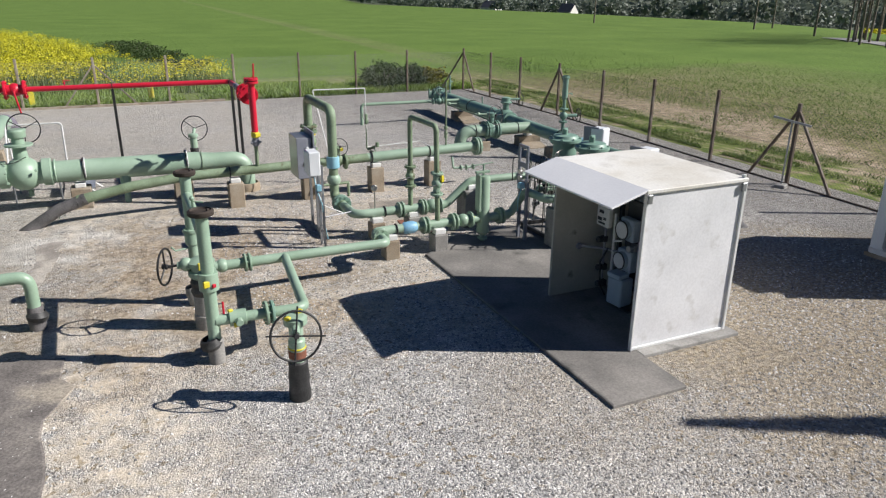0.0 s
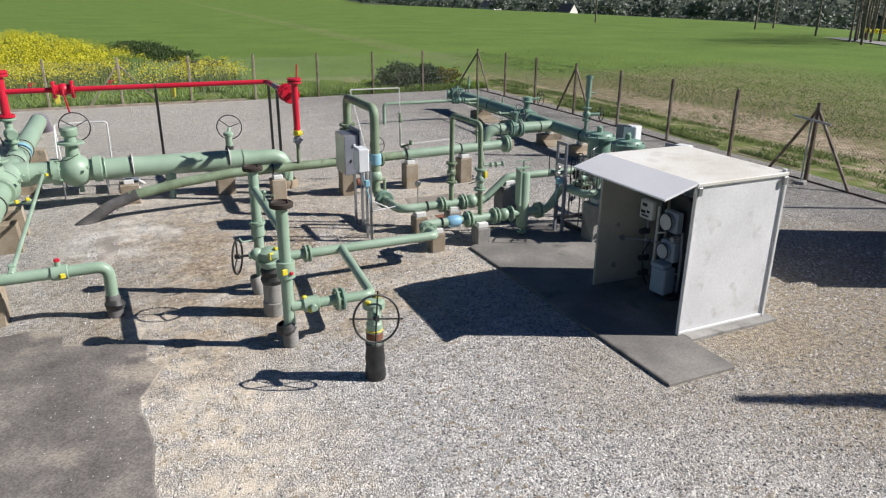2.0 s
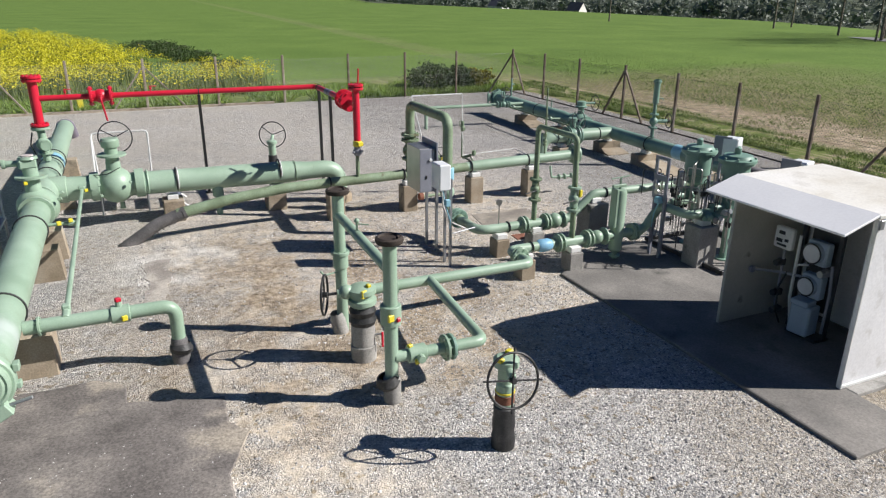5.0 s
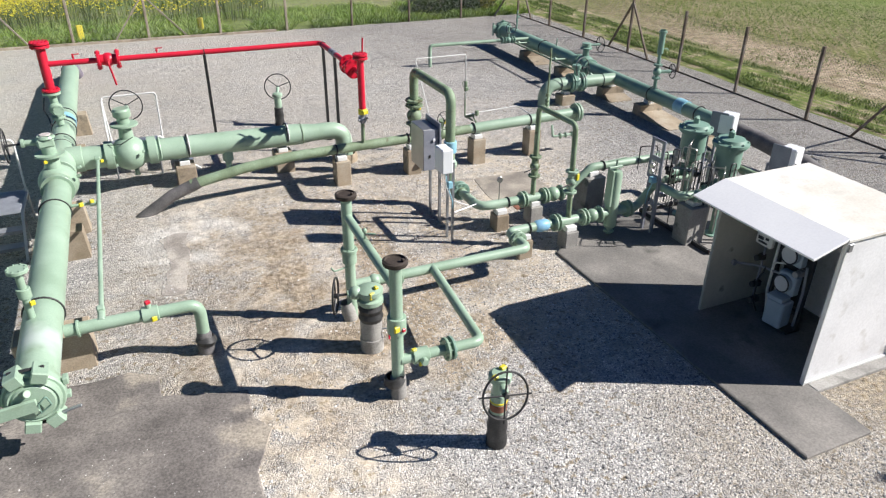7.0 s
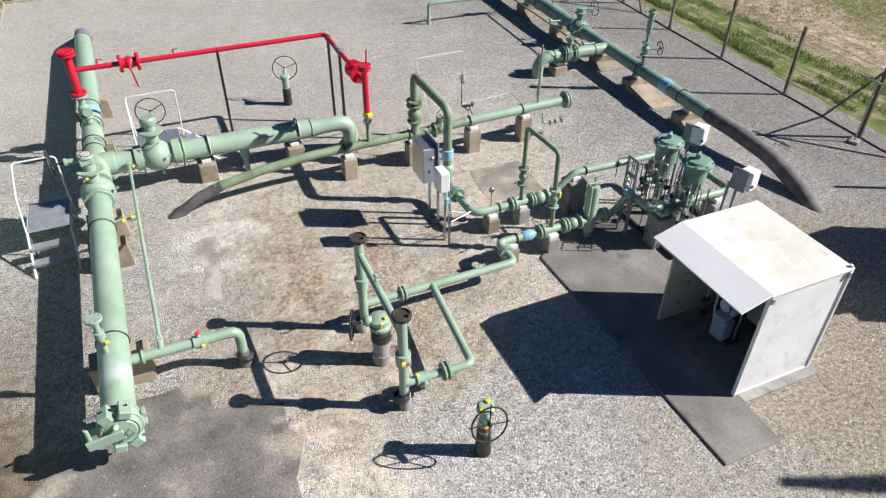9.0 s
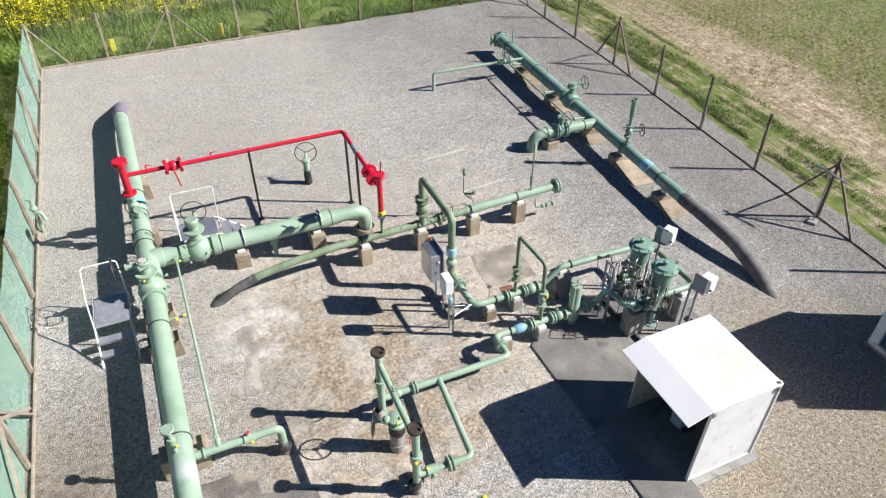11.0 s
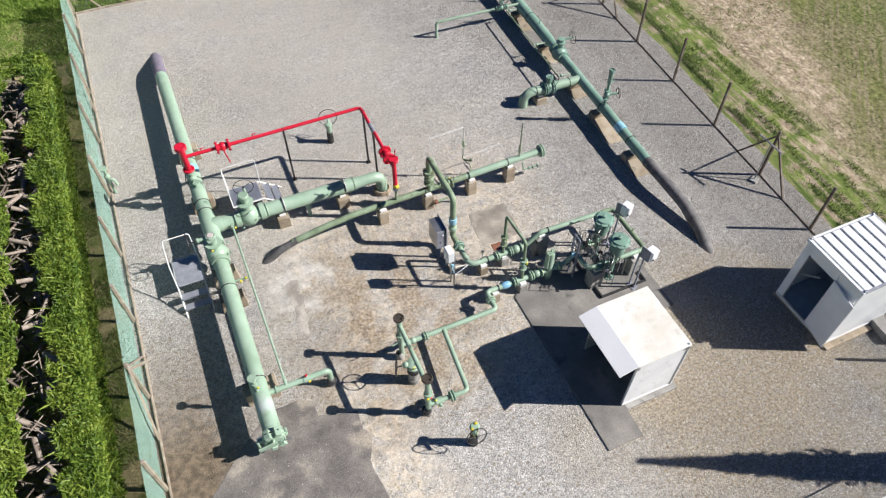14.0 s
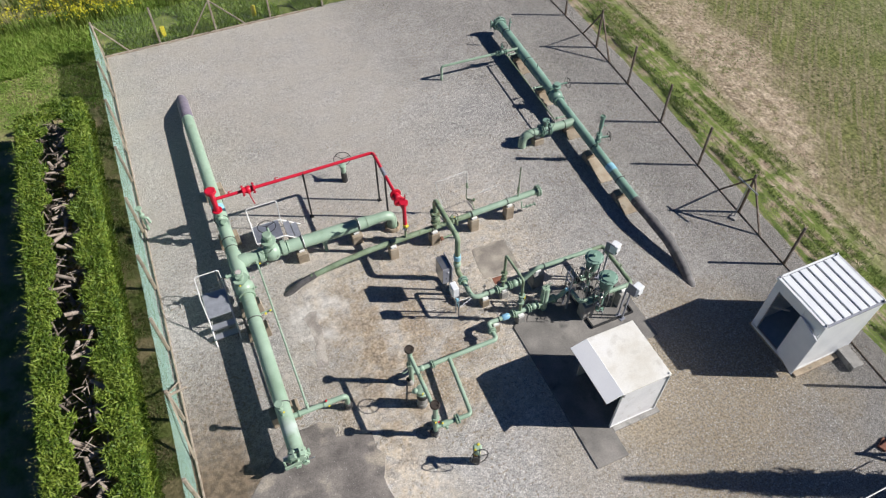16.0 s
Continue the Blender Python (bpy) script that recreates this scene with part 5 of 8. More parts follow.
# ---- low metering runs ----
def build_runs():
    a = pipe_thing("inlet_run", (5.4, 13.05, 0), "green inlet pipe run with flanged valves")
    z = 0.52
    part("pipe", Geo().tube([(4.42, 13.85, z), (4.42, 13.05, z), (6.35, 13.05, z)], 0.09, 0.26, 18, 8), GREEN, a)
    part("pipe", Geo().tube([(6.2, 13.05, z), (6.42, 13.05, z), (6.98, 13.05, 0.97), (9.25, 12.98, 0.97)], 0.085, 0.22, 18, 6), GREEN, a)
    for x in (5.36, 5.44, 5.86, 5.93, 6.28):
        part("flange", Geo().flange((x, 13.05, z), (1, 0, 0), 0.165, 0.035, 8), GREEN, a)
    part("valve_body", Geo().ball((6.10, 13.05, z), 0.15, 16, 8), GREEN, a)
    clamp(a, (5.05, 13.05, z), (1, 0, 0), 0.09)
    clamp(a, (7.25, 13.04, 0.97), (1, 0, 0), 0.085)
    part("gauge", Geo().cyl((4.85, 13.05, z), (4.85, 13.05, 0.98), 0.012, 8).cyl((4.85, 13.08, 1.03), (4.85, 13.03, 1.03), 0.06, 16), STAINLESS, a, "small dial gauge on a stem")
    b = pipe_thing("outlet_run", (5.4, 11.87, 0), "green outlet pipe run with blue joint and flanged valves")
    part("pipe", Geo().tube([(4.42, 11.25, 0.55), (4.42, 11.87, 0.53), (7.25, 11.87, 0.53)], 0.085, 0.16, 18, 6), GREEN, b)
    part("blue_joint", Geo().lathe([(0.088, 0), (0.115, 0.05), (0.115, 0.22), (0.088, 0.28)], (4.98, 11.87, 0.53), (1, 0, 0), 18), BLUE_DEEP, b, "pale blue insulating joint")
    for x in (5.40, 5.48, 6.0, 6.08, 6.40, 7.02, 7.10):
        part("flange", Geo().flange((x, 11.87, 0.53), (1, 0, 0), 0.165, 0.035, 8), GREEN, b)
    part("flange", Geo().flange((4.42, 11.48, 0.55), (0, 1, 0), 0.155, 0.035, 8), GREEN, b)
    part("flange", Geo().flange((4.42, 11.56, 0.55), (0, 1, 0), 0.155, 0.035, 8), GREEN, b)
    part("valve_body", Geo().ball((6.24, 11.87, 0.53), 0.13, 16, 8), GREEN, b)
    tag(b, (6.43, 11.80, 0.56), (0.06, 0.06, 0.16))
    clamp(b, (4.85, 11.87, 0.53), (1, 0, 0), 0.085)
    part("pipe", Geo().tube([(7.1, 11.87, 0.53), (7.3, 11.87, 0.55), (7.58, 11.80, 1.0), (7.62, 11.1, 1.0), (9.55, 11.05, 1.0)], 0.08, 0.18, 16, 6), GREEN, b)
    s = pipe_thing("service_pipe", (2.7, 11.16, 0), "pale green service pipe with a side loop")
    part("pipe", Geo().tube([(4.42, 11.3, 0.55), (4.42, 11.16, 0.55), (1.3, 11.16, 0.55)], 0.082, 0.14, 18, 6), GREEN, s)
    part("loop", Geo().tube([(2.62, 11.16, 0.56), (2.42, 8.98, 0.60), (1.25, 9.02, 0.60)], 0.072, 0.14, 16, 6), GREEN, s)
    for x in (1.98, 2.05):
        part("flange", Geo().flange((x, 11.16, 0.55), (1, 0, 0), 0.15, 0.03, 8), GREEN, s)
    for x in (1.90, 1.98):
        part("flange", Geo().flange((x, 9.0, 0.60), (1, 0, 0), 0.165, 0.035, 8), GREEN_DARK if x > 1.95 else GREEN, s)
    part("valve_body", Geo().cyl((1.42, 9.02, 0.60), (1.64, 9.01, 0.60), 0.11, 16).cyl((1.53, 8.9, 0.60), (1.53, 8.82, 0.60), 0.05, 10), GREEN, s)
    tag(s, (1.50, 8.88, 0.56), (0.12, 0.05, 0.09))
    tag(s, (1.44, 9.0, 0.72), (0.09, 0.07, 0.05))
    part("valve_body", Geo().ball((1.62, 11.16, 0.55), 0.11, 14, 8), GREEN, s)
    for x, y, h in ((4.86, 13.0, 0.34), (5.66, 13.05, 0.36), (4.72, 11.84, 0.36), (5.70, 11.82, 0.36)):
        support(x, y, 0.28, 0.30, h, CONCRETE if x < 5 else CONCRETE_GREY)
    support(7.0, 13.05, 0.46, 0.42, 0.80, CONCRETE_GREY, label="tall grey concrete pier under the raised pipe")
    support(7.95, 11.08, 0.42, 0.40, 0.80, CONCRETE_GREY, label="tall grey concrete pier beside the shed")
    support(9.40, 11.05, 0.42, 0.40, 0.78, CONCRETE_GREY, label="tall grey concrete pier under the outlet pipe")
    # crossover
    n = pipe_thing("crossover_pipe", (5.62, 12.45, 0), "slim green crossover pipe with valves on both legs")
    part("pipe", Geo().tube([(5.62, 13.05, 0.55), (5.62, 13.05, 2.40), (5.66, 11.87, 2.40), (5.70, 11.87, 0.55)], 0.05, 0.12, 14, 6), GREEN_MOSS, n)
    for y, z0, m in ((13.05, 1.20, GREEN_MOSS), (11.87, 1.32, GREEN)):
        x = 5.62 if y > 12.5 else 5.68
        part("valve_body", Geo().ball((x, y, z0), 0.10, 14, 8).cyl((x, y, z0 - 0.16), (x, y, z0 + 0.16), 0.07, 12), m, n)
        for dz in (-0.20, 0.20):
            part("flange", Geo().flange((x, y, z0 + dz), (0, 0, 1), 0.12, 0.04, 6), m, n)
        part("lever", Geo().tube([(x - 0.05, y - 0.1, z0), (x - 0.32, y - 0.16, z0 - 0.02)], 0.012, 0, 8), STEEL_DARK, n)
    tag(n, (5.76, 11.80, 1.42), (0.10, 0.06, 0.18))
    # cartridge filter on the outlet run
    f = thing("filter_vessel", (6.72, 11.87, 0), "upright green filter vessel with clamp frame", "filter")
    part("vessel", Geo().lathe([(0, 0), (0.09, 0), (0.125, 0.05), (0.125, 1.12), (0.10, 1.18), (0, 1.2)], (6.68, 11.87, 0.2), (0, 0, 1), 20), GREEN, f)
    part("yoke", Geo().box((6.56, 11.86, 1.05), (0.05, 0.18, 0.72), 0, 0.008).box((6.64, 11.86, 1.46), (0.30, 0.06, 0.05), 0, 0.008).cyl((6.66, 11.86, 1.38), (6.66, 11.86, 1.62), 0.02, 8).tube([(6.45, 11.86, 1.60), (6.85, 11.84, 1.63)], 0.012, 0, 8), GREEN, f)
    part("drain", Geo().cyl((6.68, 11.87, 0.06), (6.68, 11.87, 0.22), 0.05, 12).flange((6.68, 11.87, 0.12), (0, 0, 1), 0.10, 0.03, 6), GREEN, f)


build_runs()


def build_regulators():
    """Two regulator pots with their tubing, panel and white boxes."""
    for i, (x, y, top) in enumerate(((8.62, 12.05, 2.0), (8.58, 11.08, 2.02))):
        t = thing("pressure_regulator", (x, y, 0), "blue-green pressure regulator with domed lid and tubing", "regulator", "regulators")
        part("body", Geo().lathe([(0.10, 0), (0.10, 0.35), (0.20, 0.42), (0.20, 0.55), (0.24, 0.58), (0.24, 0.95), (0.30, 0.96), (0.30, 1.02), (0.24, 1.03)], (x, y, top - 1.12), (0, 0, 1), 22), GREEN_DARK, t)
        part("lid", Geo().lathe([(0.33, 0), (0.33, 0.05), (0.27, 0.07), (0.24, 0.12), (0.08, 0.14), (0, 0.14)], (x, y, top - 0.12), (0, 0, 1), 24), GREEN_DARK, t)
        for a in range(8):
            p = (x + 0.295 * math.cos(a * 0.785), y + 0.295 * math.sin(a * 0.785), top - 0.15)
            part("lid_bolt", Geo().cyl(p, (p[0], p[1], top - 0.03), 0.02, 6, 0.002), GREEN_DARK, t)
        part("lid_cap", Geo().cyl((x - 0.02, y, top), (x - 0.02, y, top + 0.12), 0.06, 12).box((x - 0.02, y, top + 0.13), (0.16, 0.05, 0.03), 30, 0.006), GREEN_DARK, t)
        part("pilot", Geo().cyl((x - 0.42, y - 0.05, top - 0.75), (x - 0.42, y - 0.05, top - 0.45), 0.07, 12).box((x - 0.3, y, top - 0.62), (0.2, 0.08, 0.08), 0, 0.01), GALV, t, "bare metal pilot")
        part("inlet", Geo().cyl((x, y, top - 1.05), (x, y, 0.92), 0.09, 14).flange((x - 0.18, y, top - 0.95), (1, 0, 0), 0.17, 0.04, 8).cyl((x - 0.45, y, top - 0.95), (x, y, top - 0.95), 0.09, 14), GREEN_DARK, t)
        part("stand", Geo().cyl((x, y, 0.04), (x, y, top - 1.05), 0.07, 12).cyl((x, y, 0.04), (x, y, 0.07), 0.16, 14), GREEN_DARK, t)
        rnd = random.Random(20 + i)
        for k in range(20):
            ax, ay = x + rnd.uniform(-0.75, 0.12), y + rnd.uniform(-0.45, 0.35)
            bx, by = ax + rnd.uniform(-0.35, 0.35), ay + rnd.uniform(-0.3, 0.3)
            za, zb = rnd.uniform(0.15, 0.8), rnd.uniform(1.0, 1.75)
            part("impulse_tube", Geo().tube([(ax, ay, za), (ax, ay, zb), (bx, by, zb), (bx, by, zb - rnd.uniform(0.1, 0.5))], 0.011, 0.05, 6, 3), STAINLESS if k % 3 else STEEL_DARK, t)
        for k in range(9):
            c = (x - rnd.uniform(0.2, 0.75), y + rnd.uniform(-0.4, 0.3), rnd.uniform(0.5, 1.35))
            part("block_valve", Geo().box(c, (0.10, 0.07, 0.09), rnd.uniform(0, 90), 0.01).cyl(c, (c[0], c[1] - 0.1, c[2] + 0.05), 0.02, 8).cyl((c[0], c[1] - 0.1, c[2] + 0.05), (c[0], c[1] - 0.12, c[2] + 0.055), 0.045, 10), GALV if k % 2 else STEEL_DARK, t)
        part("manifold", Geo().tube([(x - 0.72, y - 0.12, 0.95), (x - 0.1, y - 0.12, 0.95)], 0.05, 0, 12).flange((x - 0.5, y - 0.12, 0.95), (1, 0, 0), 0.10, 0.03, 6).ball((x - 0.62, y - 0.12, 0.97), 0.085, 12, 6), GREEN_DARK if i else GREEN, t)
    t = pipe_thing("return_pipe", (9.6, 12, 0), "green return pipe closing the regulator loop")
    part("pipe", Geo().tube([(9.2, 12.98, 0.97), (9.72, 12.98, 0.97), (9.72, 11.05, 1.0), (9.45, 11.05, 1.0)], 0.08, 0.16, 16, 6), GREEN_MOSS, t)
    part("tap", Geo().cyl((9.72, 11.8, 1.05), (9.72, 11.8, 1.2), 0.02, 8).box((9.72, 11.8, 1.2), (0.05, 0.12, 0.02), 0, 0.004), GREEN_MOSS, t)
    for (x, y, z, rz, fx, fy) in ((9.5, 12.2, 1.86, 25, 9.40, 12.24), (9.22, 10.36, 1.80, 15, 9.16, 10.44)):
        b = thing("transmitter_box", (x, y, 0), "white instrument box on a grey steel upright", "instrument box", "instrument boxes")
        part("housing", Geo().box((x + 0.06, y - 0.04, z), (0.30, 0.30, 0.42), rz, 0.02), WHITE_BOX, b)
        part("back_plate", Geo().box((x - 0.12, y + 0.03, z - 0.02), (0.03, 0.34, 0.50), rz, 0.006), GREY_METAL, b)
        part("gland", Geo().cyl((x + 0.0, y - 0.2, z - 0.08), (x + 0.0, y - 0.24, z - 0.08), 0.035, 10), BLACK, b)
        part("upright", Geo().box((fx - 0.06, fy - 0.05, 0.85), (0.05, 0.05, 1.62), rz, 0.004), GREY_METAL, b)
        part("upright", Geo().box((fx - 0.12, fy + 0.12, 0.85), (0.05, 0.05, 1.62), rz, 0.004), GREY_METAL, b)
        part("foot", Geo().box((fx - 0.09, fy + 0.03, 0.05), (0.22, 0.34, 0.03), rz, 0.004), GREY_METAL, b)
    p = thing("gauge_board", (7.45, 11.7, 0), "grey steel instrument panel with square cut-outs", "panel")
    g = Geo()
    for c, s in (((7.45, 11.86, 1.55), (0.03, 0.07, 0.80)), ((7.45, 11.56, 1.55), (0.03, 0.07, 0.80)), ((7.45, 11.71, 1.92), (0.03, 0.24, 0.06)), ((7.45, 11.71, 1.56), (0.03, 0.24, 0.10)), ((7.45, 11.71, 1.2), (0.03, 0.24, 0.10))):
        g.box(c, s, 0, 0.004)
    part("plate", g, GREY_METAL, p)
    part("upright", Geo().box((7.48, 11.84, 0.62), (0.06, 0.06, 1.18), 0, 0.004), GREY_METAL, p)
    part("upright", Geo().box((7.48, 11.58, 0.62), (0.06, 0.06, 1.18), 0, 0.004), GREY_METAL, p)
    for z in (1.30, 1.42):
        part("gauge", Geo().cyl((7.43, 11.74, z), (7.38, 11.74, z), 0.05, 14), STAINLESS, p, "small dial gauge")
    part("sensor", Geo().box((7.40, 11.66, 1.16), (0.14, 0.12, 0.12), 0, 0.02).tube([(7.4, 11.66, 1.1), (7.36, 11.7, 0.9), (7.42, 11.8, 0.6)], 0.012, 0.08, 6), BLUE, p, "pale blue sensor head")
    s = thing("skid_frame", (8.5, 11, 0), "dark steel skid frame lying on the slab", "frame")
    for c, sz in (((8.75, 10.45, 0.09), (1.7, 0.06, 0.08)), ((8.75, 12.45, 0.09), (1.7, 0.06, 0.08)), ((7.92, 11.45, 0.09), (0.06, 1.94, 0.08)), ((9.58, 11.45, 0.09), (0.06, 1.94, 0.08))):
        part("rail", Geo().box(c, sz, 0, 0.004), STEEL_DARK, s)


build_regulators()


def build_boxes():
    """Electrical cabinets on galvanised channel posts beside the gooseneck."""
    t = thing("control_cabinet", (3.75, 14.0, 0), "stainless steel control cabinet on two channel posts", "cabinet")
    part("housing", Geo().box((3.62, 13.92, 1.62), (0.30, 0.62, 0.82), 0, 0.008), STAINLESS, t)
    door = part("door", Geo().box((3.62, 13.60, 1.62), (0.29, 0.02, 0.80), 0, 0.005), GREY_METAL, t, "grey cabinet door")
    part("knob", Geo().cyl((3.68, 13.59, 1.82), (3.68, 13.565, 1.82), 0.03, 12), WHITE_BOX, door)
    part("latch", Geo().box((3.60, 13.585, 1.50), (0.03, 0.015, 0.06), 0, 0.003), BLACK, door)
    part("back_plate", Geo().box((3.80, 13.9, 1.66), (0.03, 0.70, 0.95), 0, 0.004), GREY_METAL, t)
    for y in (13.66, 14.14):
        part("post", Geo().box((3.84, y, 0.9), (0.05, 0.05, 1.86), 0, 0.004), GALV, t)
    u = thing("junction_box", (3.72, 12.95, 0), "white plastic junction box on galvanised channel posts", "junction box")
    part("housing", Geo().box((3.60, 12.93, 1.68), (0.22, 0.36, 0.46), 0, 0.02), WHITE_BOX, u)
    part("side_plate", Geo().box((3.60, 13.12, 1.66), (0.16, 0.015, 0.30), 0, 0.004), DARK_IN, u)
    for x, y in ((3.74, 12.82), (3.74, 13.06)):
        part("post", Geo().box((x, y, 0.82), (0.045, 0.045, 1.64), 0, 0.004), GALV, u)
    part("cable", Geo().tube([(3.60, 12.86, 1.46), (3.62, 12.8, 1.2), (3.70, 12.74, 0.9), (3.76, 12.9, 0.5), (3.9, 13.2, 0.05)], 0.012, 0.1, 8), BLUE, u, "pale blue cable")
    part("cable", Geo().tube([(3.64, 13.0, 1.46), (3.68, 13.0, 1.1), (3.80, 13.0, 0.8), (4.2, 13.1, 0.58)], 0.011, 0.1, 8), WHITE_RAIL, u, "white cable")
    part("plug", Geo().box((3.66, 12.78, 1.22), (0.09, 0.07, 0.13), 0, 0.01), BLUE, u, "pale blue connector")
    part("brace", Geo().tube([(3.74, 12.82, 0.62), (4.35, 13.05, 0.60)], 0.012, 0, 6), GALV, u)


build_boxes()


def build_risers():
    """Two open-topped vent risers joined by a high pipe, with the sunk valve between them."""
    t = pipe_thing("vent_riser", (1.2, 10, 0), "pair of pale green vent risers joined by a high pipe")
    for y, top, z1 in ((11.10, 2.12, 0.0), (9.04, 2.08, 0.32)):
        part("riser", Geo().cyl((1.22, y, z1), (1.22, y, top), 0.082, 18), GREEN, t)
        # rusty rim; the dark dished disc stands in for the pipe's shaded mouth
        part("cap", Geo().lathe([(0.15, 0), (0.16, 0.02), (0.16, 0.06), (0.13, 0.075), (0.12, 0.05), (0, 0.05)], (1.22, y, top - 0.04), (0, 0, 1), 20), CAP, t, "dark rusty top of the open pipe")
        part("rim_lug", Geo().box((1.30, y - 0.06, top + 0.03), (0.04, 0.04, 0.05), 20, 0.008), CAP, t)
    part("link_pipe", Geo().tube([(1.22, 11.10, 1.78), (1.22, 9.04, 1.70)], 0.066, 0, 16), GREEN, t)
    part("tap", Geo().cyl((1.22, 10.25, 1.76), (1.22, 10.25, 1.98), 0.014, 8).ball((1.22, 10.25, 1.94), 0.035, 10, 6).tube([(1.22, 10.25, 1.9), (1.36, 10.18, 1.89)], 0.01, 0, 6), GREEN, t)
    part("valve_body", Geo().cyl((1.22, 9.04, 1.04), (1.22, 9.04, 1.28), 0.125, 18), GREEN, t)
    tag(t, (1.18, 8.92, 1.16), (0.12, 0.05, 0.12))
    tag(t, (1.27, 8.92, 1.13), (0.07, 0.05, 0.07), RED)
    part("coupling", Geo().flange((1.22, 11.10, 1.22), (0, 0, 1), 0.13, 0.05, 8).cyl((1.22, 11.1, 1.0), (1.22, 11.1, 1.2), 0.11, 16), GREEN, t)
    part("pressure_tap", Geo().tube([(1.15, 11.06, 0.95), (0.95, 11.0, 0.95), (0.90, 11.0, 1.02)], 0.014, 0.03, 8), GREEN, t)
    part("wrapped_foot", Geo().lathe([(0.105, -0.1), (0.11, 0.2), (0.105, 0.32), (0.09, 0.34)], (1.22, 9.04, 0), (0, 0, 1), 18), CONCRETE_GREY, t, "grey wrapped foot of the riser")
    part("torn_wrap", Geo().lathe([(0.12, 0), (0.15, 0.05), (0.12, 0.14), (0.09, 0.15)], (1.18, 9.03, 0.22), (-0.25, 0, 1), 14), BITUMEN, t, "torn black wrapping")
    part("wrapped_foot", Geo().lathe([(0.11, -0.1), (0.115, 0.22), (0.09, 0.32)], (1.18, 11.08, 0), (-0.2, 0, 1), 18), CONCRETE_GREY, t, "grey wrapped foot of the riser")
    v = thing("sunk_valve", (1.24, 10.2, 0), "green valve on a wrapped grey stand with side handwheel", "valve")
    part("stand", Geo().cyl((1.24, 10.2, -0.05), (1.24, 10.2, 0.22), 0.175, 20, 0.01).cyl((1.24, 10.2, 0.22), (1.24, 10.2, 0.58), 0.16, 20), CONCRETE_GREY, v)
    part("wrapping", Geo().lathe([(0.165, 0), (0.185, 0.06), (0.16, 0.13), (0.18, 0.20), (0.15, 0.27)], (1.24, 10.2, 0.52), (0, 0, 1), 18), BITUMEN, v, "loose black plastic wrapping")
    part("body", Geo().lathe([(0.15, 0), (0.19, 0.04), (0.19, 0.10), (0.15, 0.12), (0.15, 0.18), (0.19, 0.19), (0.19, 0.25), (0.10, 0.30), (0, 0.31)], (1.24, 10.2, 0.78), (0, 0, 1), 22), GREEN, v)
    part("gear_case", Geo().cyl((1.16, 10.22, 0.98), (0.92, 10.26, 0.98), 0.055, 12).ball((1.04, 10.24, 0.99), 0.10, 12, 8), GREEN, v)
    part("shaft", Geo().cyl((0.94, 10.26, 0.98), (0.78, 10.28, 0.98), 0.02, 8), STEEL_DARK, v)
    wheel(v, (0.76, 10.28, 0.98), (1, -0.45, 0), 0.26, 3, 0.016, BLACK, turn=0.9)
    tag(v, (1.22, 10.04, 1.0), (0.12, 0.05, 0.15))
    tag(v, (1.30, 10.1, 1.09), (0.08, 0.08, 0.06))
    part("side_tap", Geo().tube([(1.36, 10.12, 0.36), (1.46, 10.06, 0.38)], 0.014, 0, 8), GALV, v)
    part("red_lever", Geo().box((1.46, 10.05, 0.30), (0.03, 0.02, 0.22), 0, 0.006), RED, v, "small red lever")


build_risers()


def wheel_post(x, y, top, wc, axis, R, label, tags=True, knobs=True, wheel_mat=BLACK):
    t = thing("valve_post", (x, y, 0), label, "valve", "buried valves")
    part("wrapped_base", Geo().lathe([(0.13, -0.1), (0.135, 0.1), (0.12, 0.2), (0.13, 0.3), (0.115, 0.42), (0.12, 0.5), (0.10, 0.52)], (x, y, 0), (0, 0, 1), 18), BITUMEN, t, "black bitumen-wrapped base")
    part("stem", Geo().lathe([(0.10, 0), (0.10, 0.3), (0.085, 0.32), (0.085, top - 0.62), (0.10, top - 0.6), (0.10, top - 0.5)], (x, y, 0.48), (0, 0, 1), 18), GREEN, t)
    part("gearbox", Geo().lathe([(0.08, 0), (0.14, 0.02), (0.14, 0.09), (0.10, 0.12), (0, 0.13)], (x, y, top - 0.12), (0, 0, 1), 18).cyl((x, y, top - 0.05), Vector((x, y, top - 0.05)) + (Vector(wc) - Vector((x, y, top - 0.05))) * 0.9, 0.045, 12), GREEN, t)
    wheel(t, wc, axis, R, 4 if knobs else 3, 0.014, wheel_mat, knobs, 0.6)
    if tags:
        tag(t, (x - 0.1, y - 0.06, top), (0.10, 0.08, 0.06))
        tag(t, (x + 0.06, y + 0.05, top + 0.02), (0.12, 0.09, 0.05))
        part("red_collar", Geo().cyl((x, y, 0.56), (x, y, 0.66), 0.108, 16), RUST, t, "rusty red collar")
        part("yellow_ring", Geo().torus((x, y, 0.69), (0, 0, 1), 0.10, 0.012, 18, 6), YELLOW, t)
    return t


wheel_post(2.02, 7.72, 1.10, (1.97, 7.48, 0.95), (-0.02, -1, 0.30), 0.29, "buried valve post with large black handwheel and yellow tags")
wheel_post(2.22, 21.12, 0.92, (2.30, 21.36, 1.02), (-0.15, -1, 0.1), 0.35, "buried valve post with thin handwheel behind the red pipe", False, False, STEEL_DARK)


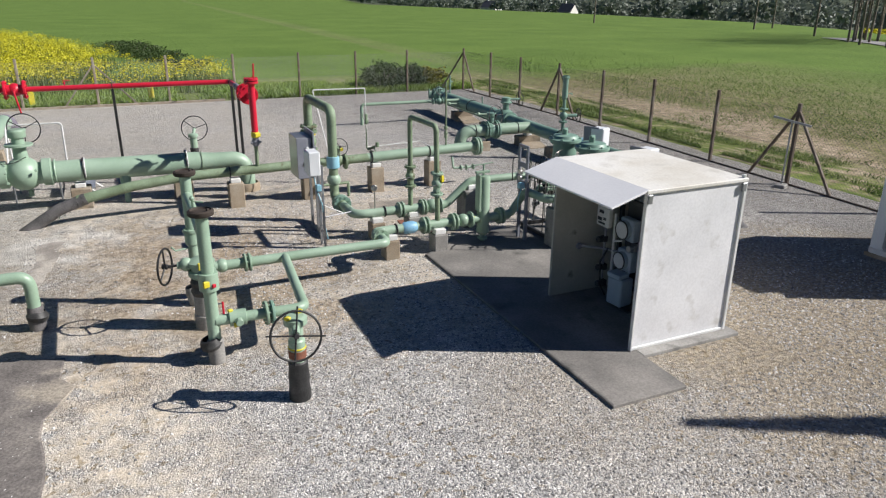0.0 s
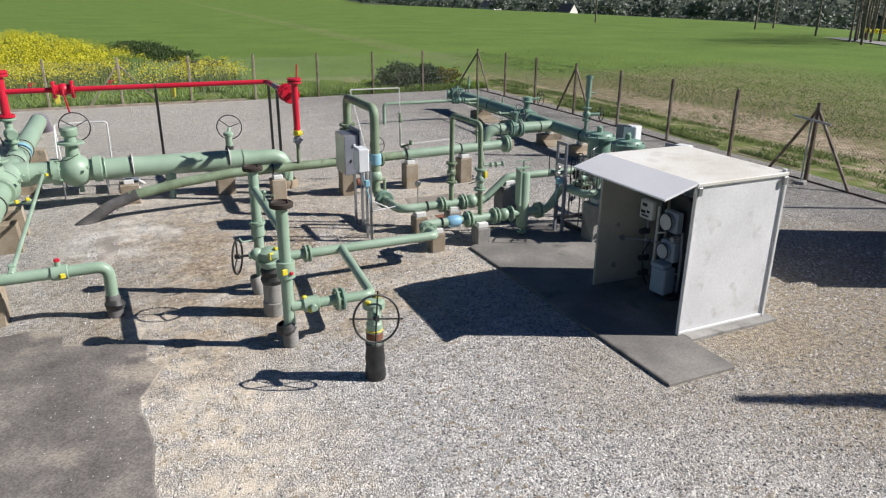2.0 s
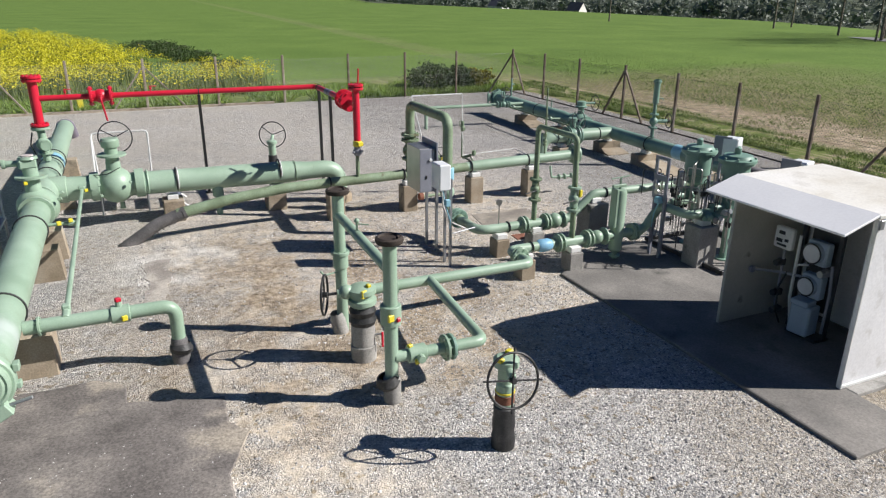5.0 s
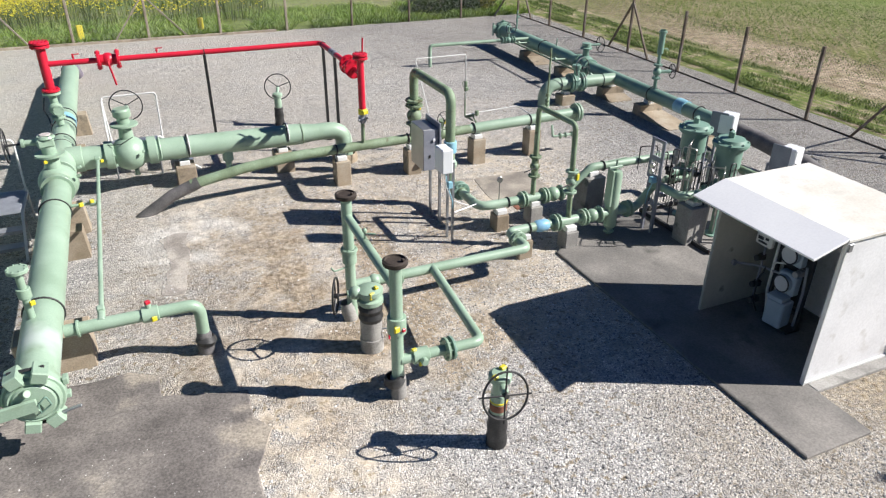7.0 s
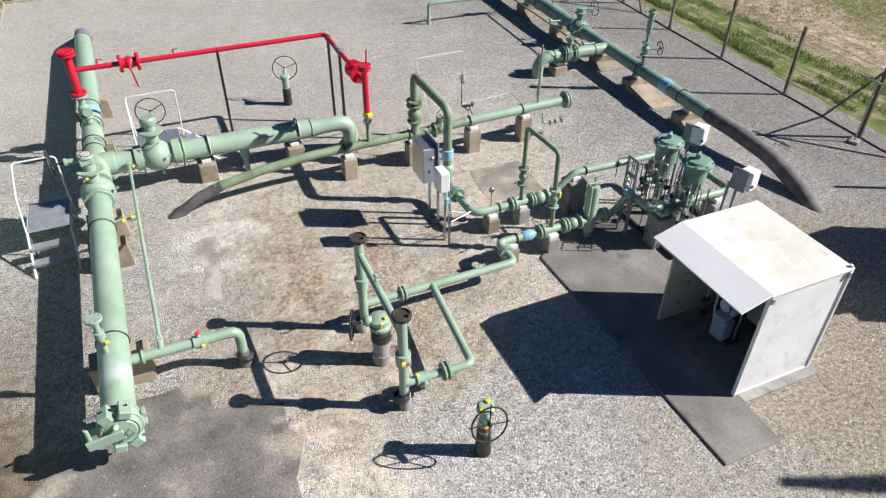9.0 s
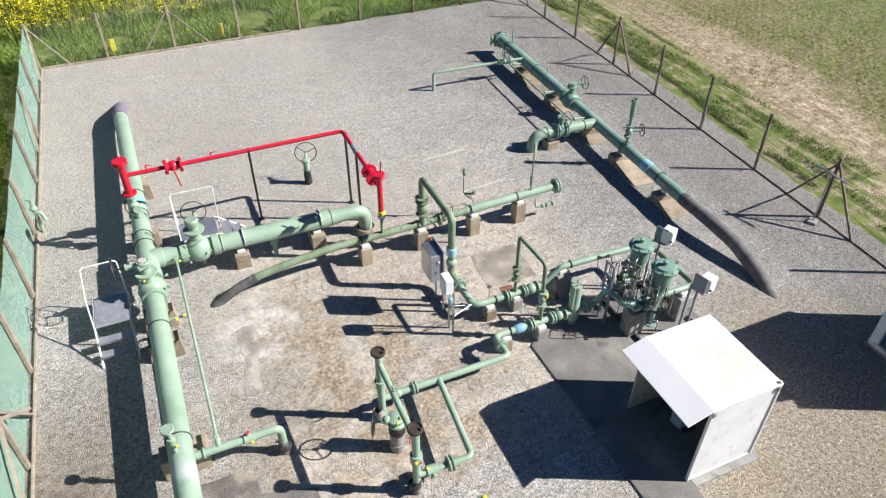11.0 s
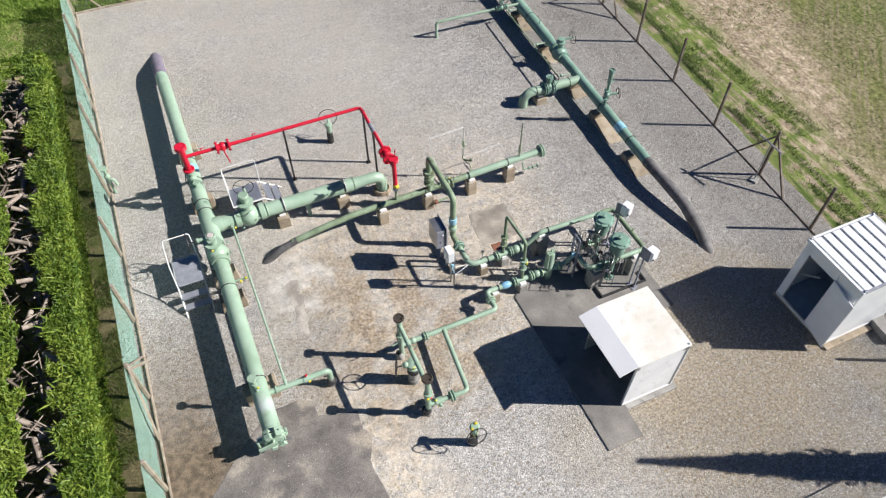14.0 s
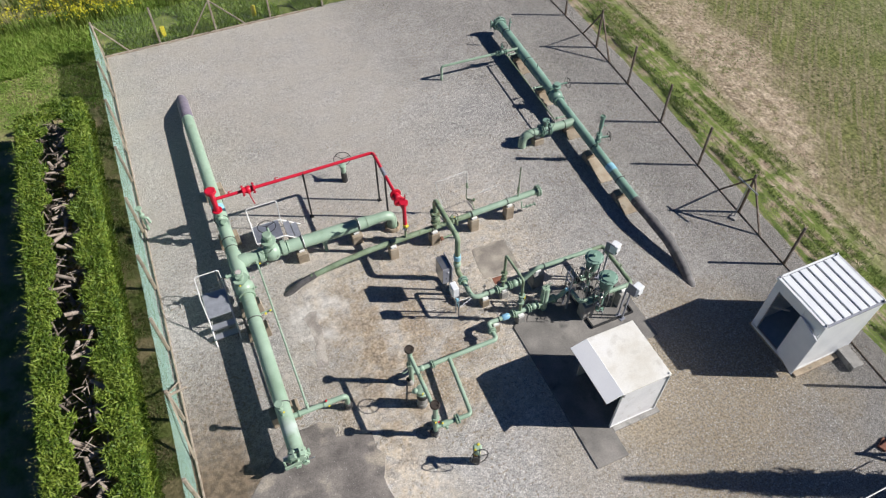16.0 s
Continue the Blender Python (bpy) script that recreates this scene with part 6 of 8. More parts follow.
def build_corner_vent():
    t = thing("vent_stub", (-5.86, 21.72, 0), "small green vent stub beside the west fence", "pipe")
    part("stub", Geo().cyl((-5.86, 21.72, -0.05), (-5.86, 21.72, 1.2), 0.055, 14).flange((-5.86, 21.72, 1.22), (0, 0, 1), 0.13, 0.05, 8), GREEN, t)
    part("elbow", Geo().tube([(-5.86, 21.72, 0.7), (-5.7, 21.65, 0.7), (-5.66, 21.6, 0.45)], 0.05, 0.08, 12), GREEN, t)
    part("valve_body", Geo().ball((-5.86, 21.72, 0.85), 0.11, 14, 8), GREEN, t)


build_corner_vent()


# ---- east receiver line ----
RX, RZ = 12.76, 0.63


def build_receiver():
    t = pipe_thing("pipeline_receiver", (RX, 20, 0), "large blue-green receiver pipeline on concrete piers")
    part("pipe", Geo().tube([(RX, 22.0, RZ), (RX, 14.5, RZ - 0.02)], 0.195, 0, 28), GREEN_DARK, t)
    part("barrel", Geo().lathe([(0.195, 0), (0.195, 0.2), (0.24, 0.6), (0.24, 5.75)], (RX, 22.2, RZ), (0, 1, 0), 28), GREEN_DARK, t)
    part("wrapped_end", Geo().tube([(RX, 14.72, RZ - 0.02), (RX + 0.05, 13.8, RZ - 0.03), (RX + 0.20, 12.5, 0.45), (RX + 0.22, 11.5, 0.18), (RX + 0.10, 10.2, -0.34)], 0.205, 3.0, 28, 10), WRAP, t, "dark grey wrapped pipe diving into the ground")
    rings = Geo()
    for i in range(9):
        q = i / 9
        rings.torus((RX + 0.035 * q, 14.62 - 0.62 * q, RZ - 0.021 - 0.004 * q), (0.05, -1, -0.01), 0.205, 0.006, 24, 5)
    part("tape_edges", rings, WRAP, t)
    part("blue_band", Geo().cyl((RX, 16.42, RZ), (RX, 16.80, RZ), 0.206, 28, 0.002), BLUE, t, "pale blue insulating band")
    for y in (15.9, 18.0, 24.6, 27.2):
        clamp(t, (RX, y, RZ), (0, 1, 0), 0.20 if y < 22 else 0.24)
    part("closure_ring", Geo().cyl((RX, 27.95, RZ), (RX, 28.1, RZ), 0.33, 28, 0.015), GREEN_DARK, t)
    door = part("closure_door", Geo().lathe([(0.36, 0), (0.36, 0.07), (0.28, 0.11), (0, 0.16)], (RX, 28.1, RZ), (0, 1, 0), 28), GREEN_DARK, t, "round closure door")
    for i in range(8):
        a = 2 * math.pi * i / 8
        part("lug", Geo().box((RX + 0.34 * math.cos(a), 28.1, RZ + 0.34 * math.sin(a)), (0.09, 0.15, 0.08), bevel=0.01, tilt=(0, -math.degrees(a), 0)), GREEN_DARK, t)
    part("hinge", Geo().box((RX - 0.42, 28.1, RZ + 0.05), (0.14, 0.1, 0.3), 0, 0.015).cyl((RX - 0.46, 28.1, RZ - 0.2), (RX - 0.46, 28.1, RZ + 0.3), 0.03, 10), GREEN_DARK, door)
    part("gauge_riser", Geo().cyl((RX + 0.05, 27.0, RZ + 0.2), (RX + 0.05, 27.0, RZ + 0.95), 0.028, 10).box((RX + 0.1, 27.0, RZ + 0.7), (0.12, 0.05, 0.06), 0, 0.008).cyl((RX + 0.05, 27.0, RZ + 0.5), (RX + 0.05, 27.0, RZ + 0.58), 0.05, 10), GREEN_DARK, t)
    part("gauge_riser", Geo().cyl((RX, 23.7, RZ + 0.2), (RX, 23.7, RZ + 0.5), 0.02, 8), GREEN_DARK, t)
    v = thing("ball_valve", (RX, 21.7, 0), "blue-green ball valve with side handwheel on the receiver", "valve")
    part("body", Geo().ball((RX, 21.75, RZ), 0.33, 24, 12, 1.0, (0, 1, 0)).cyl((RX, 21.35, RZ), (RX, 21.45, RZ), 0.27, 24).cyl((RX, 22.05, RZ), (RX, 22.2, RZ), 0.27, 24), GREEN_DARK, v)
    part("gearbox", Geo().lathe([(0.11, 0), (0.11, 0.25), (0.2, 0.26), (0.2, 0.3), (0.15, 0.32), (0.15, 0.45), (0, 0.48)], (RX, 21.75, RZ + 0.27), (0, 0, 1), 18).cyl((RX + 0.1, 21.75, RZ + 0.65), (RX + 0.5, 21.72, RZ + 0.65), 0.04, 10), GREEN_DARK, v)
    wheel(v, (RX + 0.52, 21.72, RZ + 0.65), (1, 0, 0), 0.25, 3, 0.013, STEEL_DARK)
    b = pipe_thing("receiver_branch", (11, 19.85, 0), "pale green branch pipe with flanged valve turning down")
    part("pipe", Geo().tube([(RX - 0.1, 19.85, RZ), (10.2, 19.85, RZ), (10.2, 19.85, -0.3)], 0.185, 0.42, 24, 10), GREEN, b)
    for x in (11.05, 11.14, 11.42, 11.5):
        part("flange", Geo().flange((x, 19.85, RZ), (1, 0, 0), 0.29, 0.045, 12), GREEN_DARK, b)
    part("valve_body", Geo().ball((11.28, 19.85, RZ), 0.24, 20, 10).lathe([(0.09, 0), (0.09, 0.25), (0.15, 0.27), (0.15, 0.36), (0, 0.38)], (11.28, 19.85, RZ + 0.18), (0, 0, 1), 16), GREEN_DARK, b)
    wheel(b, (11.32, 19.6, RZ + 0.5), (0.35, -1, 0.2), 0.30, 3, 0.012, STEEL_DARK)
    part("ring", Geo().torus((10.7, 19.85, RZ), (1, 0, 0), 0.19, 0.012, 24, 6), STEEL_DARK, b)
    part("ring", Geo().torus((12.2, 19.85, RZ), (1, 0, 0), 0.19, 0.012, 24, 6), STEEL_DARK, b)
    r = pipe_thing("relief_riser", (12.72, 17.8, 0), "green relief riser with gate valve and handwheel")
    part("riser", Geo().lathe([(0.05, 0), (0.05, 0.95), (0.085, 1.0), (0.085, 1.65)], (12.74, 17.9, RZ + 0.2), (0, 0, 1), 16), GREEN_DARK, r)
    part("top_flange", Geo().flange((12.74, 17.9, 2.42), (0, 0, 1), 0.12, 0.04, 8), GREEN_DARK, r)
    part("valve_body", Geo().ball((12.74, 17.9, 1.30), 0.12, 14, 8).flange((12.74, 17.9, 1.12), (0, 0, 1), 0.13, 0.04, 8).flange((12.74, 17.9, 1.50), (0, 0, 1), 0.13, 0.04, 8).cyl((12.74, 17.9, 1.30), (13.15, 17.82, 1.30), 0.05, 12), GREEN_DARK, r)
    wheel(r, (13.2, 17.81, 1.30), (1, -0.2, 0), 0.2, 3, 0.014, BLACK)
    part("tap", Geo().tube([(12.82, 17.88, 1.95), (12.95, 17.86, 1.95), (12.98, 17.86, 1.9)], 0.016, 0.03, 8), GREEN_DARK, r)
    s = pipe_thing("side_drain", (10.5, 25.6, 0), "slim pale green side drain turning down into gravel")
    part("pipe", Geo().tube([(RX, 25.6, RZ + 0.14), (8.6, 25.6, RZ + 0.14), (8.6, 25.6, -0.1)], 0.062, 0.14, 14, 6), GREEN, s)
    for x in (11.5, 11.62, 11.9, 12.0):
        part("flange", Geo().flange((x, 25.6, RZ + 0.14), (1, 0, 0), 0.13, 0.035, 8), GREEN_DARK, s)
    part("valve_body", Geo().ball((11.76, 25.6, RZ + 0.14), 0.12, 14, 8).cyl((11.76, 25.6, RZ + 0.2), (11.76, 25.6, RZ + 0.62), 0.04, 10).flange((11.76, 25.6, RZ + 0.42), (0, 0, 1), 0.1, 0.04, 6), GREEN_DARK, s)
    wheel(s, (11.76, 25.42, RZ + 0.6), (0, -1, 0.2), 0.2, 3, 0.012, STEEL_DARK)
    k = pipe_thing("equalising_pipe", (11.9, 23, 0), "thin tan pipe strung along the receiver")
    part("pipe", Geo().tube([(11.95, 25.4, RZ + 0.05), (11.95, 20.3, RZ + 0.05)], 0.03, 0, 10), GREEN_MOSS, k)
    for y in (25.4, 22.6, 20.3):
        part("link", Geo().tube([(11.95, y, RZ + 0.05), (RX - 0.15, y, RZ + 0.02)], 0.03, 0, 10).ball((12.1, y, RZ + 0.05), 0.07, 10, 6), GREEN, k)
    piers = [support(10.95, 19.85, 0.45, 0.45, 0.30)]
    for y, run in ((15.55, 0.8), (18.1, 1.4), (20.1, 0.5), (22.9, 0.8), (25.6, 0.9)):
        # upright block, its foot run out in a slope along the pipe
        p = thing("concrete_support", (RX, y, 0), "beige concrete pier with a sloping foot under the receiver", "support", "pipe supports")
        a, w = 0.17, 0.40
        part("block", Geo().add([(RX - w, y + a, -0.1), (RX + w, y + a, -0.1), (RX + w, y - a - run, -0.1), (RX - w, y - a - run, -0.1), (RX - w, y + a, 0.32), (RX + w, y + a, 0.32), (RX + w, y - a, 0.32), (RX - w, y - a, 0.32), (RX + w, y - a, 0.13), (RX - w, y - a, 0.13), (RX + w, y - a - run, 0.02), (RX - w, y - a - run, 0.02)],
                                [(0, 1, 5, 4), (4, 5, 6, 7), (7, 6, 8, 9), (9, 8, 10, 11), (11, 10, 2, 3), (1, 2, 10, 8, 6, 5), (0, 4, 7, 9, 11, 3)]), CONCRETE, p, smooth=0)
        part("pad", Geo().box((RX, y, 0.38), (0.22, 0.22, 0.11), bevel=0.01), WHITE_PAD, p, "white plastic saddle pad")
        piers.append(p)
    # the whole line lies a little askew to the yard
    turn = Matrix.Translation((12.50, 16.6, 0)) @ Matrix.Rotation(radians(-2.6), 4, 'Z') @ Matrix.Translation((-RX, -16.6, 0))
    for ob in [t, v, b, r, s, k] + piers:
        ob.matrix_basis = turn @ ob.matrix_basis


build_receiver()


# ---- open instrument shed ----
def build_shed():
    x0, x1, y0, y1, zb, zt = 6.42, 8.10, 6.99, 9.06, 0.05, 2.27
    th = 0.05
    t = thing("instrument_shed", (7.25, 8.0, 0.045), "weathered white open-fronted instrument shed with raised front flap", "shed")
    h, zc = zt - zb, (zt + zb) / 2
    south = part("side_wall", Geo().box(((x0 + x1) / 2, y0 + th / 2, zc), (x1 - x0, th, h), 0, 0.006), SHED_WHITE, t)
    part("side_wall", Geo().box(((x0 + x1) / 2, y1 - th / 2, zc), (x1 - x0, th, h), 0, 0.006), SHED_INNER, t, "cream inner side wall, darker than the other panels, with a dark stain")
    part("back_wall", Geo().box((x1 - th / 2, (y0 + y1) / 2, zc), (th - 0.004, y1 - y0 - 2 * th - 0.004, h - 0.004), 0, 0.006), SHED_WHITE, t)
    part("roof", Geo().box(((x0 + x1) / 2 + 0.01, (y0 + y1) / 2, zt + 0.03), (x1 - x0 + 0.06, y1 - y0 + 0.06, 0.055), 0, 0.01), ROOF_WHITE, t, "white roof panel stained with lichen")
    # raised flap over the opening
    flap = Geo()
    a = math.atan2(0.17, 0.55)
    flap.box((x0 - 0.27, (y0 + y1) / 2, zt - 0.035), (0.60, y1 - y0 + 0.04, 0.03), 0, 0.005, (0, -math.degrees(a), 0))
    part("front_flap", flap, FLAP_WHITE, t)
    for y in (y0 - 0.004, y1 + 0.004):
        part("corner_trim", Geo().box((x1 + 0.004, y, zc), (0.05, 0.05, h), 0, 0.006), WHITE_PAD, t)
    part("corner_trim", Geo().box((x0, y0 - 0.003, zc), (0.03, 0.05, h), 0, 0.004), WHITE_PAD, t)
    part("base_trim", Geo().box(((x0 + x1) / 2, y0 - 0.006, zb + 0.02), (x1 - x0, 0.03, 0.04), 0, 0.004), WHITE_PAD, t)
    for x, y in ((x0 + 0.03, y0 - 0.035), (x1 - 0.04, y0 - 0.035)):
        part("lock", Geo().box((x, y, zt - 0.06), (0.07, 0.03, 0.12), 0, 0.006), GALV, south, "small steel toggle latch")
    part("lock_knob", Geo().cyl((x1 - 0.01, y0 + 0.02, zt + 0.05), (x1 - 0.01, y0 + 0.02, zt + 0.10), 0.03, 10), WHITE_PAD, t)
    # instruments inside
    r = thing("meter_rack", (7.2, 8.3, 0.045), "dark pipe rack carrying meters and gauges inside the shed", "meter rack")
    part("frame", Geo().box((7.36, 7.98, 0.9), (0.06, 0.06, 1.7), 0, 0.004).box((7.36, 8.56, 0.9), (0.06, 0.06, 1.7), 0, 0.004).box((7.36, 8.27, 1.72), (0.06, 0.64, 0.06), 0, 0.004).box((7.36, 8.27, 0.35), (0.06, 0.64, 0.06), 0, 0.004), DARK_IN, r)
    part("back_board", Geo().box((7.40, 8.22, 1.05), (0.02, 0.50, 1.25), 0, 0.004), DARK_IN, r)
    part("meter", Geo().box((7.14, 8.18, 0.36), (0.26, 0.30, 0.44), 8, 0.02).box((7.10, 8.2, 0.62), (0.22, 0.26, 0.07), 8, 0.01), METER, r, "pale blue-grey meter case")
    for z, rr in ((1.33, 0.15), (0.84, 0.14)):
        gauge = part("recorder", Geo().box((7.24, 8.2, z), (0.14, 0.32, 0.34), 0, 0.02).cyl((7.20, 8.22, z), (7.10, 8.22, z), rr, 24), METER, r, "round-faced recorder")
        part("dial", Geo().cyl((7.105, 8.22, z), (7.09, 8.22, z), rr * 0.86, 24), GLASS_DIAL, gauge)
        part("dial_ring", Geo().torus((7.10, 8.22, z), (1, 0, 0), rr * 0.93, 0.012, 28, 6), DARK_IN, gauge)
    wb = part("register", Geo().box((7.16, 8.72, 1.40), (0.10, 0.30, 0.32), 0, 0.02), WHITE_PAD, r, "white register box with display windows")
    for dy, dz, sy, sz in ((0.02, 0.08, 0.10, 0.05), (-0.07, -0.02, 0.06, 0.04), (0.05, -0.04, 0.10, 0.05), (0.0, -0.10, 0.16, 0.03)):
        part("window", Geo().box((7.105, 8.72 + dy, 1.40 + dz), (0.012, sy, sz), 0, 0.002), DARK_IN, wb)
    for pts, rad, m in (([(7.2, 8.50, 1.5), (7.2, 8.50, 0.55), (7.3, 8.50, 0.12)], 0.022, WHITE_RAIL), ([(7.2, 8.72, 1.22), (7.2, 8.72, 0.25)], 0.02, GREY_METAL), ([(6.90, 9.0, 0.86), (7.2, 8.72, 0.86), (7.2, 8.36, 0.92)], 0.02, GREY_METAL), ([(7.2, 8.62, 0.9), (7.05, 8.60, 0.7), (7.1, 8.62, 0.3), (7.2, 8.6, 0.1)], 0.014, BLACK), ([(7.25, 7.98, 1.2), (7.22, 7.92, 0.8), (7.25, 7.95, 0.2)], 0.02, GREY_METAL), ([(7.2, 8.30, 1.12), (7.16, 8.44, 1.08), (7.18, 8.5, 1.0)], 0.014, WHITE_RAIL)):
        part("tube", Geo().tube(pts, rad, 0.06, 10), m, r)
    for c, m in (((7.16, 8.74, 1.02), DARK_IN), ((7.18, 8.72, 0.55), DARK_IN), ((7.2, 8.05, 1.08), GALV), ((7.15, 8.66, 0.3), DARK_IN)):
        part("valve", Geo().cyl(c, (c[0] - 0.09, c[1], c[2]), 0.05, 12).box((c[0] + 0.04, c[1], c[2]), (0.09, 0.09, 0.1), 0, 0.01), m, r)
    part("foot", Geo().box((7.30, 8.2, 0.07), (0.30, 0.50, 0.04), 0, 0.006), DARK_IN, r)
    part("stain_tap", Geo().cyl((6.90, 9.0, 0.86), (6.90, 8.95, 0.86), 0.05, 14), GREY_METAL, r)


build_shed()


# ---- white equipment cabinet with ribbed roof ----
def build_cabinet():
    x0, x1, y0, y1, zb, zt = 13.20, 15.60, 6.22, 8.30, 0.18, 2.72
    t = thing("equipment_cabinet", (14.3, 7.3, 0.16), "white sheet-metal equipment cabinet with ribbed roof and open door", "cabinet")
    th = 0.05
    zc, h = (zb + zt) / 2, zt - zb
    for y in (y0, y1):
        part("side_wall", Geo().box(((x0 + x1) / 2, y, zc), (x1 - x0, th, h), 0, 0.006), WHITE_BOX, t)
    part("back_wall", Geo().box((x1 - 0.02, (y0 + y1) / 2, zc), (th, y1 - y0 - th, h), 0, 0.006), WHITE_BOX, t)
    # front with its opening
    part("jamb", Geo().box((x0, y1 - 0.12, zc), (th, 0.24, h), 0, 0.006), WHITE_BOX, t)
    part("jamb", Geo().box((x0, y0 + 0.40, zc), (th, 0.76, h), 0, 0.006), WHITE_BOX, t)
    part("lintel", Geo().box((x0, 7.54, zt - 0.20), (th - 0.006, 1.06, 0.40), 0, 0.006), WHITE_BOX, t)
    for y in (y1 - 0.26, y0 + 0.80):
        part("door_frame", Geo().box((x0 - 0.03, y, zc - 0.16), (0.03, 0.045, h - 0.42), 0, 0.004), GALV, t)
    part("sill", Geo().box((x0 - 0.02, 7.53, zb + 0.06), (0.05, 1.02, 0.05), 0, 0.004), GALV, t, "bright metal door sill")
    part("floor", Geo().box(((x0 + x1) / 2, (y0 + y1) / 2, zb + 0.02), (x1 - x0 - 0.06, y1 - y0 - 0.06, 0.04), 0, 0.004), METER, t, "blue-grey cabinet floor")
    part("base_frame", Geo().box(((x0 + x1) / 2, y0, zb - 0.05), (x1 - x0, 0.08, 0.10), 0, 0.006).box(((x0 + x1) / 2, y1, zb - 0.05), (x1 - x0, 0.08, 0.10), 0, 0.006).box((x0, (y0 + y1) / 2, zb - 0.05), (0.09, y1 - y0, 0.10), 0, 0.006), WHITE_PAD, t)
    roof = part("roof", Geo().box(((x0 + x1) / 2, (y0 + y1) / 2, zt + 0.03), (x1 - x0 + 0.10, y1 - y0 + 0.08, 0.06), 0, 0.008), GREY_METAL, t)
    part("roof_edge", Geo().box((x0 - 0.03, (y0 + y1) / 2, zt + 0.05), (0.10, y1 - y0 + 0.10, 0.11), 0, 0.008).box((x1 + 0.03, (y0 + y1) / 2, zt + 0.05), (0.07, y1 - y0 + 0.10, 0.11), 0, 0.008).box(((x0 + x1) / 2, y1 + 0.03, zt + 0.05), (x1 - x0, 0.06, 0.11), 0, 0.008), WHITE_BOX, t)
    n = 7
    for i in range(n):
        x = x0 + 0.20 + (x1 - x0 - 0.3) * i / (n - 1)
        part("rib", Geo().box((x, (y0 + y1) / 2, zt + 0.08), (0.285, y1 - y0 - 0.06, 0.05), 0, 0.014), WHITE_BOX, roof)
    for x, y in ((x0 + 0.02, y1), (x1, y1), (x1, y0), (x0 + 0.02, y0)):
        part("lifting_eye", Geo().box((x, y, zt + 0.09), (0.09, 0.07, 0.10), 0, 0.01).torus((x, y, zt + 0.17), (0, 1, 0), 0.035, 0.010, 14, 6), GALV, t)
    # the door stands folded back against the front wall
    w, dz, lean = 0.97, zc - 0.14, 13.0
    mid = (x0 - 0.05 - 0.5 * w * math.sin(radians(lean)), y0 + 0.80 - 0.5 * w * math.cos(radians(lean)))
    door = part("door", Geo().box((mid[0], mid[1], dz), (0.045, w, h - 0.40), -lean, 0.008), WHITE_BOX, t, "open white cabinet door")
    part("edge_seal", Geo().box((mid[0] - 0.024, mid[1], dz), (0.008, w - 0.10, h - 0.50), -lean, 0.003), WHITE_BOX, door)
    part("handle", Geo().box((mid[0] - 0.04, mid[1] - 0.22, dz - 0.2), (0.03, 0.04, 0.14), -lean, 0.008).cyl((mid[0] - 0.03, mid[1] - 0.22, dz - 0.32), (mid[0] - 0.05, mid[1] - 0.22, dz - 0.32), 0.018, 8), BLACK, door)
    # shelves and boxes seen in the opening
    for i, z in enumerate((0.9, 1.5, 2.0)):
        part("shelf", Geo().box((x1 - 0.35, (y0 + y1) / 2 + 0.15, z), (0.45, 1.4, 0.03), 0, 0.004), GREY_METAL, t)
    part("rack_box", Geo().box((x1 - 0.4, y1 - 0.55, 1.25), (0.4, 0.5, 0.42), 0, 0.01), METER, t)
    # white pipe brackets on the north wall inside
    for p, q in (((13.45, 8.22, 2.05), (13.95, 8.05, 1.75)), ((13.55, 8.2, 1.75), (14.0, 8.1, 1.45)), ((13.35, 8.22, 1.2), (13.9, 7.75, 1.2))):
        part("bracket", Geo().cyl(p, q, 0.035, 8), WHITE_RAIL, t, "white bracket arm")
    st = thing("concrete_trough", (15.27, 5.83, 0), "pale concrete trough beside the cabinet", "trough")
    part("block", Geo().box((15.27, 5.80, 0.12), (0.44, 0.84, 0.30), -4, 0.012), CONCRETE_GREY, st)


build_cabinet()


# ---- fences ----
def wire_mesh(a, b, h, pitch=0.10, r=0.0022, z0=0.02):
    """Diagonal chain-link wires between two posts, and three line wires."""
    ax, ay = a
    bx, by = b
    L = math.hypot(bx - ax, by - ay)
    dx, dy = (bx - ax) / L, (by - ay) / L
    nx, ny = -dy, dx
    v, f = [], []

    def strip(s0, z_0, s1, z_1, rad):
        k = len(v)
        for s, z in ((s0, z_0), (s1, z_1)):
            x, y = ax + dx * s, ay + dy * s
            v.extend([(x + nx * rad, y + ny * rad, z - rad), (x - nx * rad, y - ny * rad, z - rad), (x, y, z + rad)])
        f.extend([(k, k + 1, k + 4, k + 3), (k + 1, k + 2, k + 5, k + 4), (k + 2, k, k + 3, k + 5)])
    s = -h
    while s < L:
        for sign in (1, -1):
            if sign == 1:
                s0, s1, q0, q1 = s, s + h, z0, z0 + h
            else:
                s0, s1, q0, q1 = s, s + h, z0 + h, z0
            lo, hi = max(s0, 0), min(s1, L)
            if hi - lo > 0.02:
                t0, t1 = (lo - s0) / h, (hi - s0) / h
                strip(lo, q0 + (q1 - q0) * t0, hi, q0 + (q1 - q0) * t1, r)
        s += pitch
    for z in (z0 + 0.02, z0 + h / 2, z0 + h):
        strip(0, z, L, z, 0.0025)
    g = Geo()
    g.add(v, f)
    return g


def fence_post(parent, x, y, h, mat, s=0.10):
    part("post", Geo().box((x, y, h / 2 - 0.15), (s, s, h + 0.3), 0, 0.012), mat, parent)


def strut(parent, x, y, dx, dy, h, mat, s=0.045):
    part("brace", Geo().tube([(x, y, h), (x + dx, y + dy, 0.0)], s, 0, 4), mat, parent)


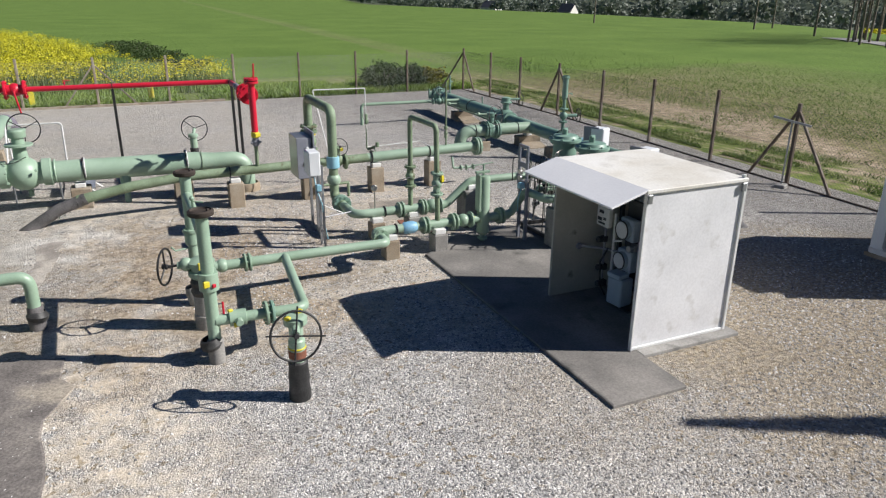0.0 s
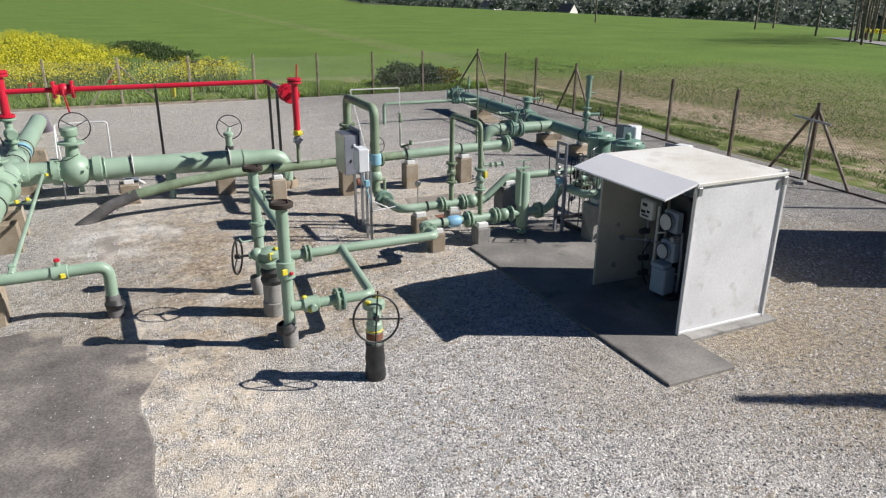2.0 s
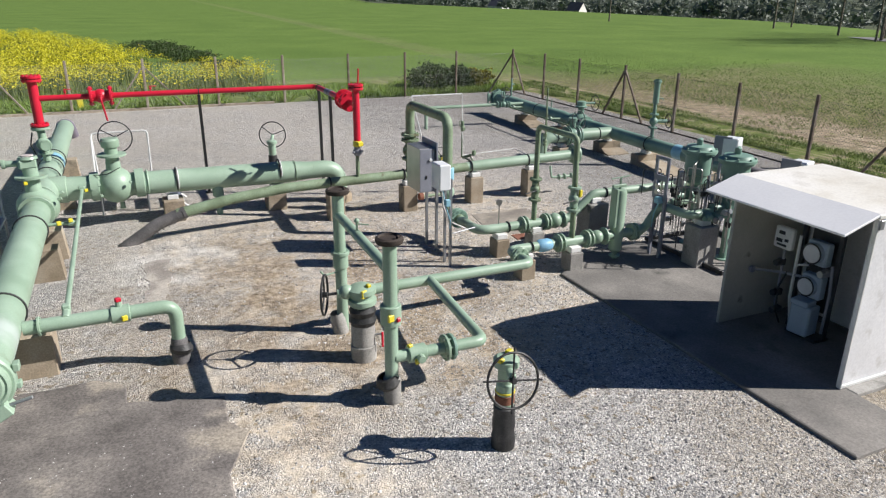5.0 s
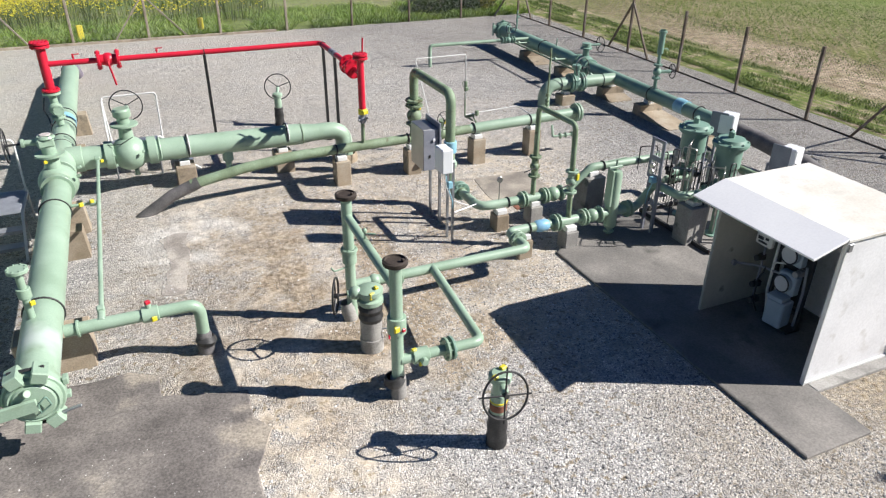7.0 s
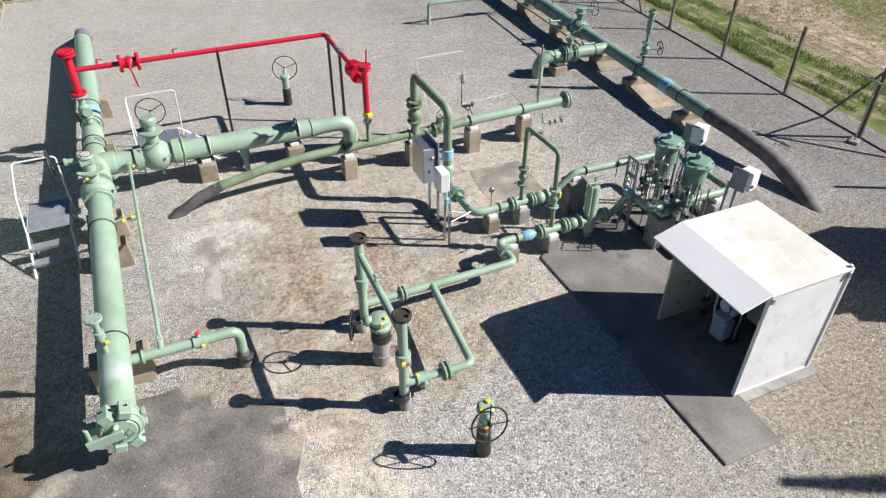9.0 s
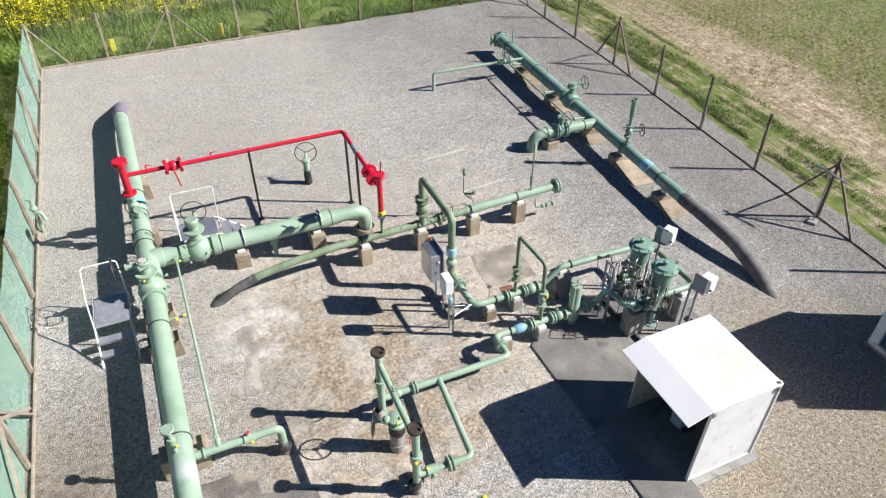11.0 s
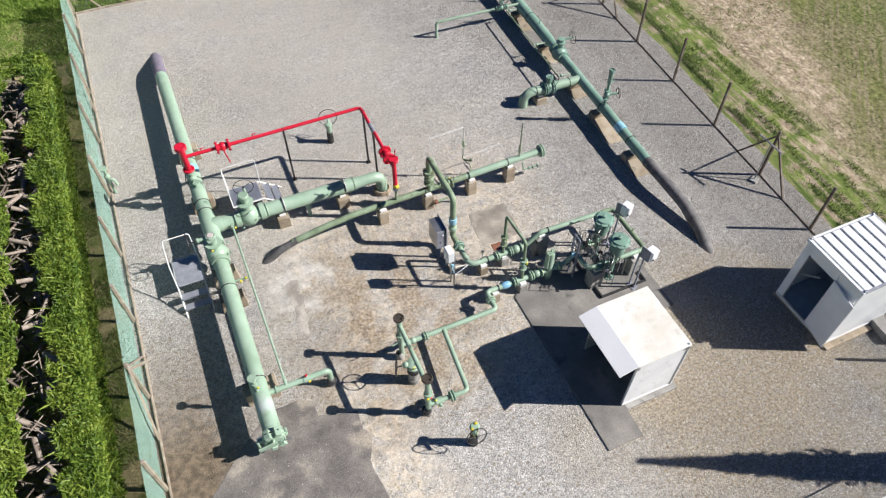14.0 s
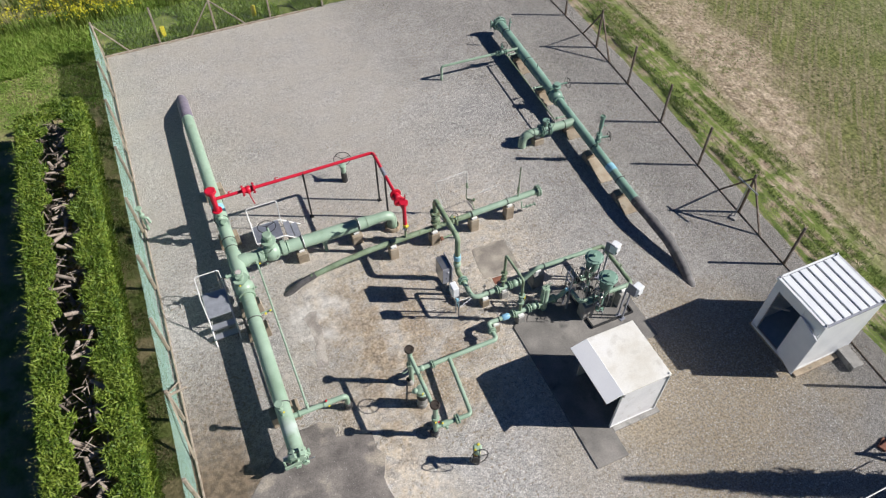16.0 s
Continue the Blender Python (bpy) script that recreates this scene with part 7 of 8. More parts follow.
def build_fences():
    # east: concrete posts, chain link
    ys = [34.2, 31.1, 28.2, 25.0, 21.8, 18.8, 15.8, 12.87, 10.0, 7.1, 4.4]
    e = thing("chain_link_fence", (16.5, 18, 0), "chain-link fence on brown concrete posts facing the field", "fence", "fences")
    pts = [(fence_x(y), y) for y in ys]
    for i, (x, y) in enumerate(pts):
        fence_post(e, x, y, 2.13, CONC_POST, 0.09)
        if y in (25.0, 12.87):
            for s in (-1, 1):
                strut(e, x, y, 0.06 * s + 0.0, 1.35 * s, 1.95, CONC_POST)
        if y == 34.2:
            strut(e, x, y, 0.0, -1.35, 1.95, CONC_POST)
            strut(e, x, y, -1.3, 0.1, 1.95, CONC_POST)
    for a, b in zip(pts, pts[1:]):
        part("wire_panel", wire_mesh(a, b, 1.95), WIRE, e, "thin wire mesh", smooth=0)
    for a, b in zip(pts, pts[1:]):
        kerb = Geo().box(((a[0] + b[0]) / 2, (a[1] + b[1]) / 2, -0.01), (0.04, math.hypot(b[0] - a[0], b[1] - a[1]), 0.10), -math.degrees(math.atan2(b[0] - a[0], b[1] - a[1])) if b[1] > a[1] else -math.degrees(math.atan2(a[0] - b[0], a[1] - b[1])), 0.006)
        part("gravel_board", kerb, CONC_POST, e, "dark board at the foot of the fence")
    # a rod and bracket on the middle brace
    k = thing("cable_marker", (16.05, 12.7, 0), "white rod on a concrete foot with a sloping arm", "marker")
    part("rod", Geo().cyl((15.95, 12.72, 0), (16.12, 12.85, 1.72), 0.022, 8), GALV, k)
    part("arm", Geo().box((16.05, 12.8, 1.70), (0.05, 1.05, 0.05), 0, 0.004, (6, 0, 8)), GALV, k)
    part("foot", Geo().box((15.95, 12.72, 0.03), (0.34, 0.26, 0.10), 25, 0.02), CONCRETE_GREY, k)
    # north: timber posts to the west, concrete further on
    n = thing("chain_link_fence", (5, 34.4, 0), "chain-link fence on timber and concrete posts along the rape field", "fence", "fences")
    xs = [-6.1, -3.3, -0.42, 2.5, 5.4, 8.45, 11.3, 14.05, 17.06]
    pts = [(x, 34.4) for x in xs]
    for x, y in pts[1:-1]:
        fence_post(n, x, y, 2.1, WOOD if x < 6 else CONC_POST, 0.10 if x < 6 else 0.085)
    for dx in (-1.35, 1.6):
        strut(n, -0.42, 34.4, dx, 0.0, 1.8, WOOD, 0.04)
    for a, b in zip(pts, pts[1:]):
        part("wire_panel", wire_mesh(a, b, 1.9), WIRE, n, "thin wire mesh", smooth=0)
    part("ground_board", Geo().box((-0.6, 34.36, 0.04), (11.0, 0.06, 0.12), 0, 0.01), WOOD, n, "weathered timber board at the foot")
    # west: timber posts and green netting
    w = thing("netted_fence", (-6.1, 22, 0), "timber fence covered in pale green windbreak netting", "fence", "fences")
    ysw = [34.4, 31.0, 28.0, 24.75, 21.65, 18.6, 15.7, 12.82, 9.85, 6.9, 3.9, 1.6]
    for i, y in enumerate(ysw):
        part("post", Geo().box((-6.08, y, 0.9), (0.10, 0.10, 2.2), 0, 0.012), WOOD, w)
    for y, d in ((34.4, -1.4), (12.82, 1.5), (12.82, -1.5), (28.0, -1.3)):
        strut(w, -6.05, y, 0.03, d, 1.85, WOOD, 0.045)
    strut(w, -6.08, 34.4, 1.25, 0.0, 1.85, WOOD, 0.04)
    part("brace", Geo().box((-5.85, 12.95, 1.55), (0.62, 0.07, 0.07), 8, 0.008), WOOD, w)
    net = bpy.data.materials.new("green_netting")
    net.use_nodes = True
    nt = net.node_tree
    geo = nt.nodes.new("ShaderNodeNewGeometry")
    sep = nt.nodes.new("ShaderNodeSeparateXYZ")
    nt.links.new(geo.outputs["Position"], sep.inputs[0])
    waves = []
    for axis_name, freq in (("Y", 150.0), ("Z", 230.0)):
        m1 = nt.nodes.new("ShaderNodeMath")
        m1.operation = 'MULTIPLY'
        m1.inputs[1].default_value = freq
        nt.links.new(sep.outputs[axis_name], m1.inputs[0])
        m2 = nt.nodes.new("ShaderNodeMath")
        m2.operation = 'SINE'
        nt.links.new(m1.outputs[0], m2.inputs[0])
        waves.append(m2)
    mx = nt.nodes.new("ShaderNodeMath")
    mx.operation = 'MAXIMUM'
    nt.links.new(waves[0].outputs[0], mx.inputs[0])
    nt.links.new(waves[1].outputs[0], mx.inputs[1])
    gt = nt.nodes.new("ShaderNodeMath")
    gt.operation = 'GREATER_THAN'
    gt.inputs[1].default_value = 0.30
    nt.links.new(mx.outputs[0], gt.inputs[0])
    nz = nt.nodes.new("ShaderNodeTexNoise")
    nz.inputs["Scale"].default_value = 1.2
    nt.links.new(geo.outputs["Position"], nz.inputs["Vector"])
    rp = nt.nodes.new("ShaderNodeValToRGB")
    rp.color_ramp.elements[0].color, rp.color_ramp.elements[1].color = (0.22, 0.38, 0.31, 1), (0.36, 0.52, 0.45, 1)
    nt.links.new(nz.outputs["Fac"], rp.inputs["Fac"])
    nt.links.new(rp.outputs["Color"], nt.nodes["Principled BSDF"].inputs["Base Color"])
    nt.nodes["Principled BSDF"].inputs["Roughness"].default_value = 0.7
    tp = nt.nodes.new("ShaderNodeBsdfTransparent")
    ms = nt.nodes.new("ShaderNodeMixShader")
    nt.links.new(gt.outputs[0], ms.inputs[0])
    nt.links.new(tp.outputs[0], ms.inputs[1])
    nt.links.new(nt.nodes["Principled BSDF"].outputs[0], ms.inputs[2])
    nt.links.new(ms.outputs[0], nt.nodes["Material Output"].inputs["Surface"])
    rnd = random.Random(8)
    for a, b in zip(ysw, ysw[1:]):
        g = Geo()
        cols, rows = 10, 6
        vs = []
        for j in range(rows + 1):
            for i in range(cols + 1):
                y = a + (b - a) * i / cols
                sag = 0.06 * math.sin(math.pi * i / cols) + rnd.uniform(-0.012, 0.012)
                z = 0.03 + (1.88 - 0.07 * math.sin(math.pi * i / cols)) * j / rows
                vs.append((-6.15 - sag * math.sin(math.pi * j / rows), y, z))
        fs = [(j * (cols + 1) + i, j * (cols + 1) + i + 1, (j + 1) * (cols + 1) + i + 1, (j + 1) * (cols + 1) + i) for j in range(rows) for i in range(cols)]
        g.add(vs, fs)
        part("netting", g, net, w, "pale green woven netting", smooth=60)
    part("kerb_board", Geo().box((-6.0, 18, 0.02), (0.06, 32.6, 0.12), 0, 0.01), WOOD, w, "timber kerb at the foot of the netting")
    # south gate
    gte = thing("sliding_gate", (8, 2.2, 0), "white steel gate with dark bars and spiked top", "gate")
    gx0, gx1, gy, gz = 3.74, 8.2, 2.30, 1.47
    part("top_rail", Geo().box(((gx0 + gx1) / 2, gy, gz), (gx1 - gx0, 0.06, 0.07), 0, 0.006), WHITE_RAIL, gte)
    part("spike_rail", Geo().box(((gx0 + gx1) / 2, gy + 0.06, gz + 0.13), (gx1 - gx0, 0.02, 0.03), 0, 0.004), WHITE_RAIL, gte)
    part("bottom_rail", Geo().box(((gx0 + gx1) / 2, gy, 0.15), (gx1 - gx0, 0.06, 0.10), 0, 0.006), WHITE_RAIL, gte)
    x = gx0 + 0.06
    while x < gx1:
        part("bar", Geo().box((x, gy, gz / 2 + 0.05), (0.035, 0.03, gz - 0.12), 0, 0.0), STEEL_DARK, gte)
        x += 0.13
    x = gx0 + 0.04
    while x < gx1:
        part("spike", Geo().box((x, gy + 0.03, gz + 0.09), (0.045, 0.05, 0.07), 0, 0.012), STEEL_DARK, gte)
        x += 0.085
    for x in (gx0 - 0.06, gx1 + 0.06):
        part("gate_post", Geo().box((x, gy, 0.80), (0.05, 0.06, 1.60), 0, 0.006), WHITE_RAIL, gte)
    part("guide_rail", Geo().tube([(8.22, 2.36, 1.52), (8.7, 1.80, 1.60), (15.3, 1.80, 1.60)], 0.018, 0.1, 8), WHITE_RAIL, gte)
    # strutted corner post between the gate and the field fence
    cp = thing("corner_post", (15.45, 1.95, 0), "brown concrete corner post with two sloping braces", "post")
    fence_post(cp, 15.45, 1.95, 2.0, CONC_POST, 0.10)
    strut(cp, 15.45, 1.95, 0.05, 1.3, 1.85, CONC_POST, 0.05)
    strut(cp, 15.45, 1.95, -0.9, -0.1, 1.85, CONC_POST, 0.05)
    c = thing("brick_block", (14.05, 2.98, 0), "weathered red brick lying on the gravel", "brick")
    part("body", Geo().box((14.05, 2.98, 0.04), (0.42, 0.26, 0.09), 25, 0.012), RUST, c)
    for x, y in ((-3.0, 34.85), (1.75, 34.85)):
        m = thing("marker_post", (x, y, 0), "yellow plastic pipeline marker on a white foot", "marker", "pipeline markers")
        part("body", Geo().box((x, y, 0.37), (0.24, 0.12, 0.66), 0, 0.02, (0, 0, 15)), YELLOW, m)
        part("foot", Geo().box((x + 0.05, y, 0.03), (0.42, 0.26, 0.08), 15, 0.02), WHITE_PAD, m)


build_fences()


# ---- planting ----
def blades(points, height, width, rng, lean=0.35):
    """Tapered grass blades, two quads' worth of triangle each."""
    n = len(points)
    a = rng.uniform(0, 6.283, n)
    h = height * rng.uniform(0.5, 1.2, n)
    w = width * rng.uniform(0.6, 1.3, n)
    lx, ly = rng.normal(0, lean, n) * h, rng.normal(0, lean, n) * h
    px, py, pz = points[:, 0], points[:, 1], points[:, 2]
    v = np.empty((n, 4, 3), dtype=np.float32)
    v[:, 0] = np.stack([px - np.cos(a) * w, py - np.sin(a) * w, pz], 1)
    v[:, 1] = np.stack([px + np.cos(a) * w, py + np.sin(a) * w, pz], 1)
    v[:, 2] = np.stack([px + lx * 0.45 + np.cos(a) * w * 0.7, py + ly * 0.45 + np.sin(a) * w * 0.7, pz + h * 0.6], 1)
    v[:, 3] = np.stack([px + lx, py + ly, pz + h], 1)
    f = np.array([(0, 1, 2), (0, 2, 3)])[None] + (np.arange(n) * 4)[:, None, None]
    return v.reshape(-1, 3), f.reshape(-1, 3)


def cards(centres, size, rng, flat=0.6):
    """Small pointed leaves at random angles: one rhombus each."""
    n = len(centres)
    d = rng.normal(0, 1, (n, 3))
    d[:, 2] *= flat
    d /= np.linalg.norm(d, axis=1)[:, None]
    e = np.cross(d, rng.normal(0, 1, (n, 3)))
    e /= np.linalg.norm(e, axis=1)[:, None]
    s = (size * rng.uniform(0.6, 1.4, n))[:, None]
    v = np.stack([centres - d * s, centres + e * s * 0.45, centres + d * s, centres - e * s * 0.45], 1)
    f = (np.arange(n) * 4)[:, None] + np.array([0, 1, 2, 3])[None]
    return v.reshape(-1, 3).astype(np.float32), f


def patchy(x, y, scale, seed):
    return np.array([noise.noise((float(a) * scale, float(b) * scale, seed)) for a, b in zip(x, y)])


def fence_line(y):
    return np.where(y < 25, 15.55 + 0.0605 * y, 17.06 + (y - 25) * 0.012)


def build_grass():
    rng = np.random.default_rng(11)
    # east verge
    n = 42000
    y = rng.uniform(3, 38, n)
    inner = rng.random(n) < 0.42
    x = fence_line(y) + np.where(inner, 1.15 + np.abs(rng.normal(0, 0.30, n)), rng.uniform(1.9, 3.9, n))
    k = (patchy(x * 3.2, y * 0.35, 0.6, 3.0) > -0.02) & (patchy(x, y, 0.35, 9.0) > -0.25)
    x, y = x[k], y[k]
    v1, f1 = blades(np.stack([x, y, np.full(len(x), -0.03)], 1), 0.13, 0.010, rng, 0.5)
    stuff("verge_grass_east", v1, f1, GRASS, "rough verge grass outside the east fence", "grass")
    # west strip between netting and hedge
    n = 26000
    y = rng.uniform(2, 36, n)
    x = rng.uniform(-7.4, -6.15, n)
    k = patchy(x, y, 0.6, 7.0) > -0.1
    v1, f1 = blades(np.stack([x[k], y[k], np.full(k.sum(), -0.03)], 1), 0.12, 0.010, rng, 0.5)
    stuff("verge_grass_west", v1, f1, GRASS, "patchy grass between netting and hedge", "grass")
    # north verge, taller
    n = 60000
    x = rng.uniform(-14, 18, n)
    y = 34.45 + rng.power(0.8, n) * 5.0
    k = patchy(x, y, 0.4, 1.0) > -0.25
    k &= ~((x < -6.3) & (x > -10.2) & (y < 31))
    v1, f1 = blades(np.stack([x[k], y[k], np.full(k.sum(), -0.03)], 1), 0.32, 0.014, rng, 0.4)
    stuff("verge_grass_north", v1, f1, LAWN, "tall rough grass along the north fence", "grass")
    n = 20000
    x = rng.uniform(-13, -6.2, n)
    y = rng.uniform(30.5, 38.5, n)
    v1, f1 = blades(np.stack([x, y, np.full(n, -0.03)], 1), 0.13, 0.013, rng, 0.7)
    stuff("verge_grass_corner", v1, f1, LAWN, "thick green grass at the hedge's end", "grass")
    # young crop in the field, in drills
    n = 170000
    x = 19.2 + rng.random(n) * 30
    y = rng.uniform(-2, 62, n)
    fade = rng.random(n) < np.clip((48 - x) / 24, 0, 1) * np.clip((62 - y) / 40, 0, 1)
    x, y = x[fade], y[fade]
    n = len(x)
    a = radians(43)
    u, w = x * math.cos(a) - y * math.sin(a), x * math.sin(a) + y * math.cos(a)
    u = np.round(u / 0.17) * 0.17 + rng.normal(0, 0.045, n)
    x, y = u * math.cos(a) + w * math.sin(a), w * math.cos(a) - u * math.sin(a)
    bare_to = np.interp(y, (10, 13, 19, 40), (20.6, 21.0, 23.8, 24.6))
    k = (x - bare_to) / 7 + patchy(x, y, 0.3, 5.0) * 1.1 + rng.normal(0, 0.25, n) > 0.12
    v1, f1 = blades(np.stack([x[k], y[k], np.full(k.sum(), -0.03)], 1), 0.10, 0.010, rng, 0.8)
    stuff("young_crop_east", v1, f1, CROP, "thin young cereal crop in drills", "crop")


def build_rape():
    rng = np.random.default_rng(12)
    n = 9000
    x = rng.uniform(-42, 9, n)
    y = 37.6 + rng.power(0.8, n) * 50
    lim = np.interp(y, (37, 40, 46, 54, 67, 88), (-6.5, -4.6, -0.6, 0.1, -3.2, -9.0))
    k = (x < lim + rng.normal(0, 0.7, n)) & ~((x > -10.5) & (x < -6.0) & (y < 39.5) & (rng.random(n) < 0.6))
    # a sparse fringe of plants reaching into the verge
    x, y = x[k], y[k]
    fx, fy = rng.uniform(-8, 6, 260), rng.uniform(37.5, 45, 260)
    x, y = np.concatenate([x, fx]), np.concatenate([y, fy])
    n = len(x)
    per = 9
    base = np.repeat(np.stack([x, y, np.full(n, -0.03)], 1), per, 0) + rng.normal(0, 0.14, (n * per, 3)) * (1, 1, 0)
    v1, f1 = blades(base, 0.95, 0.02, rng, 0.12)
    stuff("rape_plants", v1, f1, RAPE_STEM, "green stems and leaves of flowering rape", "crop")
    per = 24
    top = np.repeat(np.stack([x, y, rng.uniform(0.72, 1.25, n)], 1), per, 0) + rng.normal(0, 0.16, (n * per, 3)) * (1, 1, 0.7)
    v2, f2 = cards(top, 0.05, rng)
    stuff("rape_flowers", v2, f2, RAPE, "yellow rape flowers", "crop")


def build_hedges():
    rng = np.random.default_rng(13)
    for i, (xa, xb, y0, y1, h, gap) in enumerate(((-8.15, -7.2, 2.0, 29.2, 1.62, 1), (-9.85, -8.62, 2.0, 28.8, 1.62, -1), (-9.0, -7.9, 28.2, 29.3, 1.55, 1))):
        t = thing("thuja_hedge", ((xa + xb) / 2, 16, 0), "clipped green thuja hedge with bare inner side", "hedge", "hedges")
        outer = xb if gap > 0 else xa
        # foliage on the outer face, the top and a thin bare inner face
        n = int(4400 * (y1 - y0))
        y = rng.uniform(y0, y1, n)
        u = rng.random(n)
        z = np.where(u < 0.46, rng.uniform(0.05, h, n), h + rng.normal(0, 0.05, n))
        x = np.where(u < 0.46, outer + rng.normal(0, 0.05, n), rng.uniform(xa, xb, n))
        ragged = patchy(x * 1.0, y, 1.7, 2.0 + i)
        inner = np.abs(x - outer)
        keep = (u < 0.46) | (inner < 0.86 + 0.62 * ragged)
        x, y, z = x[keep], y[keep], (z + 0.12 * ragged * (u >= 0.46))[keep]
        v, f = cards(np.stack([x, y, z], 1), 0.058, rng, 1.1)
        # longer sprays that stand out of the clipped top
        pick = rng.random(len(x)) < 0.16
        v2, f2 = blades(np.stack([x, y, z - 0.02], 1)[pick], 0.19, 0.022, rng, 0.75)
        ob = stuff("foliage", v - np.array([(xa + xb) / 2, 16, 0], dtype=np.float32), f, THUJA, "feathery green thuja sprays", "hedge")
        sp = stuff("spray", v2 - np.array([(xa + xb) / 2, 16, 0], dtype=np.float32), f2, THUJA, "long pale green shoots", "hedge")
        del sp["category"]
        sp.parent = t
        del ob["category"]
        ob.parent = t
        # solid dark core that stops light
        rnd = random.Random(30 + i)
        for k in range(int((y1 - y0) / 0.62)):
            yy = y0 + 0.3 + k * 0.62 + rnd.uniform(-0.1, 0.1)
            xx = (xa + xb) / 2 + rnd.uniform(-0.1, 0.1)
            g = Geo().tube([(xx, yy, -0.05), (xx + rnd.uniform(-0.06, 0.06), yy + rnd.uniform(-0.05, 0.05), 0.7), (xx + rnd.uniform(-0.12, 0.12), yy + rnd.uniform(-0.1, 0.1), h - 0.1)], 0.045, 0.2, 6, 2)
            for b in range(7):
                za = rnd.uniform(0.3, h - 0.25)
                side = -gap if rnd.random() < 0.7 else gap
                g.tube([(xx, yy, za), (xx + side * rnd.uniform(0.2, 0.5), yy + rnd.uniform(-0.35, 0.35), za + rnd.uniform(0.05, 0.35))], rnd.uniform(0.010, 0.024), 0, 5)
            part("trunk", g, BARK, t, smooth=60)
    # brushwood and dry leaves in the gap between the rows
    n = 5000
    x, y = rng.uniform(-8.9, -8.05, n), rng.uniform(2, 29, n)
    v, f = cards(np.stack([x, y, rng.uniform(0.0, 0.35, n)], 1), 0.06, rng, 0.3)
    stuff("hedge_litter", v, f, DRY, "dry leaf litter between the hedge rows", "litter")
    rnd = random.Random(5)
    g = Geo()
    for k in range(420):
        yy, xx = rnd.uniform(2.5, 28.5), rnd.uniform(-8.7, -8.0)
        a, L = rnd.uniform(0, 6.28), rnd.uniform(0.25, 0.8)
        z0 = rnd.uniform(0.7, 1.35)
        g.tube([(xx, yy, z0), (xx + math.cos(a) * L, yy + math.sin(a) * L, z0 + rnd.uniform(-0.1, 0.4))], rnd.choice((0.012, 0.015, 0.02, 0.02, 0.03, 0.05, 0.08)), 0, 7)
    o = single("brushwood", g, GREY_WOOD, "cut grey branches lying between the hedge rows", "brushwood", kind="stuff", smooth=60)


def crown(parent, c, rx, rz, n, size, mat, rng, gaps=0.15, label=""):
    d = rng.normal(0, 1, (n, 3))
    d /= np.linalg.norm(d, axis=1)[:, None]
    lump = np.array([noise.noise((float(p[0]) * 2 + c[0], float(p[1]) * 2 + c[1], float(p[2]) * 2)) for p in d])
    rad = (0.55 + 0.45 * rng.random(n)) * (1 + 0.6 * lump)
    keep = lump > -0.45 + gaps
    pts = (np.array(c)[None] + d * rad[:, None] * np.array([rx, rx, rz])[None])[keep]
    pts[:, 2] = np.maximum(pts[:, 2], 0.03)
    v, f = cards(pts, size, rng, 0.8)
    o = root_of(parent).location
    ob = stuff("crown", v - np.array(o, dtype=np.float32), f, mat, label or "leafy crown", "tree")
    del ob["category"]
    ob.parent = parent
    return ob


def bush(x, y, r, h, mat, label, rng, n=5200):
    t = thing("bush", (x, y, 0), label, "bush", "bushes")
    g = Geo()
    rnd = random.Random(int(x * 10))
    for k in range(7):
        a = rnd.uniform(0, 6.28)
        g.tube([(x, y, -0.05), (x + math.cos(a) * r * 0.3, y + math.sin(a) * r * 0.3, h * 0.4), (x + math.cos(a) * r * 0.7, y + math.sin(a) * r * 0.7, h * 0.85)], 0.02, 0.3, 5, 2)
    part("stems", g, BARK, t, smooth=60)
    crown(t, (x, y, h * 0.5), r, h * 0.55, n, 0.07, mat, rng)
    return t


def build_bushes():
    rng = np.random.default_rng(14)
    bush(13.4, 36.0, 1.35, 1.35, SCRUB, "dark green scrubby bush behind the north fence", rng)
    bush(14.9, 36.2, 0.9, 1.15, SCRUB, "dark green scrubby bush behind the north fence", rng)
    bush(16.2, 36.4, 0.9, 0.95, leaf_material("gorse_leaves", (0.05, 0.07, 0.012), (0.13, 0.14, 0.02), (0.30, 0.27, 0.02)), "yellowish gorse bush behind the north fence", rng)
    for x, y, r, h in ((1.2, 68.5, 2.2, 0.9), (2.4, 63, 2.0, 0.9), (3.6, 57.5, 1.9, 0.75), (5.0, 52, 1.5, 0.5)):
        bush(x, y, r, h, SCRUB, "low dark scrub at the edge of the rape field", rng, 3600)


def slim_conifer():
    """The slender conifer outside the south-east corner that throws the long shadow."""
    rng = np.random.default_rng(15)
    t = thing("conifer_tree", (16.8, 0.15, 0), "tall slender dark conifer beyond the gate", "tree")
    part("trunk", Geo().lathe([(0.14, -0.1), (0.10, 3.0), (0.03, 8.4)], (16.8, 0.15, 0), (0, 0, 1), 10), BARK, t, smooth=60)
    n = 12000
    z = rng.uniform(0.4, 8.9, n)
    r = 0.34 * np.clip((8.95 - z) / 3.6, 0.05, 1) * np.sqrt(rng.random(n)) * np.where(rng.random(n) < 0.2, 1.5, 1.05)
    a = rng.uniform(0, 6.283, n)
    v, f = cards(np.stack([r * np.cos(a), r * np.sin(a), z], 1), 0.10, rng, 1.2)
    ob = stuff("crown", v, f, SCRUB, "dense dark needles", "tree")
    del ob["category"]
    ob.parent = t


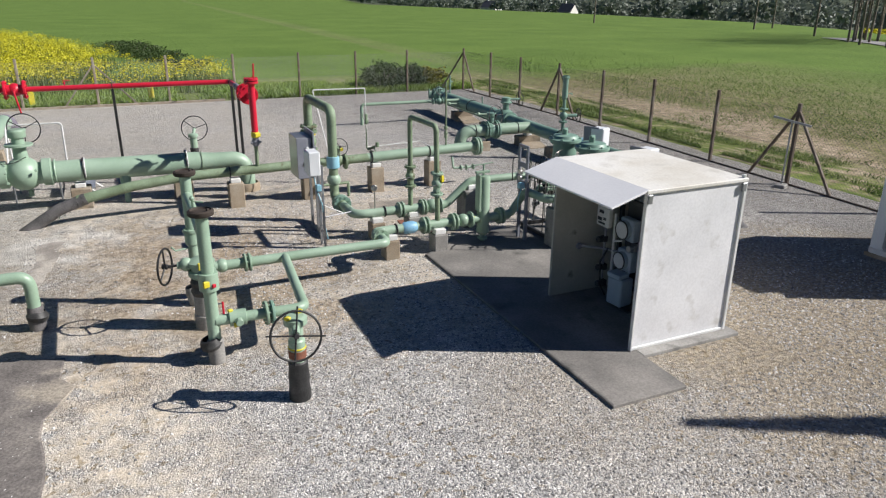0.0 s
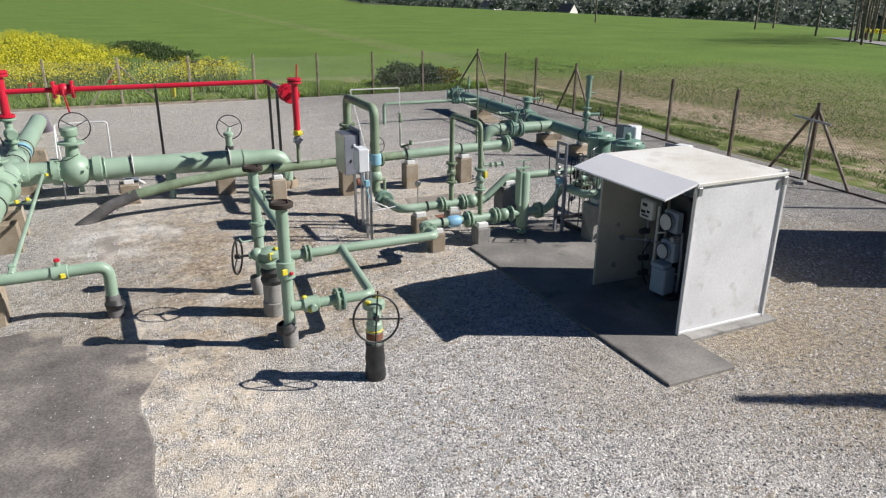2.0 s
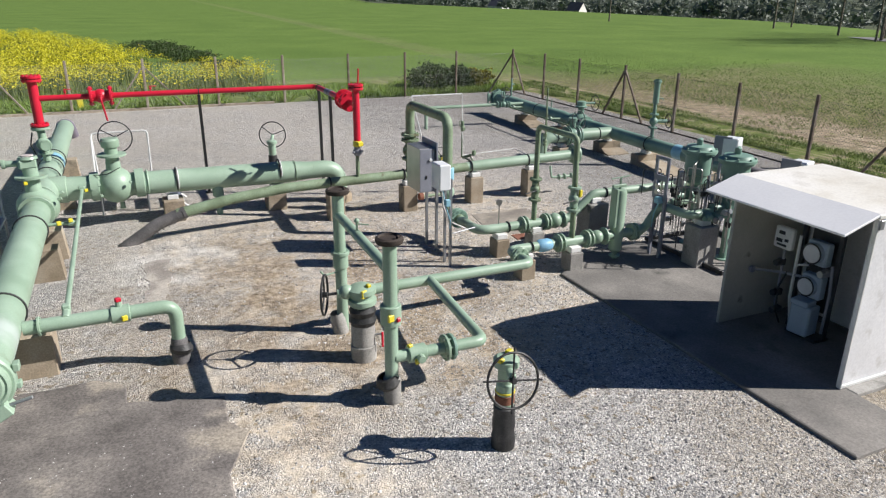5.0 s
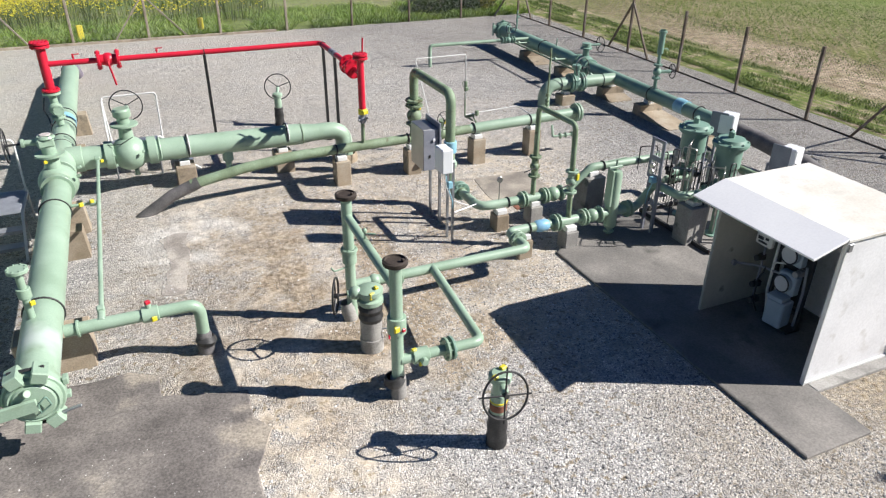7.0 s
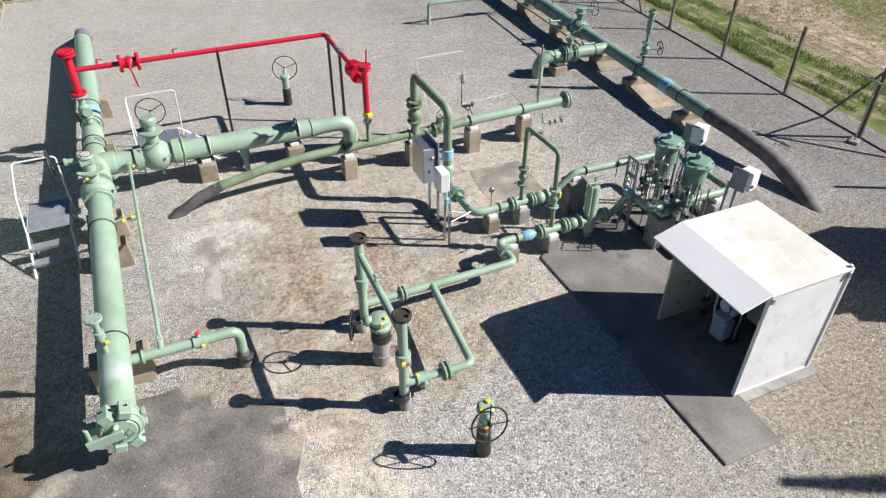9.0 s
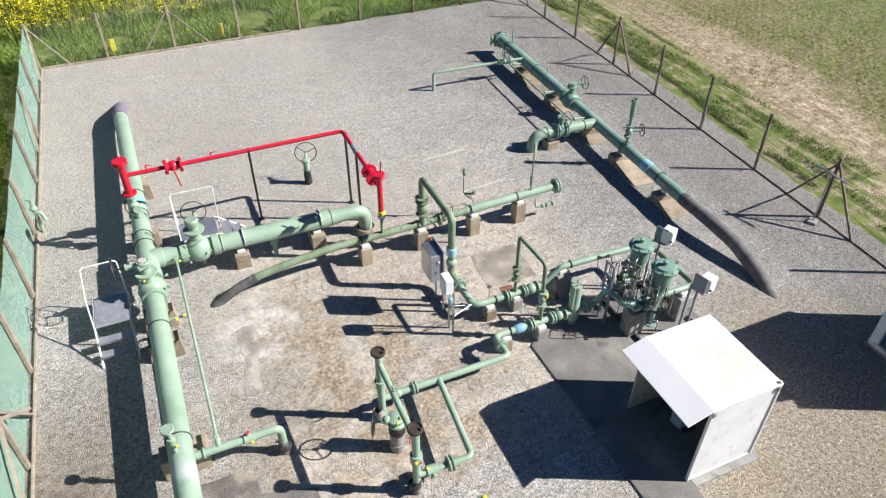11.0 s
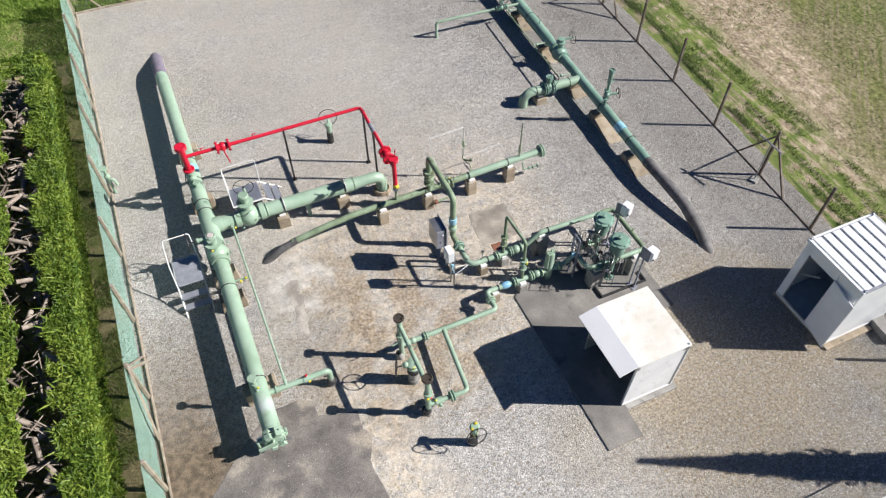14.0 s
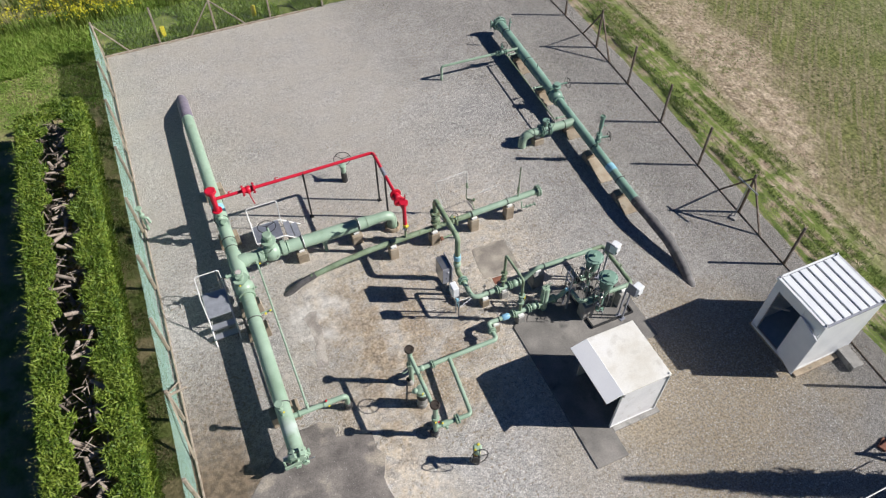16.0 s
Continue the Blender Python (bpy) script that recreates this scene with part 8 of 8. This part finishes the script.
def build_distance():
    rng = np.random.default_rng(16)
    # far woods: a belt of crowns beyond the field's edge, on the falling ground
    pts, sizes = [], []
    for k in range(2600):
        y = rng.uniform(20, 1500)
        x = field_edge(y) + 40 + rng.power(0.7) * 900
        if math.hypot(x, y) < 190:
            continue
        pts.append((x, y, land(x, y)))
        sizes.append(rng.uniform(3.0, 5.5))
    cs, ss = [], []
    for (x, y, z), s in zip(pts, sizes):
        m = 110
        d = rng.normal(0, 1, (m, 3))
        d /= np.linalg.norm(d, axis=1)[:, None]
        d[:, 2] = np.abs(d[:, 2]) * 1.3
        cs.append(np.array([(x, y, z + s * 0.5)]) + d * s * rng.uniform(0.5, 1.0, (m, 1)))
        ss.append(np.full(m, s * 0.24))
    cs, ss = np.concatenate(cs), np.concatenate(ss)
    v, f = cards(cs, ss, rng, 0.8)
    stuff("far_woods", v, f, WOODS, "mixed woodland in the valley beyond the field, haze put into its leaf colour", "woods")
    # roadside row of tall trees, still nearly bare
    row = [(81.5, 59.6), (82.5, 57.6), (77.5, 55.2), (81.0, 54.0), (86.0, 59.0), (84.0, 55.0), (90.5, 62.0), (88.0, 57.0), (76.0, 51.0), (93.5, 61.5), (94.0, 58.5), (98.0, 64.0), (85.0, 61.2), (88.5, 63.0), (92.0, 65.8), (95.5, 67.5), (99.0, 70.2), (83.5, 60.4), (103.0, 72.0), (86.5, 61.0), (86.0, 54.0), (91.0, 56.5), (102, 66.0), (97.0, 60.5)]
    for i, (x, y) in enumerate(row):
        rnd = random.Random(50 + i)
        z0 = land(x, y)
        t = thing("roadside_tree", (x, y, z0), "tall thin nearly bare tree beside the lane", "tree", "roadside trees")
        h = rnd.uniform(13, 17)
        part("trunk", Geo().lathe([(0.15, -0.3), (0.13, 2), (0.09, h * 0.6), (0.02, h)], (x, y, z0), (rnd.uniform(-0.03, 0.03), rnd.uniform(-0.03, 0.03), 1), 8), BARK, t, smooth=60)
        for b in range(12):
            za = h * rnd.uniform(0.25, 0.9)
            a, L = rnd.uniform(0, 6.28), rnd.uniform(1.2, 2.8)
            part("limb", Geo().tube([(x, y, z0 + za), (x + math.cos(a) * L * 0.5, y + math.sin(a) * L * 0.5, z0 + za + L * 0.6), (x + math.cos(a) * L * 0.8, y + math.sin(a) * L * 0.8, z0 + za + L * 1.4)], 0.045, 0.5, 5, 2), BARK, t, smooth=60)
        # these crowns share the haze-paled leaf colour of the far woods
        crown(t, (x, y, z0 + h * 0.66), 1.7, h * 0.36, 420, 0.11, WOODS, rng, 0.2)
    # lane past the trees
    g = Geo()
    lane = [(66, 34), (74, 44), (82, 55.5), (88, 66.5)]
    for a, b in zip(lane, lane[1:]):
        dx, dy = b[0] - a[0], b[1] - a[1]
        L = math.hypot(dx, dy)
        nx, ny = -dy / L * 1.6, dx / L * 1.6
        za, zb = land(*a) + 0.06, land(*b) + 0.06
        g.add([(a[0] + nx, a[1] + ny, za), (a[0] - nx, a[1] - ny, za), (b[0] - nx, b[1] - ny, zb), (b[0] + nx, b[1] + ny, zb)], [(0, 1, 2, 3)])
    single("road_lane", g, material("pale_lane_surface", [(0.26, 0.25, 0.24), (0.34, 0.33, 0.32)], 0.5, 20, 0.9, 0.1, grain=0.15), "pale narrow lane beyond the field", "road", kind="structure", smooth=0)
    # poles
    for x, y, h in ((94.1, 128.1, 9.0), (101.2, 92.0, 9.0), (90.6, 71.6, 9.0), (109.1, 95.1, 6.0)):
        z0 = land(x, y)
        t = thing("utility_pole", (x, y, z0), "dark wooden utility pole at the field's edge", "pole", "utility poles")
        part("pole", Geo().lathe([(0.17, -0.3), (0.12, h)], (x, y, z0), (0, 0, 1), 10), BARK, t, smooth=60)
        part("crossarm", Geo().box((x, y, z0 + h - 0.5), (1.4, 0.1, 0.12), 30, 0.01), BARK, t)
    # houses
    wall_m = material("house_render", [(0.62, 0.60, 0.56), (0.72, 0.70, 0.66)], 0.3, 6, 0.8, 0.05, grain=0.08)
    roof_m = material("dark_slate_roof", [(0.035, 0.04, 0.055), (0.06, 0.065, 0.08)], 0.4, 8, 0.7, 0.1, grain=0.15)
    glass_m = material("dark_window_glass", [(0.02, 0.025, 0.03), (0.04, 0.045, 0.05)], 1, 10, 0.1, 0.0, grain=0.05)
    for x, y, turn, w, d in ((213, 395, 30, 8, 10), (192, 282, 25, 7.0, 6.5)):
        z0 = land(x, y) + (-0.2 if x > 200 else -1.4)
        rot = Matrix.Translation((x, y, z0)) @ Matrix.Rotation(radians(turn), 4, 'Z')
        t = thing("house", (x, y, z0), "white rendered house with a steep dark slate roof", "house", "houses")

        def q(*p):
            return tuple(rot @ Vector(p))
        e, r = 2.8, 6.2
        hw, hd = w / 2, d / 2
        part("wall", Geo().add([q(-hw, -hd, -6), q(hw, -hd, -6), q(hw, hd, -6), q(-hw, hd, -6), q(-hw, -hd, e), q(hw, -hd, e), q(hw, hd, e), q(-hw, hd, e), q(0, -hd, r), q(0, hd, r)], [(0, 1, 5, 8, 4), (1, 2, 6, 5), (2, 3, 7, 9, 6), (3, 0, 4, 7)]), wall_m, t, smooth=0)
        part("roof", Geo().add([q(-hw - 0.4, -hd - 0.3, e - 0.2), q(0, -hd - 0.3, r + 0.15), q(0, hd + 0.3, r + 0.15), q(-hw - 0.4, hd + 0.3, e - 0.2), q(hw + 0.4, -hd - 0.3, e - 0.2), q(hw + 0.4, hd + 0.3, e - 0.2)], [(0, 1, 2, 3), (1, 4, 5, 2)]), roof_m, t, smooth=0)
        part("chimney", Geo().box(q(0.6, hd * 0.6, r + 0.3), (0.7, 0.7, 1.6), turn, 0.02), wall_m, t)
        for wx in (-1.6, 1.6):
            part("window", Geo().box(q(wx, -hd - 0.03, 1.4), (1.0, 0.08, 1.2), turn, 0.01), glass_m, t)
    # a second strip of rape far off by the lane
    n = 9000
    x, y = rng.uniform(92, 118, n), rng.uniform(55, 66, n)
    zz = np.array([land(float(a), float(b)) for a, b in zip(x, y)])
    v, f = cards(np.stack([x, y, zz + rng.uniform(0.8, 1.3, n)], 1), 0.22, rng, 0.4)
    stuff("rape_strip_far", v, f, RAPE, "distant strip of yellow rape beyond the lane", "crop")


build_grass()
build_rape()
build_hedges()
build_bushes()
slim_conifer()
build_distance()
build_stones()
